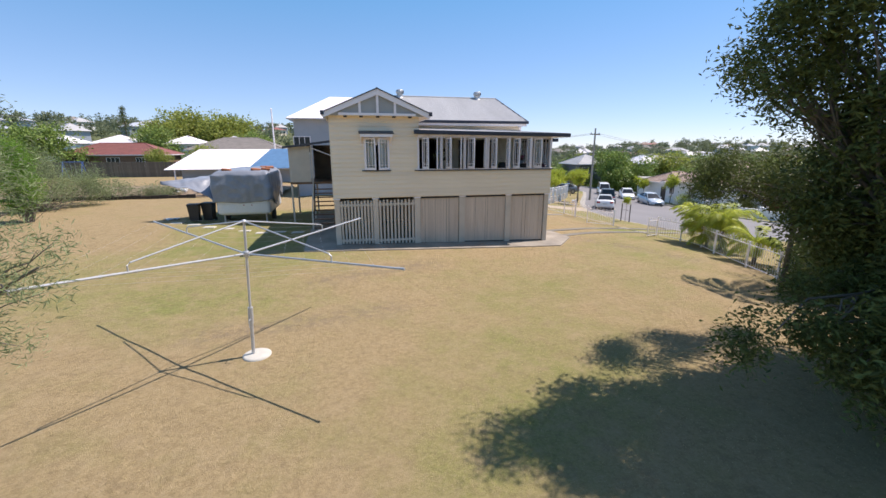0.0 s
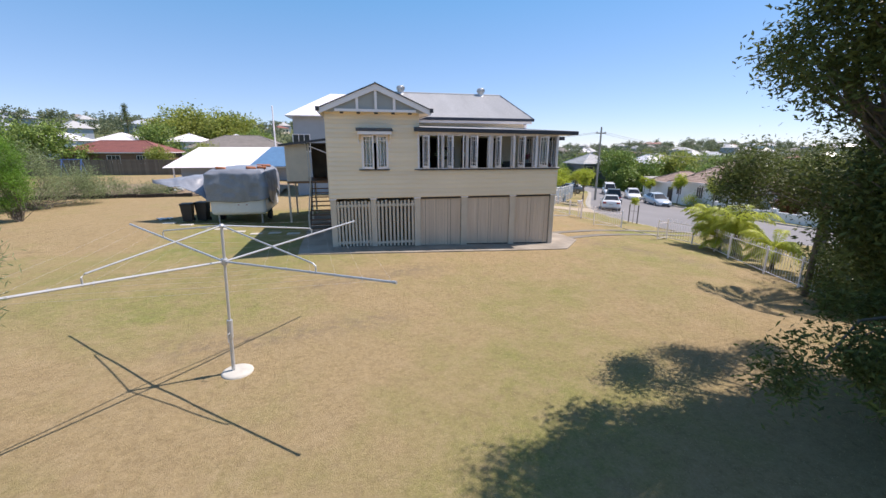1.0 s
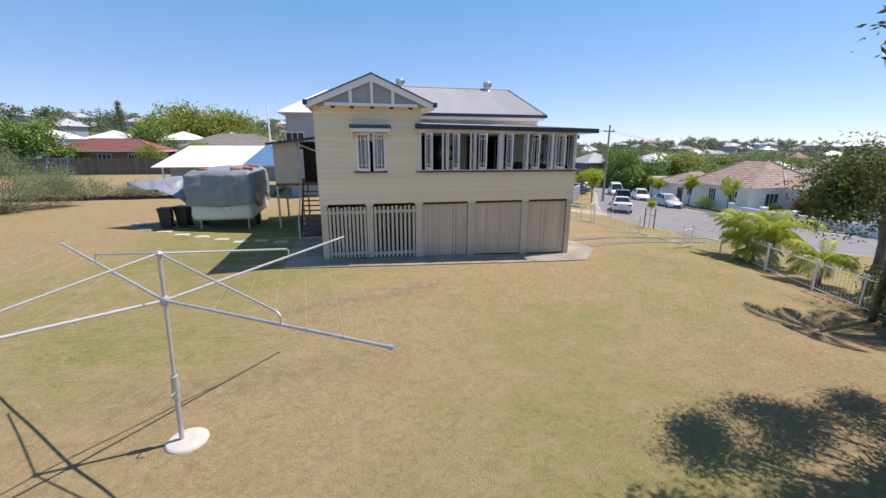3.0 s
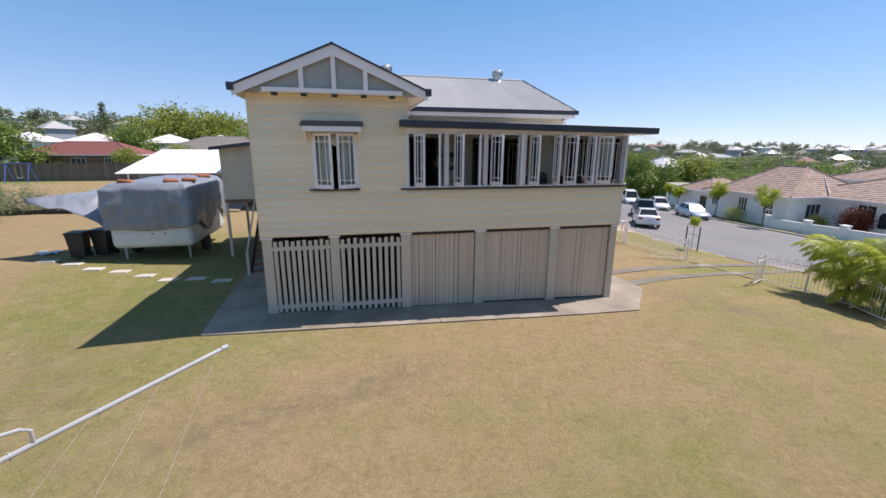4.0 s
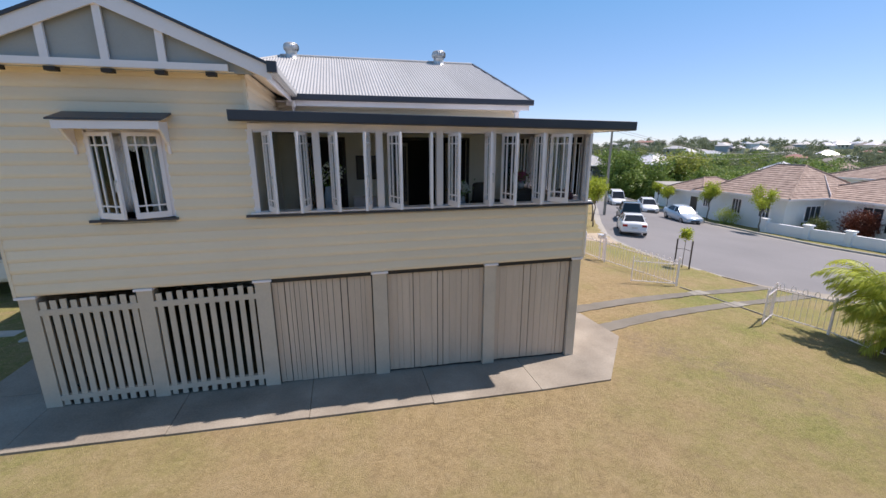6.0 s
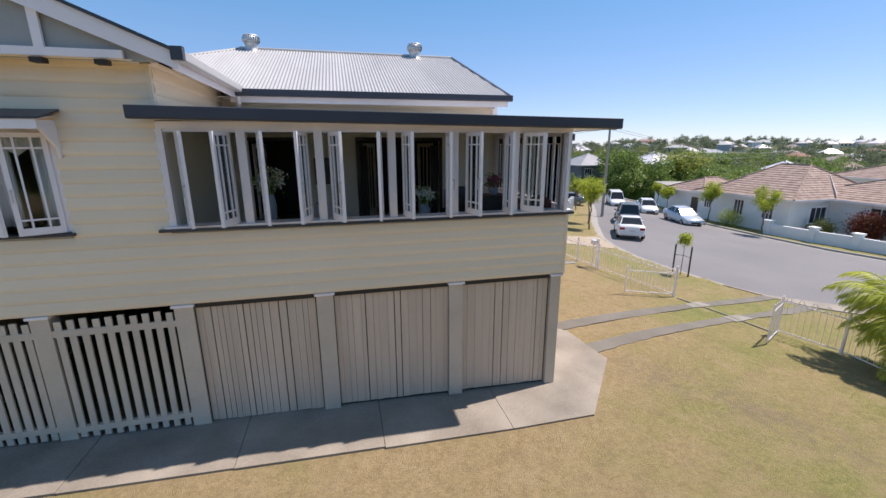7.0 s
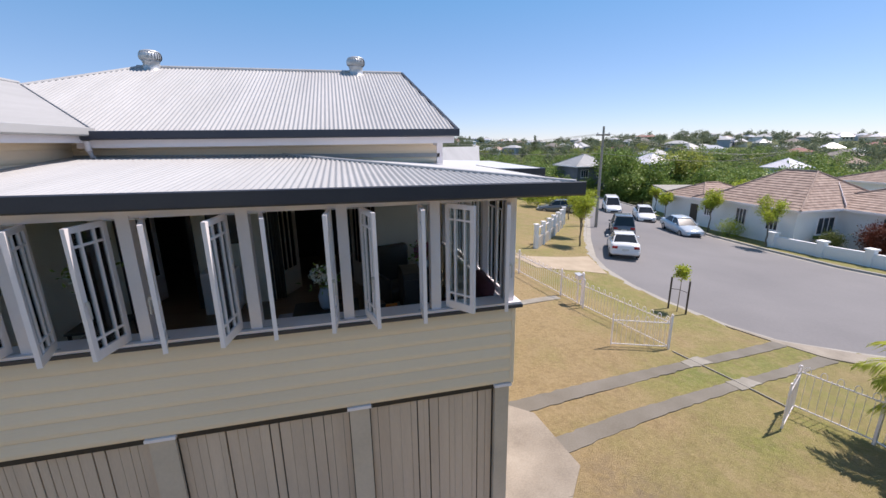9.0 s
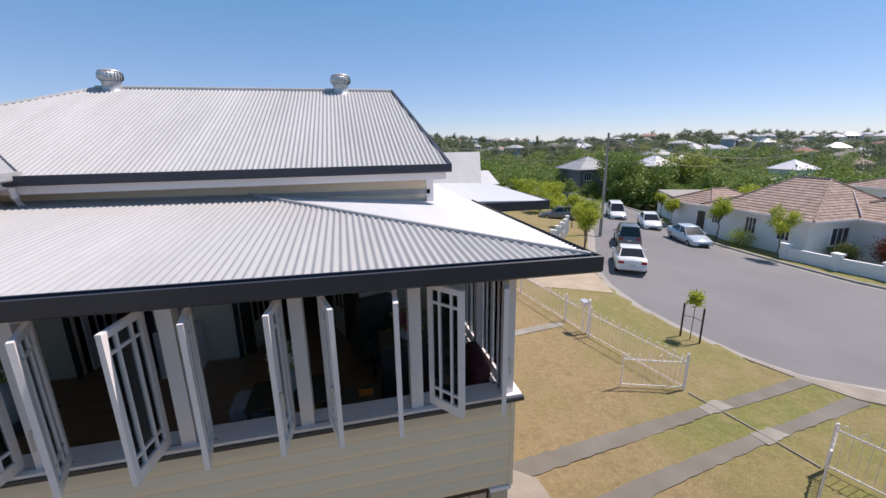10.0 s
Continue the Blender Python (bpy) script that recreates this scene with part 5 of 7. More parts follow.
# ---- plants ----
def leaf_cloud(centres, per, spread, size, rng, droop=0.3, ratio=0.32, up=0.2):
    """Small pointed leaves scattered round clump centres. Returns arrays of corners and faces."""
    centres = np.asarray(centres, float)
    n = len(centres) * per
    c = np.repeat(centres, per, 0) + rng.normal(0, 1, (n, 3)) * spread
    a = rng.uniform(0, 2 * np.pi, n)
    el = rng.normal(up - droop, 0.55, n)
    d = np.stack([np.cos(a) * np.cos(el), np.sin(a) * np.cos(el), np.sin(el)], 1)
    w = np.cross(d, rng.normal(0, 1, (n, 3)))
    w /= np.linalg.norm(w, axis=1, keepdims=True) + 1e-9
    s = (size * rng.uniform(0.6, 1.35, n))[:, None]
    nrm = np.cross(d, w)
    p0, p2 = c, c + d * s
    p1 = c + d * s * 0.45 + w * s * ratio * 0.5 + nrm * s * 0.06
    p3 = c + d * s * 0.45 - w * s * ratio * 0.5 + nrm * s * 0.06
    verts = np.stack([p0, p1, p2, p3], 1).reshape(-1, 3)
    i = np.arange(n)[:, None] * 4
    return verts, np.concatenate([i, i + 1, i + 2, i + 3], 1)


def blob_points(rng, centre, radii, n, shell=0.55):
    v = rng.normal(0, 1, (n, 3))
    v /= np.linalg.norm(v, axis=1, keepdims=True)
    r = rng.uniform(shell ** 3, 1, n) ** (1 / 3)
    return np.asarray(centre) + v * r[:, None] * np.asarray(radii)


def limb(bm, a, b, r0, r1, rng, bend=0.12, n=5):
    a, b = Vector(a), Vector(b)
    pts = [a.lerp(b, i / n) + Vector(rng.normal(0, bend * (b - a).length / n, 3)) * (0 < i < n) for i in range(n + 1)]
    tube(bm, pts, r0, 7, r1)
    return pts


def tree(name, at, trunk_h, trunk_r, blobs, leaf, clumps, per, spread, size, label, seed, category="tree", group="", lean=(0, 0), droop=0.3, ratio=0.32, bark="bark"):
    """A tapered trunk, limbs into each part of the crown, and a crown of small leaves."""
    rng = np.random.default_rng(seed)
    x, y = at
    z = gz(x, y)
    root = thing(name, label, category, group)
    bm = bmesh.new()
    top = Vector((x + lean[0], y + lean[1], z + trunk_h))
    limb(bm, (x, y, z - 0.15), top, trunk_r, trunk_r * 0.6, rng, 0.1, 6)
    part("trunk", bm, bark, root, "", True)
    verts, faces, base = [], [], 0
    total = sum((b[1][0] * b[1][1] * b[1][2]) ** 0.75 for b in blobs)
    lb = bmesh.new()
    for c, r, *fine in blobs:
        grain = fine[0] if fine else 1.0
        k = max(6, int(clumps * (r[0] * r[1] * r[2]) ** 0.75 / total))
        pts = blob_points(rng, c, r, k)
        keep = np.array([noise.noise(Vector(p * 0.9 / max(0.35, r[0] * 0.35))) > -0.13 for p in pts])
        pts = pts[keep] if keep.sum() > 5 else pts
        for p in pts[:: max(1, len(pts) // (3 if fine else 9))]:
            mid = top.lerp(Vector(c), 0.55)
            limb(lb, top if rng.uniform() < 0.4 and not fine else mid, p, trunk_r * (0.1 if fine else 0.28), trunk_r * 0.05, rng, 0.15, 4)
        limb(lb, top - Vector((0, 0, 0.1 * trunk_h)), Vector(c), trunk_r * (0.25 if fine else 0.5), trunk_r * (0.06 if fine else 0.2), rng, 0.1, 4)
        v, f = leaf_cloud(pts, int(per / grain ** 1.6), spread, size * grain, rng, droop, ratio)
        verts.append(v)
        faces.append(f + base)
        base += len(v)
    part("branchwork", lb, bark, root, "", True)
    mesh_part("crown", from_arrays("crown", np.concatenate(verts), np.concatenate(faces)), leaf, root)
    return root


# lobes south of y -15.5 are unseen, added to block sky light and deepen shade
tree("garden_tree", (10.6, -13.2), 2.6, 0.17,
     [((9.3, -12.6, 6.6), (2.0, 1.6, 2.2)), ((10.8, -13.4, 4.6), (3.0, 2.0, 1.8)), ((9.5, -12.3, 3.5), (1.4, 0.6, 0.9)), ((8.75, -12.1, 3.6), (0.75, 0.45, 0.75), 0.8), ((10.6, -12.1, 2.7), (1.5, 0.7, 0.9)), ((9.0, -12.6, 2.2), (1.2, 0.5, 0.5), 0.8), ((9.5, -10.4, 3.75), (1.5, 0.6, 0.62), 0.6), ((8.45, -10.65, 3.7), (0.7, 0.5, 0.55), 0.6), ((10.9, -10.3, 3.85), (1.4, 0.6, 0.65), 0.6), ((8.3, -11.6, 5.7), (1.3, 0.6, 0.6)), ((7.6, -12.1, 5.4), (0.9, 0.5, 0.6), 0.75), ((8.0, -12.2, 7.0), (1.2, 0.7, 1.3), 0.8), ((11.5, -16.0, 5.0), (3.0, 1.9, 2.6)), ((9.6, -16.6, 4.5), (1.8, 1.2, 1.8)), ((9.2, -18.6, 4.8), (2.6, 1.5, 2.6)), ((6.5, -13.6, 1.7), (1.0, 0.25, 0.35), 0.75), ((8.3, -13.8, 1.5), (1.4, 0.6, 0.7)), ((9.6, -13.7, 1.2), (1.6, 0.9, 1.0)), ((8.2, -14.6, 1.5), (1.3, 0.9, 0.9)), ((10.0, -14.2, 2.4), (1.8, 1.2, 1.5)), ((12.4, -13.0, 7.5), (3.0, 2.0, 2.6)), ((11.2, -12.9, 2.0), (2.3, 1.8, 1.1)), ((13.4, -13.2, 4.6), (2.6, 1.8, 2.2)), ((13.2, -13.4, 1.8), (2.4, 1.8, 1.5)), ((11.0, -17.5, 2.0), (2.4, 1.8, 1.4))],
     "leaf_near", 3600, 150, 0.18, 0.125, "broad dark-leaved garden tree with dense foliage to the lawn", 11, droop=0.35, ratio=0.33)
tree("fence_tree", (18.0, -5.6), 3.6, 0.16, [((19.6, -6.4, 5.6), (1.9, 1.6, 1.2)), ((20.4, -5.6, 4.8), (1.5, 1.3, 0.9))], "leaf_near", 90, 70, 0.26, 0.13,
     "slender leaning tree with dark foliage beyond the fence", 12, lean=(0.5, 0.3))


def palm(at, h, fronds, length, label, seed, name="palm", lean=0.0):
    """A clumping palm: short ringed stem and arching fronds of many narrow leaflets."""
    rng = np.random.default_rng(seed)
    x, y = at
    z = gz(x, y)
    root = thing(name, label, "palm", "palms along the fence")
    bm = bmesh.new()
    tube(bm, [(x, y, z - 0.1), (x + lean * 0.5, y, z + h * 0.5), (x + lean, y, z + h)], 0.09, 8, 0.06)
    part("trunk", bm, "bark", root, "", True)
    x += lean
    for k in range(fronds):
        a = 2 * math.pi * k / fronds * 2.4 + rng.uniform(-0.3, 0.3)
        rise = rng.uniform(0.25, 2.0) if h < 2 else rng.uniform(-0.2, 0.55)
        L = length * rng.uniform(0.75, 1.1)
        verts, faces = [], []
        spine = []
        for i in range(15):
            t = i / 14
            r = L * (t - 0.25 * t * t * (1.3 - rise * 0.5))
            zz = z + h + L * (rise * 0.75 * t - (0.75 + 0.35 * rise) * t * t * 0.8)
            spine.append(Vector((x + math.cos(a) * r, y + math.sin(a) * r, zz)))
        side = Vector((-math.sin(a), math.cos(a), 0))
        for i in range(1, 14):
            d = (spine[i + 1] - spine[i - 1]).normalized()
            w = 0.42 * length * 0.5 * math.sin(math.pi * (0.12 + 0.85 * i / 14))
            for sg in (-1, 1):
                for e in (0, 0.2, 0.4, 0.6, 0.8):
                    p = spine[i].lerp(spine[i + 1], e)
                    tip = p + side * sg * w + d * w * 0.7 + Vector((0, 0, -w * rng.uniform(0.25, 1.0)))
                    b = len(verts)
                    wd = d * (0.017 if h < 2 else 0.024)
                    verts += [tuple(p - wd), tuple(p.lerp(tip, 0.5) + Vector((0, 0, 0.03)) - wd), tuple(tip), tuple(p.lerp(tip, 0.5) + Vector((0, 0, 0.03)) + wd)]
                    faces.append((b, b + 1, b + 2, b + 3))
        fr = mesh_part("frond", from_arrays("frond", verts, faces), "leaf_palm" if h < 2 else "leaf_mid", root)
        bm = bmesh.new()
        tube(bm, spine, 0.014, 4, 0.004)
        part("frond_stem", bm, "leaf_palm", fr)


for k, (px, py, ph, pl, pn) in enumerate(((18.1, -1.0, 1.2, 1.75, 28), (18.3, -1.9, 1.5, 1.8, 30), (17.9, -1.5, 0.5, 1.4, 18), (17.2, -4.6, 0.9, 1.45, 22), (16.85, -7.6, 0.9, 1.3, 17))):
    palm((px, py), ph, pn, pl, "yellow-green clumping palm growing over the white fence", 21 + k)
palm((14.66, -7.72), 4.2, 8, 2.5, "slim tall palm with long arching fronds near the fence", 28)


def shrub(name, at, blobs, leaf, clumps, per, spread, size, label, seed, ratio=0.32, droop=0.0, category="shrub", group=""):
    rng = np.random.default_rng(seed)
    x, y = at
    z = gz(x, y)
    root = thing(name, label, category, group)
    bm = bmesh.new()
    verts, faces, base = [], [], 0
    for c, r in blobs:
        pts = blob_points(rng, c, r, max(5, clumps // len(blobs)), 0.4)
        for p in pts[::3]:
            limb(bm, (x + rng.uniform(-0.1, 0.1), y + rng.uniform(-0.1, 0.1), z - 0.05), p, 0.02, 0.004, rng, 0.2, 4)
        v, f = leaf_cloud(pts, per, spread, size, rng, droop, ratio)
        verts.append(v)
        faces.append(f + base)
        base += len(v)
    part("branchwork", bm, "bark", root)
    mesh_part("foliage", from_arrays("foliage", np.concatenate(verts), np.concatenate(faces)), leaf, root)


tree("feathery_tree", (-5.2, -11.4), 1.9, 0.07, [((-3.0, -12.35, 3.0), (0.5, 0.4, 0.35)), ((-3.9, -12.1, 4.0), (0.85, 0.8, 1.2)), ((-4.1, -12.1, 2.3), (0.75, 0.6, 0.8)), ((-5.4, -11.2, 3.6), (1.0, 0.9, 1.2))], "leaf_wispy", 120, 110, 0.13, 0.10,
     "small feathery pale-green tree at the lawn edge", 31, ratio=0.13, droop=0.25)
shrub("fence_bush", (15.0, -8.7), [((15.1, -8.6, 0.7), (1.0, 0.9, 0.9)), ((15.6, -9.3, 0.95), (1.1, 0.9, 1.1)), ((14.6, -9.0, 0.35), (0.8, 0.7, 0.55))], "leaf_near", 190, 95, 0.2, 0.1, "dark green bush growing in front of the fence end", 36, 0.35)
shrub("fence_bush", (16.3, -7.3), [((16.2, -7.3, 0.35), (0.8, 0.8, 0.7)), ((16.9, -8.4, 0.5), (0.9, 0.9, 0.9))], "leaf_near", 110, 90, 0.2, 0.1, "dark green bush crowding the end of the white fence", 35, 0.35)
shrub("conifer", (-15.9, 7.9), [((-16.0, 7.9, 2.2), (0.9, 0.9, 1.3)), ((-16.1, 8.0, 3.6), (0.75, 0.75, 1.2))], "leaf_conifer", 150, 110, 0.2, 0.12, "dense bright green conifer on the side boundary", 34, 0.2, category="conifer")
shrub("boundary_bush", (-18.0, 12.2), [((-17.9, 12.4, 2.4), (1.6, 1.5, 2.0)), ((-16.9, 14.8, 1.9), (1.6, 1.4, 1.3)), ((-20.4, 12.0, 3.2), (1.8, 1.6, 1.9))], "leaf_wispy", 210, 120, 0.26, 0.12, "large pale grey-green bush on the side boundary", 32, 0.25)
shrub("boundary_bush", (-16.5, 18.6), [((-16.8, 18.6, 1.2), (2.2, 0.9, 0.7)), ((-14.0, 19.0, 0.95), (1.5, 0.7, 0.45)), ((-19.5, 18.5, 1.5), (2.0, 1.0, 0.9))], "leaf_wispy", 150, 100, 0.24, 0.12, "low sprawling grey-green shrubs along the soil bank", 33, 0.22)


# ---- the street: neighbours, cars, trees, poles ----
def hip_roof(root, x0, x1, y0, y1, z0, h, material, over=0.5, courses=0.34, ky=1.0, label=""):
    """A hipped roof in stepped tile courses."""
    x0, x1, y0, y1 = x0 - over, x1 + over, y0 - over, y1 + over
    half = min(x1 - x0, (y1 - y0) / ky) / 2
    n = max(4, int(math.hypot(half, h) / courses))
    bm = bmesh.new()
    prev = None
    for i in range(n):
        for e, lift in ((i / n, 0.035), ((i + 1) / n, 0.0)):
            s = e * half * 0.995
            z = z0 + h * e + lift
            ring = [bm.verts.new(p) for p in ((x0 + s, y0 + s * ky, z), (x1 - s, y0 + s * ky, z), (x1 - s, y1 - s * ky, z), (x0 + s, y1 - s * ky, z))]
            if prev:
                for k in range(4):
                    bm.faces.new((prev[k], prev[(k + 1) % 4], ring[(k + 1) % 4], ring[k]))
            prev = ring
    bm.faces.new(prev)
    roof = part("roof", bm, material, root, label)
    cap = bmesh.new()
    a, b = (x0 + half, (y0 + y1) / 2, z0 + h + 0.04), (x1 - half, (y0 + y1) / 2, z0 + h + 0.04)
    if x1 - x0 < (y1 - y0) / ky:
        a, b = ((x0 + x1) / 2, y0 + half * ky, z0 + h + 0.04), ((x0 + x1) / 2, y1 - half * ky, z0 + h + 0.04)
    for p, q in (((x0, y0), a), ((x0, y1), a if x1 - x0 >= (y1 - y0) / ky else b), ((x1, y0), b if x1 - x0 >= (y1 - y0) / ky else a), ((x1, y1), b)):
        tube(cap, [(p[0], p[1], z0 + 0.05), q], 0.07, 6)
    if (Vector(a) - Vector(b)).length > 0.2:
        tube(cap, [a, b], 0.08, 6)
    part("ridge_capping", cap, material, roof)
    part("eave_gutter", bx((x0 - 0.06, y0 - 0.06, z0 - 0.12), (x1 + 0.06, y0 + 0.02, z0 + 0.02), (x0 - 0.06, y1 - 0.02, z0 - 0.12), (x1 + 0.06, y1 + 0.06, z0 + 0.02), (x0 - 0.06, y0, z0 - 0.12), (x0 + 0.02, y1, z0 + 0.02), (x1 - 0.02, y0, z0 - 0.12), (x1 + 0.06, y1, z0 + 0.02)), "white", roof)
    part("soffit", bx((x0, y0, z0 - 0.09), (x1, y1, z0 - 0.05)), "white", roof)
    return roof


def window_in(root, centre, w, h, normal, trim="white", bars=2):
    """A framed window set proud of a wall; normal: '-x', '+x', '-y', '+y'."""
    turn = {"-y": 0, "+x": 90, "+y": 180, "-x": -90}[normal]
    m = pose(*centre, 0, 0, turn)
    bm = bmesh.new()
    t = 0.06
    ring_frame(bm, -w / 2 - t, w / 2 + t, -h / 2 - t, h / 2 + t, -0.05, 0.02, t, None, None, m)
    win = part("window", bm, trim, root)
    for i in range(1, bars + 1):
        cx = -w / 2 + w * i / (bars + 1)
        part("glazing_bar", box(bmesh.new(), (cx - 0.025, -0.04, -h / 2), (cx + 0.025, 0.0, h / 2), m), trim, win)
    part("pane", box(bmesh.new(), (-w / 2, -0.02, -h / 2), (w / 2, -0.008, h / 2), m), "win_dark", win)
    part("sill", box(bmesh.new(), (-w / 2 - 0.1, -0.12, -h / 2 - t - 0.05), (w / 2 + 0.1, 0.0, -h / 2 - t), m), trim, win)


def cottage(name, x0, x1, y0, y1, wall_h, roof_h, wall, roof, label, z=None, windows=(), turn=0.0, over=0.5, base=0.6):
    z = min(gz(x, y) for x in (x0, x1) for y in (y0, y1)) if z is None else z
    root = thing(name, label, "house", "neighbouring houses")
    part("wall", bx((x0, y0, z - base), (x1, y1, z + wall_h)), wall, root)
    hip_roof(root, x0, x1, y0, y1, z + wall_h, roof_h, roof, over)
    for cx, cy, cz, w, h, nrm in windows:
        window_in(root, (cx, cy, z + cz), w, h, nrm)
    if turn:
        c = Vector(((x0 + x1) / 2, (y0 + y1) / 2, 0))
        root.matrix_world = Matrix.Translation(c) @ Matrix.Rotation(radians(turn), 4, "Z") @ Matrix.Translation(-c)
    return root


# long white house across the street
ww = thing("white_house", "long white rendered house with brown tiled hip roofs", "house", "neighbouring houses")
Z = -2.2
part("wall", bx((38.4, 16.7, Z - 0.6), (47, 23.4, 0.5)), "render_white", ww)
hip_roof(ww, 38.4, 47, 16.7, 23.4, 0.54, 2.35, "tile_roof", 0.5, ky=0.56, label="brown terracotta tiled roof")
part("wall", bx((39.0, 23.4, Z - 0.6), (45.6, 25.4, 0.25)), "render_white", ww)
hip_roof(ww, 39.0, 45.6, 18.4, 25.4, 0.3, 1.65, "tile_roof", 0.45, label="brown terracotta tiled roof")
part("wall", bx((42.3, 10.5, Z - 0.6), (52, 16.7, 0.50)), "render_white", ww)
hip_roof(ww, 42.3, 52, 10.5, 19.0, 0.52, 1.7, "tile_roof", 0.5, label="brown terracotta tiled roof")
part("barge", poly(bmesh.new(), [(42.0, 16.2, 0.6), (42.0, 16.2, 0.8), (43.6, 18.0, 2.2), (43.6, 18.0, 2.0)], (0.12, 0.05, 0)), "white", ww)
for x, y, w, h in ((38.4, 20.8, 0.8, 1.15), (38.4, 18.3, 0.8, 1.15), (39.0, 24.4, 0.7, 1.1)):
    window_in(ww, (x, y, -0.55), w, h, "-x")
window_in(ww, (41.2, 16.7, -0.72), 1.5, 1.15, "-y")
window_in(ww, (46.0, 10.5, -0.62), 1.5, 1.15, "-y")
window_in(ww, (42.3, 13.5, -0.62), 1.2, 1.5, "-x", bars=1)
part("planter", bx((40.3, 16.35, -1.6), (42.0, 16.8, -1.38)), "leaf_mid", ww)
for y in (12.25, 11.27):
    arch = bmesh.new()
    poly(arch, [(42.26, y + 0.36 * math.cos(a), -0.62 + (0.36 * math.sin(a) if a <= math.pi else 0.0)) for a in [math.pi * k / 10 for k in range(11)]] + [(42.26, y - 0.36, -1.5), (42.26, y + 0.36, -1.5)], (0.06, 0, 0))
    part("arched_opening", arch, "win_dark", ww, "dark arched porch opening")
gar = thing("garage", "white rendered garage with a low brown tiled roof", "garage")
part("wall", bx((39.9, 25.9, -3.2), (46, 30.4, 0.0)), "render_white", gar)
hip_roof(gar, 39.9, 46, 25.9, 30.4, 0.05, 1.2, "tile_roof", 0.4)
part("garage_door", bx((39.86, 26.4, -2.4), (39.92, 27.2, -0.5)), "dark_int", gar)
anx = thing("annex", "long low white rendered outbuilding with a flat pale roof", "outbuilding")
part("wall", poly(bmesh.new(), [(41.0, 30.5, -3.4), (44.9, 38.0, -3.4), (50, 36, -3.4), (46.2, 30.5, -3.4)], (0, 0, 3.3)), "render_white", anx)
part("roof", poly(bmesh.new(), [(40.8, 30.4, -0.1), (44.8, 38.2, -0.1), (50.2, 36.1, -0.1), (46.3, 30.4, -0.1)], (0, 0, 0.12)), "kerb", anx)

# low white front wall with piers
fw = thing("front_wall", "low white masonry front wall with square piers and capping", "wall")
pts = [(36.9, 16.9), (37.3, 14.1), (37.9, 11.9), (38.3, 9.4), (38.6, 6.8), (38.8, 4.2)]
for (xa, ya), (xb, yb) in zip(pts, pts[1:]):
    z = gz(xa, ya)
    bm = bmesh.new()
    poly(bm, [(xa - 0.1, ya, z - 0.3), (xb - 0.1, yb, z - 0.3), (xb + 0.1, yb, z - 0.3), (xa + 0.1, ya, z - 0.3)], (0, 0, 1.1))
    part("wall_panel", bm, "render_white", fw)
for x, y in pts:
    z = gz(x, y)
    p = part("pier", bx((x - 0.2, y - 0.2, z - 0.3), (x + 0.2, y + 0.2, z + 0.98)), "render_white", fw)
    part("capping", bx((x - 0.26, y - 0.26, z + 0.98), (x + 0.26, y + 0.26, z + 1.08)), "render_white", p)

cottage("brown_roof_house", 55, 68, 13, 25.2, 3.6, 2.3, "render_white", "tile_roof", "rendered house with a dark brown tiled roof", z=-2.2, windows=((55, 22, 2.2, 1.4, 1.2, "-x"), (58, 13, 2.2, 1.4, 1.2, "-y")))

shrub("russet_bush", (41.2, 13.5), [((41.2, 13.5, -1.0), (0.8, 0.95, 0.85))], "leaf_red", 90, 70, 0.22, 0.14, "rounded russet-leaved bush behind the front wall", 41, 0.4)
shrub("green_bush", (40.2, 15.5), [((40.2, 15.5, -1.45), (0.55, 0.5, 0.55))], "leaf_near", 45, 60, 0.18, 0.12, "rounded green bush beside the white house", 42, 0.4)
shrub("green_bush", (37.2, 20.6), [((37.2, 20.6, -1.45), (0.8, 0.7, 0.6))], "leaf_street", 30, 60, 0.2, 0.12, "clipped bright green bush on the verge", 43, 0.4)


def street_tree(x, y, h, r, seed, leaf="leaf_street"):
    z = gz(x, y)
    rng = random.Random(seed)
    blobs = [((x, y, z + h * 0.74), (r * 0.62, r * 0.62, h * 0.17))]
    for k in range(5):
        a = 1.257 * k + rng.uniform(-0.4, 0.4)
        d = r * rng.uniform(0.4, 0.72)
        q = rng.uniform(0.3, 0.5) * r
        blobs.append(((x + math.cos(a) * d, y + math.sin(a) * d, z + h * rng.uniform(0.62, 0.9)), (q, q, h * rng.uniform(0.07, 0.12))))
    tree("street_tree", (x, y), h * 0.5, 0.03 + 0.008 * h, blobs, leaf, 95, 60, 0.13, 0.11,
         "young street tree with a light green uneven crown on the verge", seed, "tree", "street trees", droop=0.2, ratio=0.5)


street_tree(36.35, 16.9, 3.5, 0.88, 51)
street_tree(36.9, 22.2, 3.4, 0.9, 52)
street_tree(38.9, 29.2, 2.6, 0.6, 53)
street_tree(41.9, 34.0, 2.8, 0.75, 54)
street_tree(23.6, 20.0, 3.5, 0.85, 55)
street_tree(22.0, 17.4, 3.4, 0.8, 56)
street_tree(27.2, 27.6, 3.0, 0.9, 57)

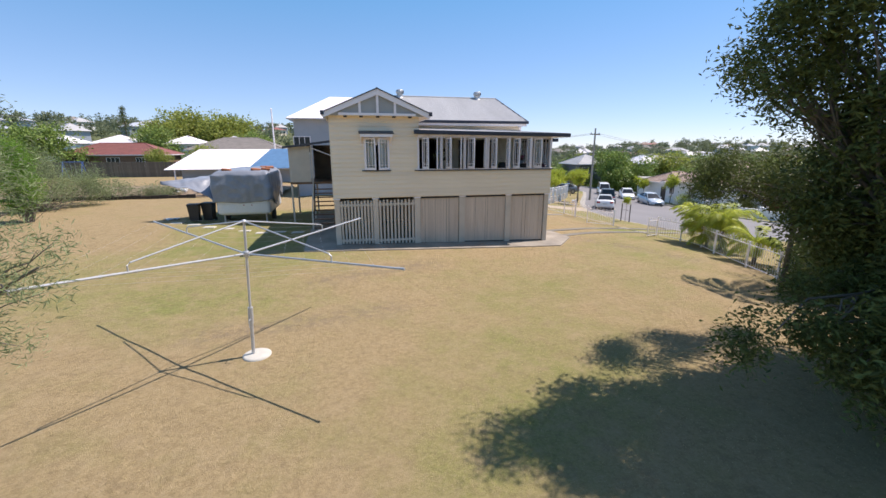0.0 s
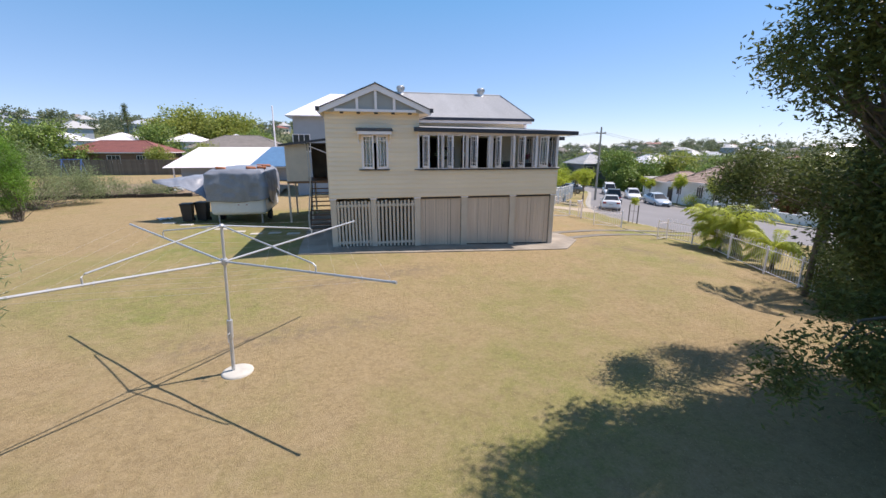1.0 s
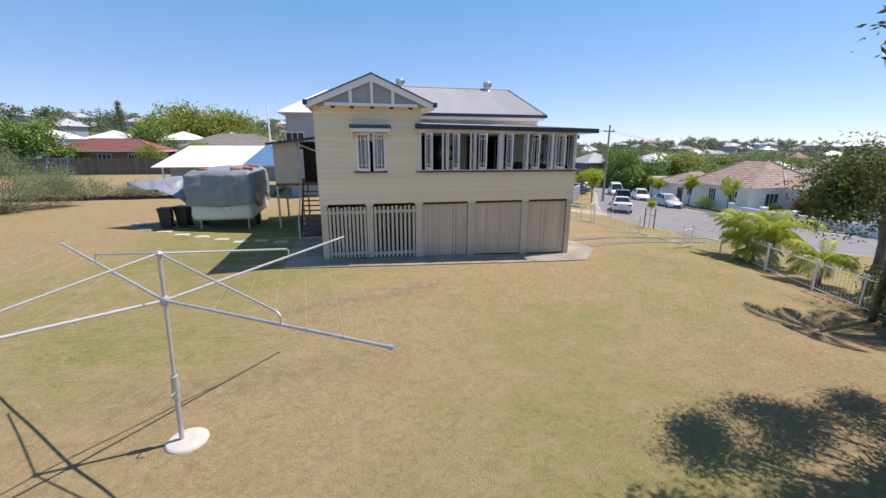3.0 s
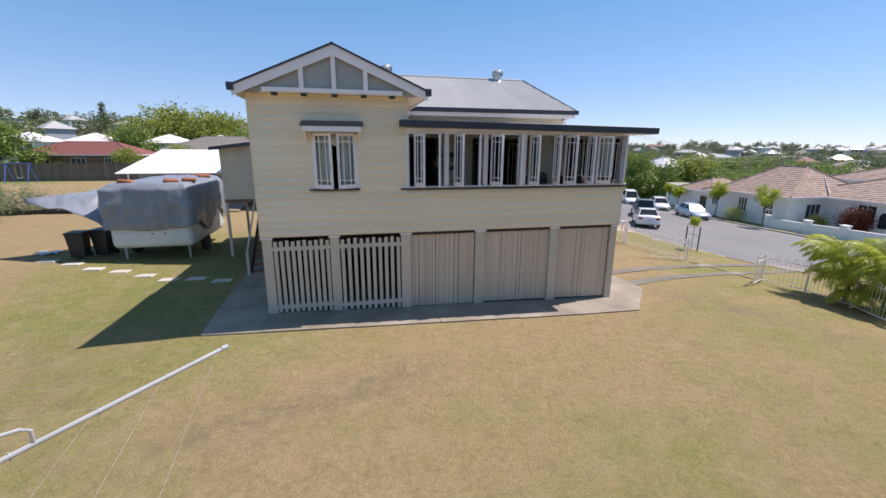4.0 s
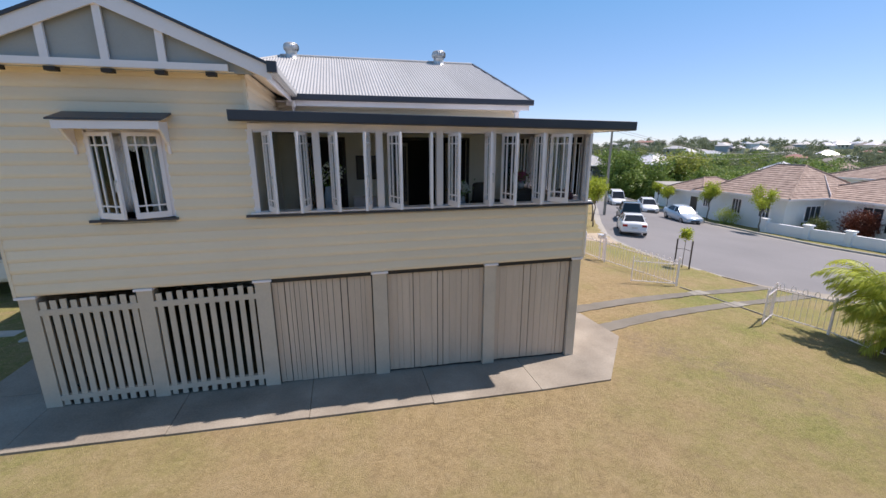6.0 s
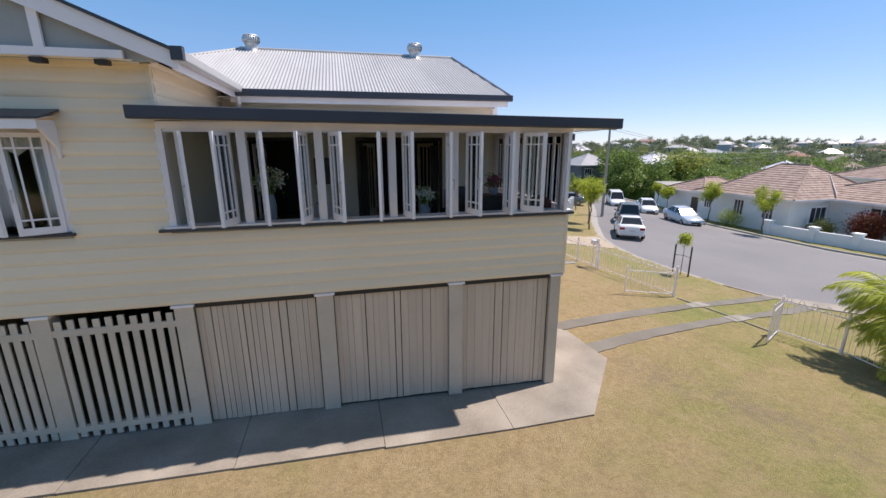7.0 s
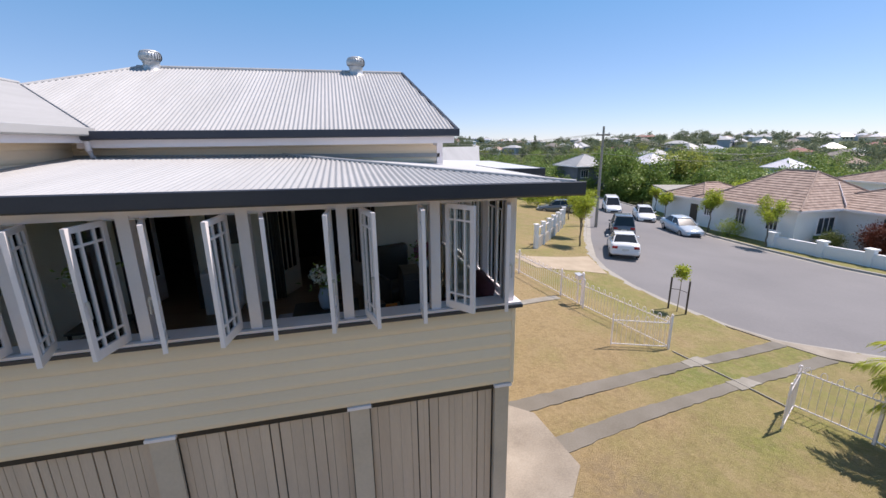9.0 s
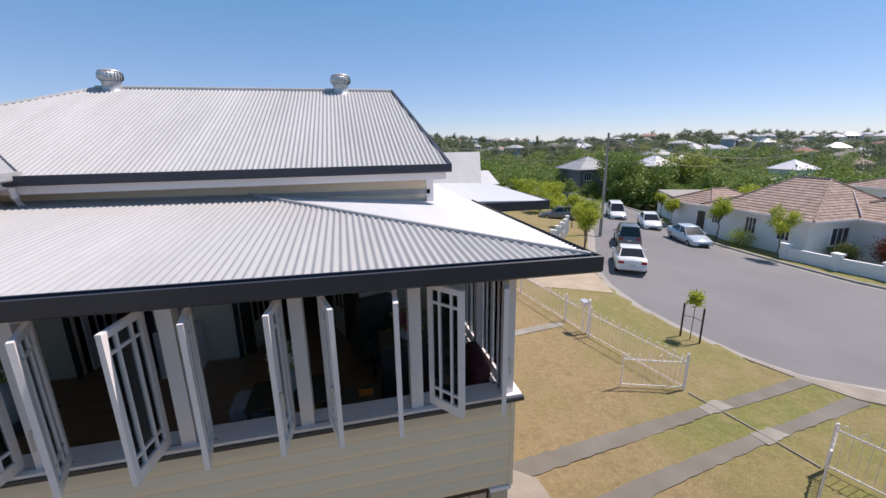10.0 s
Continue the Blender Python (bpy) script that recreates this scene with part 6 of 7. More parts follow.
# neighbour's low front wall along the near side of the street
nw = thing("neighbour_front_wall", "grey rendered front wall with white posts along the street", "wall")
npts = [(18.6, 16.6), (19.7, 17.9), (20.8, 19.2), (21.9, 20.6), (23.0, 22.0), (24.1, 23.4), (25.2, 25.0)]
for (xa, ya), (xb, yb) in zip(npts, npts[1:]):
    z = gz(xa, ya)
    part("wall_panel", poly(bmesh.new(), [(xa - 0.08, ya, z - 0.4), (xb - 0.08, yb, z - 0.4), (xb + 0.08, yb, z - 0.4), (xa + 0.08, ya, z - 0.4)], (0, 0, 0.95)), "kerb", nw)
for (xa, ya), (xb, yb) in zip(npts, npts[1:]):
    part("top_rail", tube(bmesh.new(), [(xa, ya, gz(xa, ya) + 1.2), (xb, yb, gz(xb, yb) + 1.2)], 0.035, 6), "white", nw)
for x, y in npts:
    z = gz(x, y)
    p = part("pier", bx((x - 0.11, y - 0.11, z - 0.3), (x + 0.11, y + 0.11, z + 1.4)), "render_white", nw)
    part("capping", bx((x - 0.14, y - 0.14, z + 1.4), (x + 0.14, y + 0.14, z + 1.46)), "render_white", p)


def staked_sapling(x, y):
    z = gz(x, y)
    rng = np.random.default_rng(61)
    root = thing("staked_sapling", "young sapling tied between two dark timber stakes on the verge", "sapling")
    for dx, dy in ((-0.1, 0.32), (0.12, -0.28)):
        part("stake", tube(bmesh.new(), [(x + dx, y + dy, z - 0.2), (x + dx, y + dy, z + 1.25)], 0.032, 6), "dark_wood", root)
    part("trunk", tube(bmesh.new(), [(x, y, z), (x + 0.02, y, z + 1.4)], 0.018, 6, 0.01), "bark", root)
    part("tie", tube(bmesh.new(), [(x - 0.1, y + 0.32, z + 0.8), (x, y, z + 0.85), (x + 0.12, y - 0.28, z + 0.8)], 0.01, 4), "rubber", root)
    v, f = leaf_cloud(blob_points(rng, (x, y, z + 1.5), (0.2, 0.2, 0.26), 26, 0.5), 26, 0.06, 0.09, rng, 0.2, 0.5)
    mesh_part("crown", from_arrays("crown", v, f), "leaf_street", root)


staked_sapling(19.5, 6.9)


def power_pole(x, y, h, label="tall grey timber power pole with crossarm and wires"):
    z = gz(x, y)
    root = thing("power_pole", label, "power pole")
    part("shaft", tube(bmesh.new(), [(x, y, z - 0.3), (x, y, z + h)], 0.13, 10, 0.085), "kerb", root)
    part("crossarm", bx((x - 0.6, y - 0.05, z + h - 0.7), (x + 0.6, y + 0.05, z + h - 0.6)), "paling", root)
    for dx in (-0.5, 0.5):
        part("insulator", lathe(bmesh.new(), [(0.04, 0), (0.05, 0.05), (0.03, 0.12)], (x + dx, y, z + h - 0.58), 8), "wall_grey", root)


power_pole(28.0, 24.6, 7.9)
wires = thing("power_line", "thin overhead power wires slung from the timber pole", "power line")
for dx, za in ((-0.5, 5.9), (0.5, 5.9), (0.0, 4.4)):
    for bx_, by, bz in ((75.0, 44.0, 3.6), (16.0, 60.0, 6.5)):
        pts = [Vector((28.0 + dx, 24.6, za)).lerp(Vector((bx_ + dx, by, bz)), k / 10) - Vector((0, 0, 1.1 * math.sin(math.pi * k / 10))) for k in range(11)]
        part("wire", tube(bmesh.new(), pts, 0.014, 4), "kerb", wires)
sp = thing("steel_pole", "pale slender steel pole behind the neighbouring shed", "pole")
part("shaft", tube(bmesh.new(), [(-9.2, 46, 0), (-9.2, 46, 9.6)], 0.12, 10, 0.09), "white", sp)
part("cap", lathe(bmesh.new(), [(0.1, 0), (0.1, 0.05), (0.02, 0.12)], (-9.2, 46, 9.6), 10), "white", sp)


def car(at, heading, paint, label, kind="sedan", name="car"):
    """A parked car: shaped body shell, dark glasshouse, wheels, lamps, bumpers and plates."""
    L, W = (4.6, 1.78) if kind == "sedan" else (4.55, 1.85)
    H = 1.43 if kind == "sedan" else 1.72
    x, y = at
    root = thing(name, label, "car", "parked cars")
    # stations along the length: (x, half width, sill z, belt z)
    st = [(-L / 2, 0.74, 0.42, 0.80), (-L / 2 + 0.08, 0.82, 0.30, 0.95), (-L / 2 + 0.5, 0.88, 0.24, 1.0 if kind == "sedan" else 1.04), (-0.9, 0.89, 0.2, 0.95), (0.6, 0.89, 0.2, 0.93), (1.3, 0.88, 0.22, 0.88), (L / 2 - 0.35, 0.84, 0.25, 0.76), (L / 2 - 0.06, 0.74, 0.32, 0.66), (L / 2, 0.62, 0.40, 0.58)]
    bm = bmesh.new()
    rings = []
    for sx, w, lo, hi in st:
        prof = [(-w * 0.9, lo), (-w, lo + 0.12), (-w * 1.0, (lo + hi) / 2 + 0.08), (-w * 0.95, hi - 0.06), (-w * 0.84, hi), (0, hi + 0.03), (w * 0.84, hi), (w * 0.95, hi - 0.06), (w, (lo + hi) / 2 + 0.08), (w, lo + 0.12), (w * 0.9, lo)]
        rings.append([bm.verts.new((sx, py, pz)) for py, pz in prof])
    for a, b in zip(rings, rings[1:]):
        for k in range(len(a)):
            bm.faces.new((a[k], a[(k + 1) % len(a)], b[(k + 1) % len(a)], b[k]))
    bm.faces.new(rings[0])
    bm.faces.new(rings[-1][::-1])
    part("body", bm, paint, root, "", True)
    # glasshouse: (x, half width, z) of foot and roof
    if kind == "sedan":
        foot, roof = [(-1.75, 0.72), (1.0, 0.76)], [(-1.05, 0.56), (0.25, 0.58)]
    else:
        foot, roof = [(-2.2, 0.76), (0.95, 0.78)], [(-1.95, 0.60), (0.2, 0.62)]
    fz = 0.93
    bm = bmesh.new()
    lo = [(foot[0][0], -foot[0][1]), (foot[1][0], -foot[1][1]), (foot[1][0], foot[1][1]), (foot[0][0], foot[0][1])]
    hi = [(roof[0][0], -roof[0][1]), (roof[1][0], -roof[1][1]), (roof[1][0], roof[1][1]), (roof[0][0], roof[0][1])]
    a = [bm.verts.new((*p, fz)) for p in lo]
    b = [bm.verts.new((*p, H - 0.05)) for p in hi]
    for k in range(4):
        bm.faces.new((a[k], a[(k + 1) % 4], b[(k + 1) % 4], b[k]))
    bm.faces.new(b)
    part("glasshouse", bm, "car_glass", root, "dark tinted car windows")
    bm = bmesh.new()
    soft_box(bm, (roof[0][0] - 0.04, -roof[0][1] - 0.03, H - 0.06), (roof[1][0] + 0.04, roof[1][1] + 0.03, H), 0.025, None, 2)
    part("roof_panel", bm, paint, root, "", True)
    for sg in (-1, 1):
        for (px, pw), (qx, qw) in zip(foot, roof):
            part("pillar", tube(bmesh.new(), [(px, sg * (pw + 0.01), fz), (qx, sg * (qw + 0.01), H - 0.04)], 0.035, 5), paint, root)
        part("pillar", tube(bmesh.new(), [(-0.25, sg * (foot[0][1] + 0.03), fz), (-0.3, sg * (roof[0][1] + 0.02), H - 0.04)], 0.035, 5), paint, root)
    for wx in (-L / 2 + 0.85, L / 2 - 0.85):
        for sg in (-1, 1):
            bm = lathe(bmesh.new(), [(0.2, -0.1), (0.30, -0.1), (0.315, -0.06), (0.315, 0.06), (0.30, 0.1), (0.2, 0.1)], (0, 0, 0), 18)
            m = pose(wx, sg * (W / 2 - 0.1), 0.315, 90)
            bmesh.ops.transform(bm, matrix=m, verts=bm.verts[:])
            wheel = part("wheel", bm, "rubber", root)
            bm = lathe(bmesh.new(), [(0.19, -0.112), (0.2, 0.0), (0.19, 0.112)], (0, 0, 0), 14)
            bmesh.ops.transform(bm, matrix=m, verts=bm.verts[:])
            part("rim", bm, "rim", wheel)
    for sg in (-1, 1):
        part("tail_lamp", soft_box(bmesh.new(), (-L / 2 - 0.015, sg * 0.62 - 0.16, 0.70), (-L / 2 + 0.12, sg * 0.62 + 0.16, 0.86), 0.02), "red_lens", root)
        part("headlamp", soft_box(bmesh.new(), (L / 2 - 0.3, sg * 0.60 - 0.16, 0.58), (L / 2 - 0.03, sg * 0.60 + 0.14, 0.70), 0.03), "clear_lens", root)
        part("mirror", soft_box(bmesh.new(), (0.62, sg * 0.95 - 0.09, 0.93), (0.76, sg * 0.95 + 0.09, 1.05), 0.03), paint, root)
    part("rear_bumper", soft_box(bmesh.new(), (-L / 2 - 0.05, -0.8, 0.36), (-L / 2 + 0.1, 0.8, 0.56), 0.04), paint, root)
    part("front_grille", bx((L / 2 - 0.08, -0.4, 0.36), (L / 2 + 0.005, 0.4, 0.52)), "black", root)
    part("number_plate", bx((-L / 2 - 0.07, -0.19, 0.60), (-L / 2 - 0.0, 0.19, 0.71)), "plate", root)
    m = pose(x, y, float(road_z(x, y)) + 0.03, 0, 0, heading) @ Matrix.Rotation(radians(2.5), 4, "Y") @ Matrix.Scale(0.91, 4)
    root.matrix_world = m
    return root


car((24.1, 16.1), 57, "car_white", "white sedan parked at the near kerb", "sedan")
car((28.4, 21.9), 57, "car_dark", "dark grey wagon parked ahead of the white sedan", "wagon")
car((34.3, 22.3), -106, "car_blue", "silver-blue sedan parked at the far kerb", "sedan")
car((36.1, 28.8), 240, "car_white", "white sedan parked further along the far kerb", "sedan")
car((36.4, 34.2), 242, "car_white", "white wagon parked further along the street", "wagon")
car((29.0, 32.6), 150, "car_dark", "dark car parked in a neighbouring driveway", "sedan")
car((38.2, 46.5), 92, "car_dark", "dark car parked far along the street", "sedan")


# ---- neighbours on the left, and the suburb beyond ----
shed = thing("neighbour_shed", "low outbuilding with a bright white metal roof beyond the lawn", "shed")
SZ = gz(-12, 36)
part("wall", bx((-17.6, 34.6, SZ - 0.5), (-3.0, 41.0, 1.9)), "wall_grey", shed)
part("roof", poly(bmesh.new(), [(-18.9, 33.3, 1.95), (-2.5, 33.3, 1.95), (-2.5, 38.0, 4.1), (-16.5, 38.0, 4.1)], (0, 0, 0.06)), "white", shed, "bright white metal roof")
part("roof", poly(bmesh.new(), [(-16.5, 38.0, 4.1), (-2.5, 38.0, 4.1), (-2.5, 42.0, 2.1), (-18.9, 42.0, 2.1)], (0, 0, 0.06)), "white", shed)
part("roof_tarp", poly(bmesh.new(), [(-10.3, 33.28, 2.05), (-2.6, 33.28, 2.05), (-2.6, 38.0, 4.2), (-8.4, 38.0, 4.2)], (0, 0, 0.03)), "blue_tarp", shed, "blue tarpaulin laid over the roof end")
for x in (-18.0, -13.5, -9.6):
    part("post", bx((x, 33.5, SZ - 0.2), (x + 0.12, 33.62, 1.95)), "white", shed)
back = thing("neighbour_house", "tall pale grey house with a bright white metal roof", "house", "neighbouring houses")
part("wall", bx((-3.6, 20.2, -0.5), (6, 29, 6.75)), "wall_grey", back)
part("roof", poly(bmesh.new(), [(-4.1, 19.6, 6.7), (6.5, 19.6, 6.7), (5.0, 24.5, 8.95), (-0.6, 24.5, 8.95)], (0, 0, 0.08)), "white", back, "bright white metal roof")
part("roof", poly(bmesh.new(), [(-4.1, 19.6, 6.7), (-0.6, 24.5, 8.95), (-4.1, 29.4, 6.7)], (0, 0, 0.08)), "white", back)
for x in (-3.0, 0.0, 3.0):
    window_in(back, (x, 20.2, 4.6), 1.3, 1.3, "-y")


def paling_fence(p, q, h, step=0.15):
    root = thing("paling_fence", "weathered grey-brown timber paling fence", "fence")
    p, q = Vector(p), Vector(q)
    d = q - p
    n = int(d.length / step)
    rng = random.Random(3)
    ang = math.degrees(math.atan2(d.y, d.x))
    for i in range(min(n, 260)):
        c = p + d * (i / n)
        ob = part("paling", bx((0, -0.01, -0.1), (step * 0.95, 0.012, h + rng.uniform(-0.03, 0.03))), "paling", root)
        ob.matrix_world = pose(c.x, c.y, gz(c.x, c.y), 0, rng.uniform(-0.6, 0.6), ang)
    return root


paling_fence((-42, 46), (-14, 45), 2.0, 0.16)
cottage("brick_house", -44.4, -29.6, 62, 70, 3.4, 1.9, "brick", "red_roof", "low brown brick house with a maroon tiled roof", z=-0.2, windows=((-41.5, 62, 2.3, 1.8, 1.2, "-y"), (-37, 62, 2.3, 1.8, 1.2, "-y"), (-33, 62, 2.3, 1.2, 1.2, "-y")))
for hx, hy in ((-45, 80), (-33, 82), (-58, 84), (-24, 84)):
    cottage("white_roof_house", hx - 3.5, hx + 3.5, hy, hy + 7, 3.0, 1.7, "render_white", "white", "house with a bright white metal roof among trees", z=gz(hx, hy) + 1.6, windows=((hx - 1.5, hy, 1.9, 1.3, 1.2, "-y"), (hx + 1.5, hy, 1.9, 1.3, 1.2, "-y")))
cottage("grey_roof_house", -27, -11, 66, 76, 3.6, 2.2, "wall_grey", "taupe_roof", "house with a low grey-brown hip roof", z=0.4, windows=((-22, 66, 2.2, 1.5, 1.2, "-y"), (-16, 66, 2.2, 1.5, 1.2, "-y")))

sw = thing("swing_set", "blue steel swing frame standing before the paling fence", "swing set")
for x in (-33.9, -31.8):
    for dy in (-0.7, 0.7):
        part("leg", tube(bmesh.new(), [(x, 43.6 + dy, gz(x, 43.6)), (x, 43.6, gz(x, 43.6) + 2.1)], 0.05, 6), "blue_paint", sw)
part("top_bar", tube(bmesh.new(), [(-34.1, 43.6, gz(-33, 43.6) + 2.1), (-31.6, 43.6, gz(-33, 43.6) + 2.1)], 0.05, 6), "blue_paint", sw)
part("swing_seat", bx((-33.1, 43.4, gz(-33, 43.6) + 0.5), (-32.6, 43.75, gz(-33, 43.6) + 0.54)), "van_white", sw)
for x in (-33.1, -32.6):
    part("swing_chain", tube(bmesh.new(), [(x, 43.6, gz(-33, 43.6) + 0.5), (x, 43.6, gz(-33, 43.6) + 2.1)], 0.015, 4), "galv", sw)

# rough bank and rubble behind the lawn
tagged(grid_surface("soil_bank", lambda u, v: (-27 + 22 * u, 17.9 + 0.4 * u + 12 * v, gz(-27 + 22 * u, 17.9 + 0.4 * u + 12 * v) + 0.06 + 0.35 * math.sin(math.pi * min(1, v * 1.4)) * (0.5 + 0.5 * noise.noise(Vector((u * 9, v * 5, 2))))), 60, 30, "dirt"), "rough bank of bare soil and dry weeds behind the lawn", "soil bank", kind="structure")
bm = bmesh.new()
for i in range(24):
    x = -26 + 0.62 * i
    y = 17.7 + 0.02 * (x + 27)
    box(bm, (x, y - 0.1, gz(x, y) - 0.1), (x + 0.6, y + 0.1, gz(x, y) + 0.22 + 0.03 * (i % 3)))
tagged(part("garden_edging", bm, "dark_wood"), "low dark timber edging at the back of the lawn", "edging")
rub = random.Random(9)
for i in range(26):
    x, y = rub.uniform(-13.5, -9), rub.uniform(18.5, 21.5)
    s = rub.uniform(0.12, 0.34)
    bm = soft_box(bmesh.new(), (-s, -s * 0.6, 0), (s, s * 0.6, s * 0.7), s * 0.15, pose(x, y, gz(x, y) + 0.25 + 0.2 * rub.random(), rub.uniform(-20, 20), rub.uniform(-20, 20), rub.uniform(0, 180)))
    tagged(part("rubble_block", bm, rub.choice(("paver", "brick", "concrete", "van_white"))), "broken masonry block in a rubble heap", "rubble", "rubble heap")


def far_tree_mesh(seed, clumps=60, per=9, size=0.075):
    """A unit crown of several lobes, to be scaled to the height of a tree."""
    rng = np.random.default_rng(seed)
    pts = []
    for k in range(7):
        a, r = rng.uniform(0, 6.28), rng.uniform(0.05, 0.3)
        c = (math.cos(a) * r, math.sin(a) * r, rng.uniform(0.35, 0.82))
        q = rng.uniform(0.16, 0.27)
        pts.append(blob_points(rng, c, (q, q, q * 0.8), clumps // 7, 0.75))
    return leaf_cloud(np.concatenate(pts), per, 0.045, size, rng, 0.1, 0.7)


def woodland(name, spots, seed, material, label, hmin=5, hmax=10, clumps=60, per=9, size=0.075):
    """Many crowns joined into one wood."""
    rng = np.random.default_rng(seed)
    bank = [far_tree_mesh(seed * 10 + k, clumps, per, size) for k in range(5)]
    verts, faces, base = [], [], 0
    trunks = bmesh.new()
    for x, y in spots:
        v, f = bank[rng.integers(5)]
        h = rng.uniform(hmin, hmax)
        a = rng.uniform(0, 6.28)
        w = h * rng.uniform(0.75, 1.25)
        c, s = math.cos(a), math.sin(a)
        z = gz(x, y) - 0.12 * h
        p = np.stack([x + (v[:, 0] * c - v[:, 1] * s) * w, y + (v[:, 0] * s + v[:, 1] * c) * w, z + v[:, 2] * h], 1)
        verts.append(p)
        faces.append(f + base)
        base += len(p)
        if len(spots) < 60:
            tube(trunks, [(x, y, z), (x, y, z + h * 0.5)], 0.02 * h, 5, 0.012 * h)
    ob = mesh_part(name, from_arrays(name, np.concatenate(verts), np.concatenate(faces)), material)
    tagged(ob, label, "trees", kind="stuff")
    if len(trunks.verts):
        t = part("tree_trunks", trunks, "bark", ob)
    else:
        trunks.free()


def ring_spots(rng, a0, a1, r0, r1, n, ox=8, oy=-5):
    a, r = rng.uniform(radians(a0), radians(a1), n), np.sqrt(rng.uniform(r0 ** 2, r1 ** 2, n))
    return [(ox + math.sin(t) * q, oy + math.cos(t) * q) for t, q in zip(a, r)]


rw = np.random.default_rng(81)
woodland("near_trees_left", [(rw.uniform(-50, -27), rw.uniform(98, 114)) for k in range(13)], 82, "leaf_yellow", "light green leafy trees behind the neighbouring roofs", 11, 15.5, 220, 18, 0.038)
woodland("near_trees_left", [(-46, 58), (-43, 60), (-49, 60), (-53, 57), (-57, 66), (-37, 80), (-40, 82), (-20, 92), (-24, 95)], 83, "leaf_mid", "green garden trees along the left boundary", 7.5, 10.5, 220, 18, 0.038)
woodland("near_trees_left", [(-29, 58), (-22, 58.5), (-52, 92), (-49, 90), (-33, 88)], 181, "leaf_yellow", "small leafy garden trees beside the houses", 3.2, 5.5, 220, 18, 0.038)
woodland("hill_trees_left", ring_spots(rw, -75, 10, 150, 420, 330), 84, "leaf_hill", "distant trees over the hillside suburb", 6, 11)
woodland("valley_trees", ring_spots(rw, 18, 62, 66, 130, 260), 85, "leaf_mid", "green trees filling the valley", 4, 7.5, 160, 14, 0.045)
woodland("valley_trees", ring_spots(rw, 8, 40, 110, 200, 190), 86, "leaf_far", "green trees filling the valley", 5, 9, 80, 10, 0.06)
woodland("valley_trees", ring_spots(rw, 38, 75, 100, 220, 230), 186, "leaf_far", "green trees between the valley roofs", 5, 9, 80, 10, 0.06)
woodland("valley_trees", ring_spots(rw, 8, 75, 150, 280, 130), 187, "leaf_hill", "olive trees between the valley roofs", 5, 10)
woodland("valley_trees", ring_spots(rw, 8, 75, 100, 260, 60), 188, "leaf_yellow", "paler green trees scattered over the valley", 5, 8, 80, 10, 0.06)
woodland("ridge_trees", ring_spots(rw, 5, 80, 380, 600, 70), 190, "leaf_hill", "taller trees standing along the far ridge", 6, 10)
woodland("hill_trees", ring_spots(rw, 5, 80, 240, 560, 520), 87, "leaf_hill", "distant trees over the far suburb", 6, 11)
woodland("bamboo_clump", [(69, 60), (71, 61), (70, 59)], 88, "leaf_yellow", "tall yellow-green clump of bamboo-like foliage", 11.5, 12.5, 200, 18, 0.04)
woodland("street_wood", [(49, 50), (51.5, 51), (53.5, 50), (50.5, 53), (55, 52.5)], 89, "leaf_mid", "dense dark green trees along the street", 8.2, 10, 220, 18, 0.04)
woodland("garden_trees", [(32.5, 41), (34, 43.5), (31, 45), (47, 33), (50, 31), (54, 34), (58, 37), (62, 34), (66, 40), (28.5, 36)], 189, "leaf_street", "bright green garden trees behind the street walls", 3.6, 5.0, 200, 18, 0.04)


# a tall dark pine behind the neighbouring roofs, in tiers
def pine(x, y, h, seed):
    rng = np.random.default_rng(seed)
    z = gz(x, y)
    root = thing("pine_tree", "tall dark tiered pine on the hillside", "tree")
    part("trunk", tube(bmesh.new(), [(x, y, z - 0.5), (x, y, z + h)], 0.25, 7, 0.06), "bark", root)
    pts = []
    for k in range(11):
        f = k / 10
        for m in range(7):
            a, r = rng.uniform(0, 6.28), h * 0.2 * (1.05 - f) * rng.uniform(0.3, 1.1)
            pts.append((x + math.cos(a) * r, y + math.sin(a) * r, z + h * (0.25 + 0.75 * f)))
    v, f = leaf_cloud(pts, 45, 0.28, 0.3, rng, 0.0, 0.3)
    mesh_part("crown", from_arrays("crown", v, f), "leaf_near", root)


pine(-51, 100, 12.5, 191)
pine(96, 175, 13, 192)


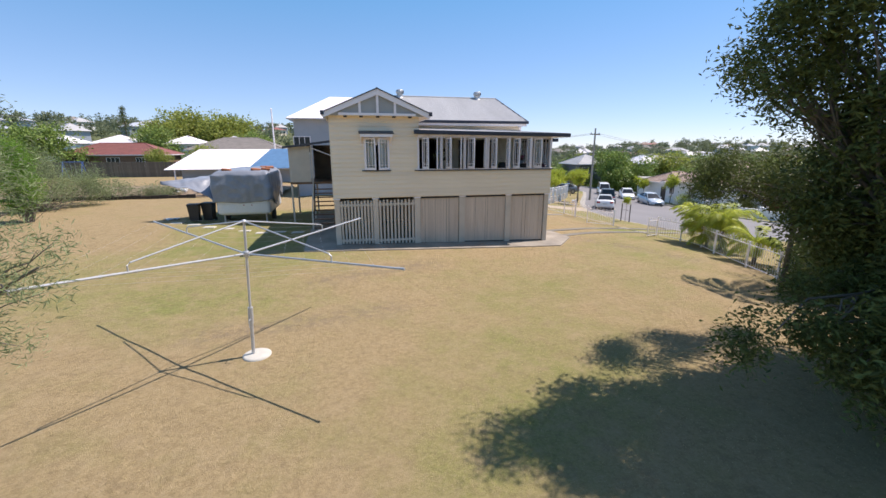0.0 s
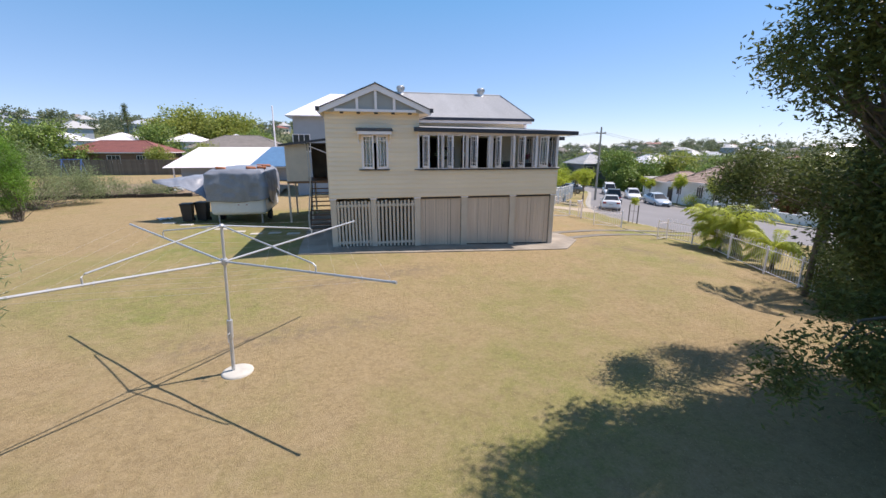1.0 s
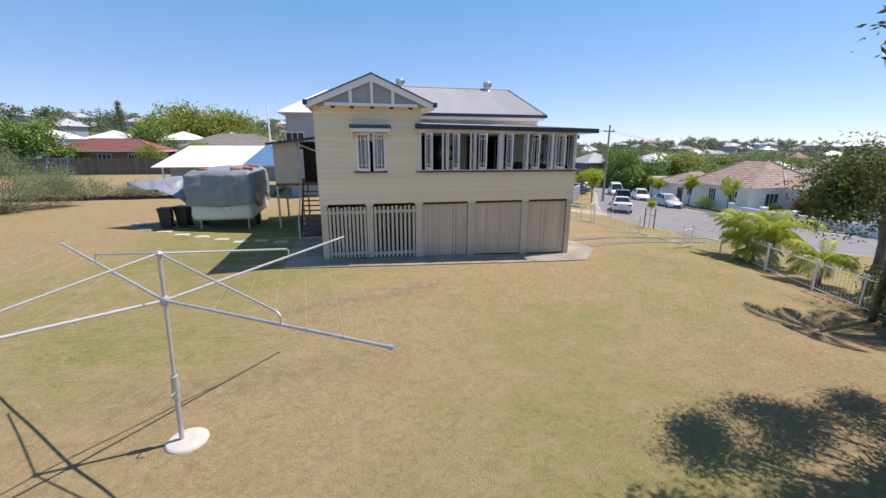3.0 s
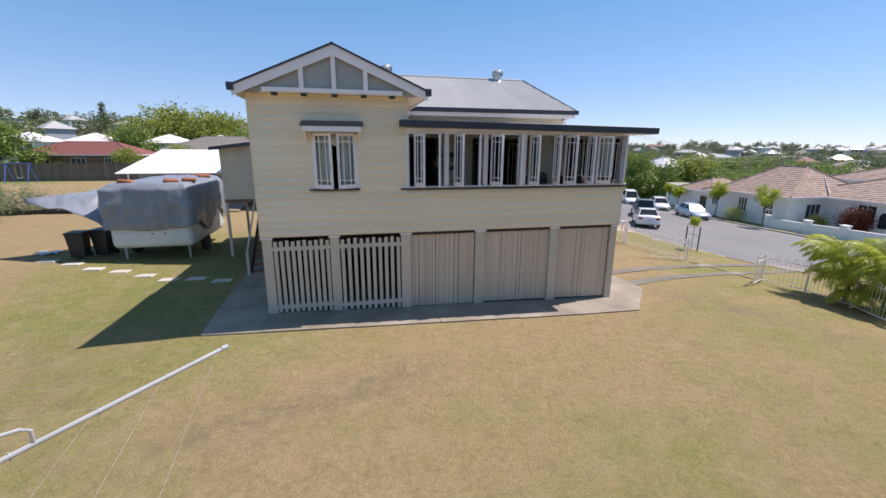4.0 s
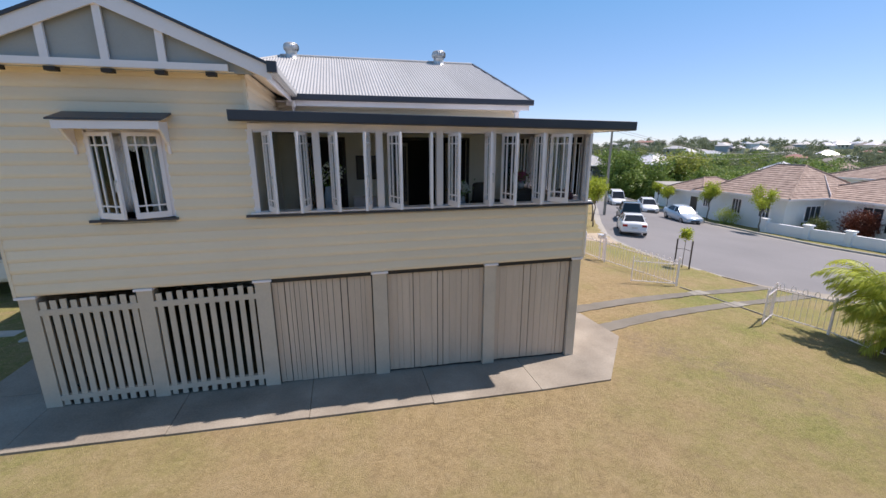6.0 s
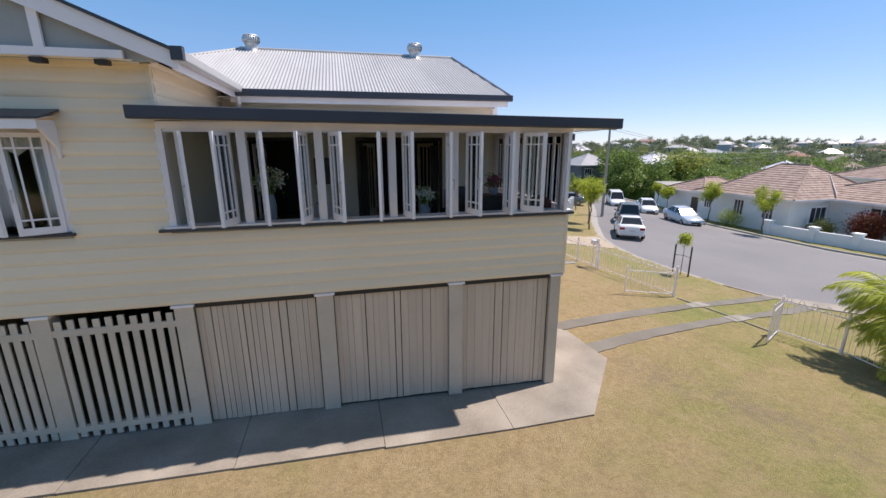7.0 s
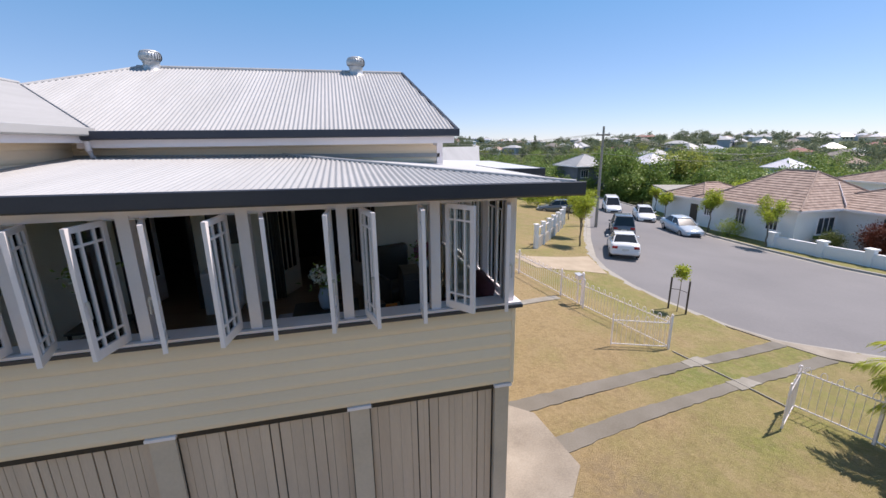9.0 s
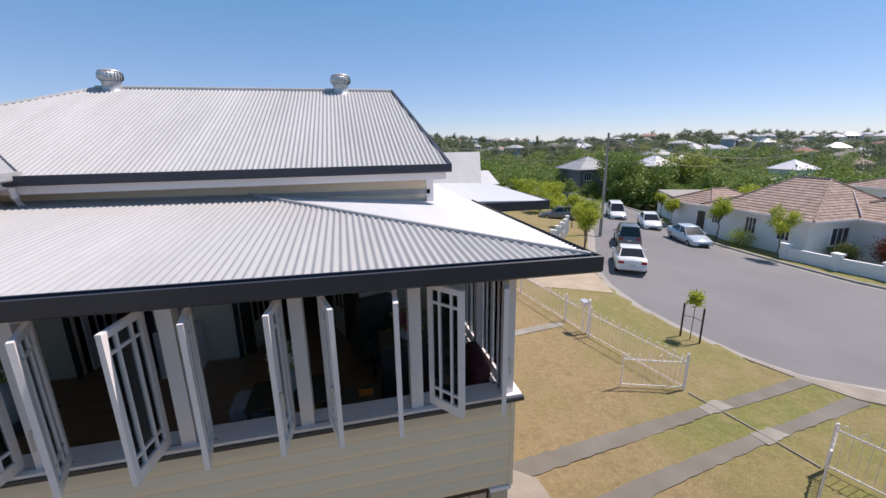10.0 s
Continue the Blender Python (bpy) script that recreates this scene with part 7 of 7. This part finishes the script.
def far_house(seed):
    rng = random.Random(seed)
    w, d, h = rng.uniform(8, 12), rng.uniform(7, 9.5), rng.uniform(2.6, 4.4)
    root = thing("far_house", rng.choice(("pale hillside house with a light metal roof", "hillside house with a pale roof among trees")), "house", "houses on the far hills")
    part("wall", bx((-w / 2, -d / 2, -3), (w / 2, d / 2, h)), rng.choice(("render_white", "wall_grey", "cream")), root)
    bm = bmesh.new()
    e, r, half = h, rng.uniform(1.6, 2.6), min(w, d) / 2 * 0.9
    o = 0.6
    lo = [(-w / 2 - o, -d / 2 - o, e), (w / 2 + o, -d / 2 - o, e), (w / 2 + o, d / 2 + o, e), (-w / 2 - o, d / 2 + o, e)]
    hi = [(-w / 2 + half, 0, e + r), (w / 2 - half, 0, e + r)]
    a = [bm.verts.new(p) for p in lo]
    b = [bm.verts.new(p) for p in hi]
    for f in ((a[0], a[1], b[1], b[0]), (a[1], a[2], b[1]), (a[2], a[3], b[0], b[1]), (a[3], a[0], b[0]), (a[3], a[2], a[1], a[0])):
        bm.faces.new(f)
    part("roof", bm, ("white", "roof", "taupe_roof", "wall_grey", "tile_roof", "roof", "roof", "red_roof", "wall_grey")[seed % 9], root)
    for sy, nrm in ((-d / 2 - 0.02, "-y"), (d / 2 + 0.02, "+y")):
        for sx in (-w * 0.28, w * 0.05, w * 0.32):
            part("window", bx((sx - 0.7, sy - 0.03, h - 2.3), (sx + 0.7, sy + 0.03, h - 1.0)), "win_dark", root)
    return root


FAR = [far_house(90 + k) for k in range(9)]
rf = np.random.default_rng(91)
spots = ring_spots(rf, 14, 75, 260, 640, 150) + ring_spots(rf, 40, 66, 150, 260, 9) + ring_spots(rf, -62, 8, 140, 420, 60)
for i, (x, y) in enumerate(spots):
    a = rf.uniform(0, 360)
    src = FAR[i % 9]
    m = pose(x, y, gz(x, y) + rf.uniform(-0.8, 1.0), 0, 0, a)
    if i < 9:
        src.matrix_world = m
    else:
        copy_thing(src, m)

# nearer houses down the street
cottage("blue_grey_house", 46.6, 53.4, 58, 65, 3.4, 1.9, "slate_wall", "roof", "grey-blue timber house with a pale hipped roof", z=-2.3, windows=((48, 58, 2.2, 1.3, 1.2, "-y"), (51, 58, 2.2, 1.3, 1.2, "-y")))
cottage("blue_grey_house", 63.4, 68.4, 61, 67, 3.6, 1.7, "slate_wall", "white", "grey-blue timber house with a pale hipped roof", z=-2.6, windows=((65, 61, 2.2, 1.3, 1.2, "-y"),))
wr = thing("pale_roof_house", "low neighbouring house with a pale metal roof", "house", "neighbouring houses")
part("wall", bx((12.5, 30.3, -1.5), (19.4, 41, 2.35)), "render_white", wr)
part("roof", poly(bmesh.new(), [(12, 30, 2.4), (19.75, 30, 2.4), (21.6, 36, 4.88), (14, 36, 4.88)], (0, 0, 0.08)), "roof", wr, "pale grey metal roof")
part("roof", poly(bmesh.new(), [(14, 36, 4.88), (21.6, 36, 4.88), (20.2, 41.5, 2.6), (12, 41.5, 2.6)], (0, 0, 0.08)), "roof", wr)
part("porch_roof", poly(bmesh.new(), [(19.9, 31, 2.2), (21.8, 31, 2.2), (21.8, 34, 3.2), (20.4, 34, 3.2)], (0, 0, 0.06)), "white_roof", wr)
part("porch_post", bx((21.5, 31.1, -1.5), (21.62, 31.22, 2.2)), "white", wr)
part("porch_post", bx((21.5, 33.7, -1.5), (21.62, 33.82, 3.1)), "white", wr)
cottage("pale_roof_house", 104, 110, 66, 72, 3.0, 2.0, "render_white", "white", "house with a bright pale roof in the valley", z=-4.2)


# ---- inside the sunroom ----
FL = 2.5


def side_table(x, y, w, d, h, label, material="dark_int"):
    root = thing("side_table", label, "table")
    part("tabletop", soft_box(bmesh.new(), (x - w / 2, y - d / 2, FL + h - 0.03), (x + w / 2, y + d / 2, FL + h), 0.008), material, root)
    for sx in (-1, 1):
        for sy in (-1, 1):
            part("leg", tube(bmesh.new(), [(x + sx * (w / 2 - 0.04), y + sy * (d / 2 - 0.04), FL), (x + sx * (w / 2 - 0.04), y + sy * (d / 2 - 0.04), FL + h - 0.03)], 0.02, 6), material, root)


def bouquet(x, y, z, r, pot_h, petals, label, seed):
    rng = np.random.default_rng(seed)
    root = thing("flower_vase", label, "flowers")
    part("vase", lathe(bmesh.new(), [(0.06, 0), (0.09, 0.05), (0.10, pot_h * 0.6), (0.07, pot_h)], (x, y, z), 14), "wall_grey", root, "", True)
    stems = bmesh.new()
    heads = blob_points(rng, (x, y, z + pot_h + r * 0.9), (r, r, r * 0.7), 34, 0.6)
    for p in heads[::2]:
        tube(stems, [(x, y, z + pot_h * 0.8), tuple(p)], 0.004, 4)
    part("greenery", stems, "leaf_mid", root)
    v, f = leaf_cloud(heads, 9, 0.03, 0.05, rng, -0.2, 0.7)
    mesh_part("petals", from_arrays("petals", v, f), petals, root)
    v, f = leaf_cloud(heads[::2], 6, 0.07, 0.08, rng, 0.2, 0.4)
    mesh_part("leaves", from_arrays("leaves", v, f), "leaf_mid", root)


side_table(4.78, 1.0, 0.6, 0.5, 0.8, "small dark table under a bouquet by the windows")
bouquet(4.78, 1.0, FL + 0.8, 0.27, 0.46, "petal", "bouquet of white flowers in a grey pot", 201)
side_table(7.5, 1.0, 0.9, 0.6, 0.7, "dark side table carrying a vase")
bouquet(7.5, 1.0, FL + 0.7, 0.19, 0.3, "petal", "vase of pale tulip-like flowers on the side table", 202)
bouquet(8.95, 1.2, FL + 1.1, 0.12, 0.16, "petal_pink", "small vase of pink flowers on a dark cabinet", 203)
cab = thing("cabinet", "white painted cabinet against the inner wall", "cabinet")
part("body", soft_box(bmesh.new(), (5.3, 2.98, FL), (5.86, 3.38, FL + 0.78), 0.01), "white", cab)
part("door", bx((5.32, 2.965, FL + 0.06), (5.57, 2.98, FL + 0.74)), "white", cab)
part("door", bx((5.59, 2.965, FL + 0.06), (5.84, 2.98, FL + 0.74)), "white", cab)
pic = thing("picture", "dark framed picture hanging on the cream wall", "picture")
part("picture_frame", bx((5.41, 3.36, 3.7), (5.98, 3.39, 3.74), (5.41, 3.36, 4.26), (5.98, 3.39, 4.3), (5.41, 3.36, 3.74), (5.45, 3.39, 4.26), (5.94, 3.36, 3.74), (5.98, 3.39, 4.26)), "dark_int", pic)
part("print", bx((5.45, 3.37, 3.74), (5.94, 3.385, 4.26)), "art", pic)
dk = thing("sideboard", "dark timber sideboard at the end of the sunroom", "sideboard")
part("body", soft_box(bmesh.new(), (8.6, 1.0, FL), (9.2, 1.5, FL + 1.1), 0.015), "dark_int", dk)
part("drawer", bx((8.63, 0.985, FL + 0.6), (9.17, 1.0, FL + 1.0)), "dark_int", dk)


def armchair(x, y, turn, material, label):
    root = thing("armchair", label, "armchair")
    m = pose(x, y, FL, 0, 0, turn)
    part("seat", soft_box(bmesh.new(), (-0.32, -0.32, 0.22), (0.32, 0.32, 0.46), 0.05, m, 2), material, root, "", True)
    part("backrest", soft_box(bmesh.new(), (-0.34, 0.22, 0.3), (0.34, 0.42, 1.12), 0.09, m, 3), material, root, "", True)
    for sx in (-1, 1):
        part("armrest", soft_box(bmesh.new(), (sx * 0.38 - 0.07, -0.32, 0.22), (sx * 0.38 + 0.07, 0.34, 0.66), 0.05, m, 2), material, root, "", True)
        for sy in (-0.26, 0.3):
            part("leg", tube(bmesh.new(), [m @ Vector((sx * 0.3, sy, 0)), m @ Vector((sx * 0.3, sy, 0.24))], 0.025, 6), "dark_int", root)


armchair(9.38, 0.62, -95, "maroon", "maroon upholstered armchair beside the end windows")
armchair(8.75, 2.5, 20, "dark_int", "dark upholstered armchair near the inner wall")
st = thing("footstool", "blue and white checked fabric footstool", "stool")
part("cushion", soft_box(bmesh.new(), (6.75, 1.15, FL + 0.28), (7.2, 1.6, FL + 0.45), 0.04, None, 2), "fabric", st, "", True)
for x in (6.8, 7.15):
    for y in (1.2, 1.55):
        part("leg", tube(bmesh.new(), [(x, y, FL), (x, y, FL + 0.3)], 0.02, 6), "dark_int", st)
part("card", bx((8.3, 0.62, FL + 0.735), (8.46, 0.64, FL + 0.81)), "orange", None)
tagged(scene.objects["card"], "small orange card standing on the dark table", "card")
side_table(8.3, 0.65, 0.45, 0.4, 0.735, "small dark table by the window mullion")
cur = thing("curtain", "dark curtains hanging in the inner doorway", "curtain")
for a, b in ((6.45, 6.62), (8.15, 8.33)):
    grid_surface("drape", lambda u, v, a=a, b=b: (a + (b - a) * u, 3.46 + 0.02 * math.sin(u * 19), FL + 0.02 + 2.05 * v), 18, 4, "dark_int", cur, "", True, 0.006)
# french door leaves folded back inside the wide doorway, and one beside the narrow one
for x, y, turn in ((6.55, 3.55, 62), (8.22, 3.55, 115), (4.12, 3.55, 75)):
    fd = thing("french_door", "open glazed timber french door leaf inside the doorway", "door", "inner french doors")
    m = pose(x, y, FL + 0.02, 0, 0, turn)
    bm = bmesh.new()
    ring_frame(bm, 0, 0.62, 0, 2.1, -0.02, 0.02, 0.09, 0.5, None, m)
    part("door_leaf", bm, "white" if x < 5 else "post", fd)
    for k in (0.235, 0.385):
        part("glazing_bar", box(bmesh.new(), (k - 0.012, -0.012, 0.5), (k + 0.012, 0.012, 2.01), m), "white" if x < 5 else "post", fd)
    g = part("pane", box(bmesh.new(), (0.09, -0.003, 0.5), (0.53, 0.003, 2.01), m), "glass", fd)
    g.visible_shadow = False

lace = thing("lace_curtain", "white lace curtains behind the gable window", "curtain")
for a, b in ((1.36, 1.74), (1.98, 2.35)):
    grid_surface("drape", lambda u, v, a=a, b=b: (a + (b - a) * u, 0.2 + 0.022 * math.sin(u * 26), 3.5 + 1.2 * v), 24, 4, "white", lace, "", True, 0.004)
grid_surface("valance", lambda u, v: (1.36 + 0.99 * u, 0.17 + 0.025 * math.sin(u * 44), 4.5 + 0.05 * math.sin(u * 22) * (1 - v) + 0.24 * v), 40, 3, "white", lace, "", True, 0.004)

# ---- grass blades over the nearer lawn ----
def grass():
    rng = np.random.default_rng(301)
    n = 110000
    x, y = rng.uniform(-9, 17.5, n), rng.uniform(-15.5, 6.5, n)
    house_zone = (x > -1.5) & (x < 11.7) & (y > -1.1)
    drive = (x > 10.5) & (y > 1.3) & (y < 4.3)
    keep = ~(house_zone | drive)
    x, y = x[keep], y[keep]
    clump = np.array([noise.noise(Vector((a * 0.8, b * 0.8, 0))) for a, b in zip(x, y)])
    keep = rng.uniform(-0.6, 0.6, len(x)) < clump + 0.15
    x, y = x[keep], y[keep]
    n = len(x)
    z = ground_z(x, y) - 0.003
    a, h, w = rng.uniform(0, 6.283, n), rng.uniform(0.008, 0.026, n), rng.uniform(0.004, 0.009, n)
    lx, ly = rng.normal(0, 0.55, n) * h, rng.normal(0, 0.55, n) * h
    p0 = np.stack([x - np.cos(a) * w, y - np.sin(a) * w, z], 1)
    p1 = np.stack([x + np.cos(a) * w, y + np.sin(a) * w, z], 1)
    p2 = np.stack([x + lx, y + ly, z + h], 1)
    verts = np.stack([p0, p1, p2], 1).reshape(-1, 3)
    ob = mesh_part("grass", from_arrays("grass", verts, np.arange(3 * n).reshape(-1, 3)), "straw")
    tagged(ob, "short dry grass blades over the lawn", "grass", kind="stuff")


grass()
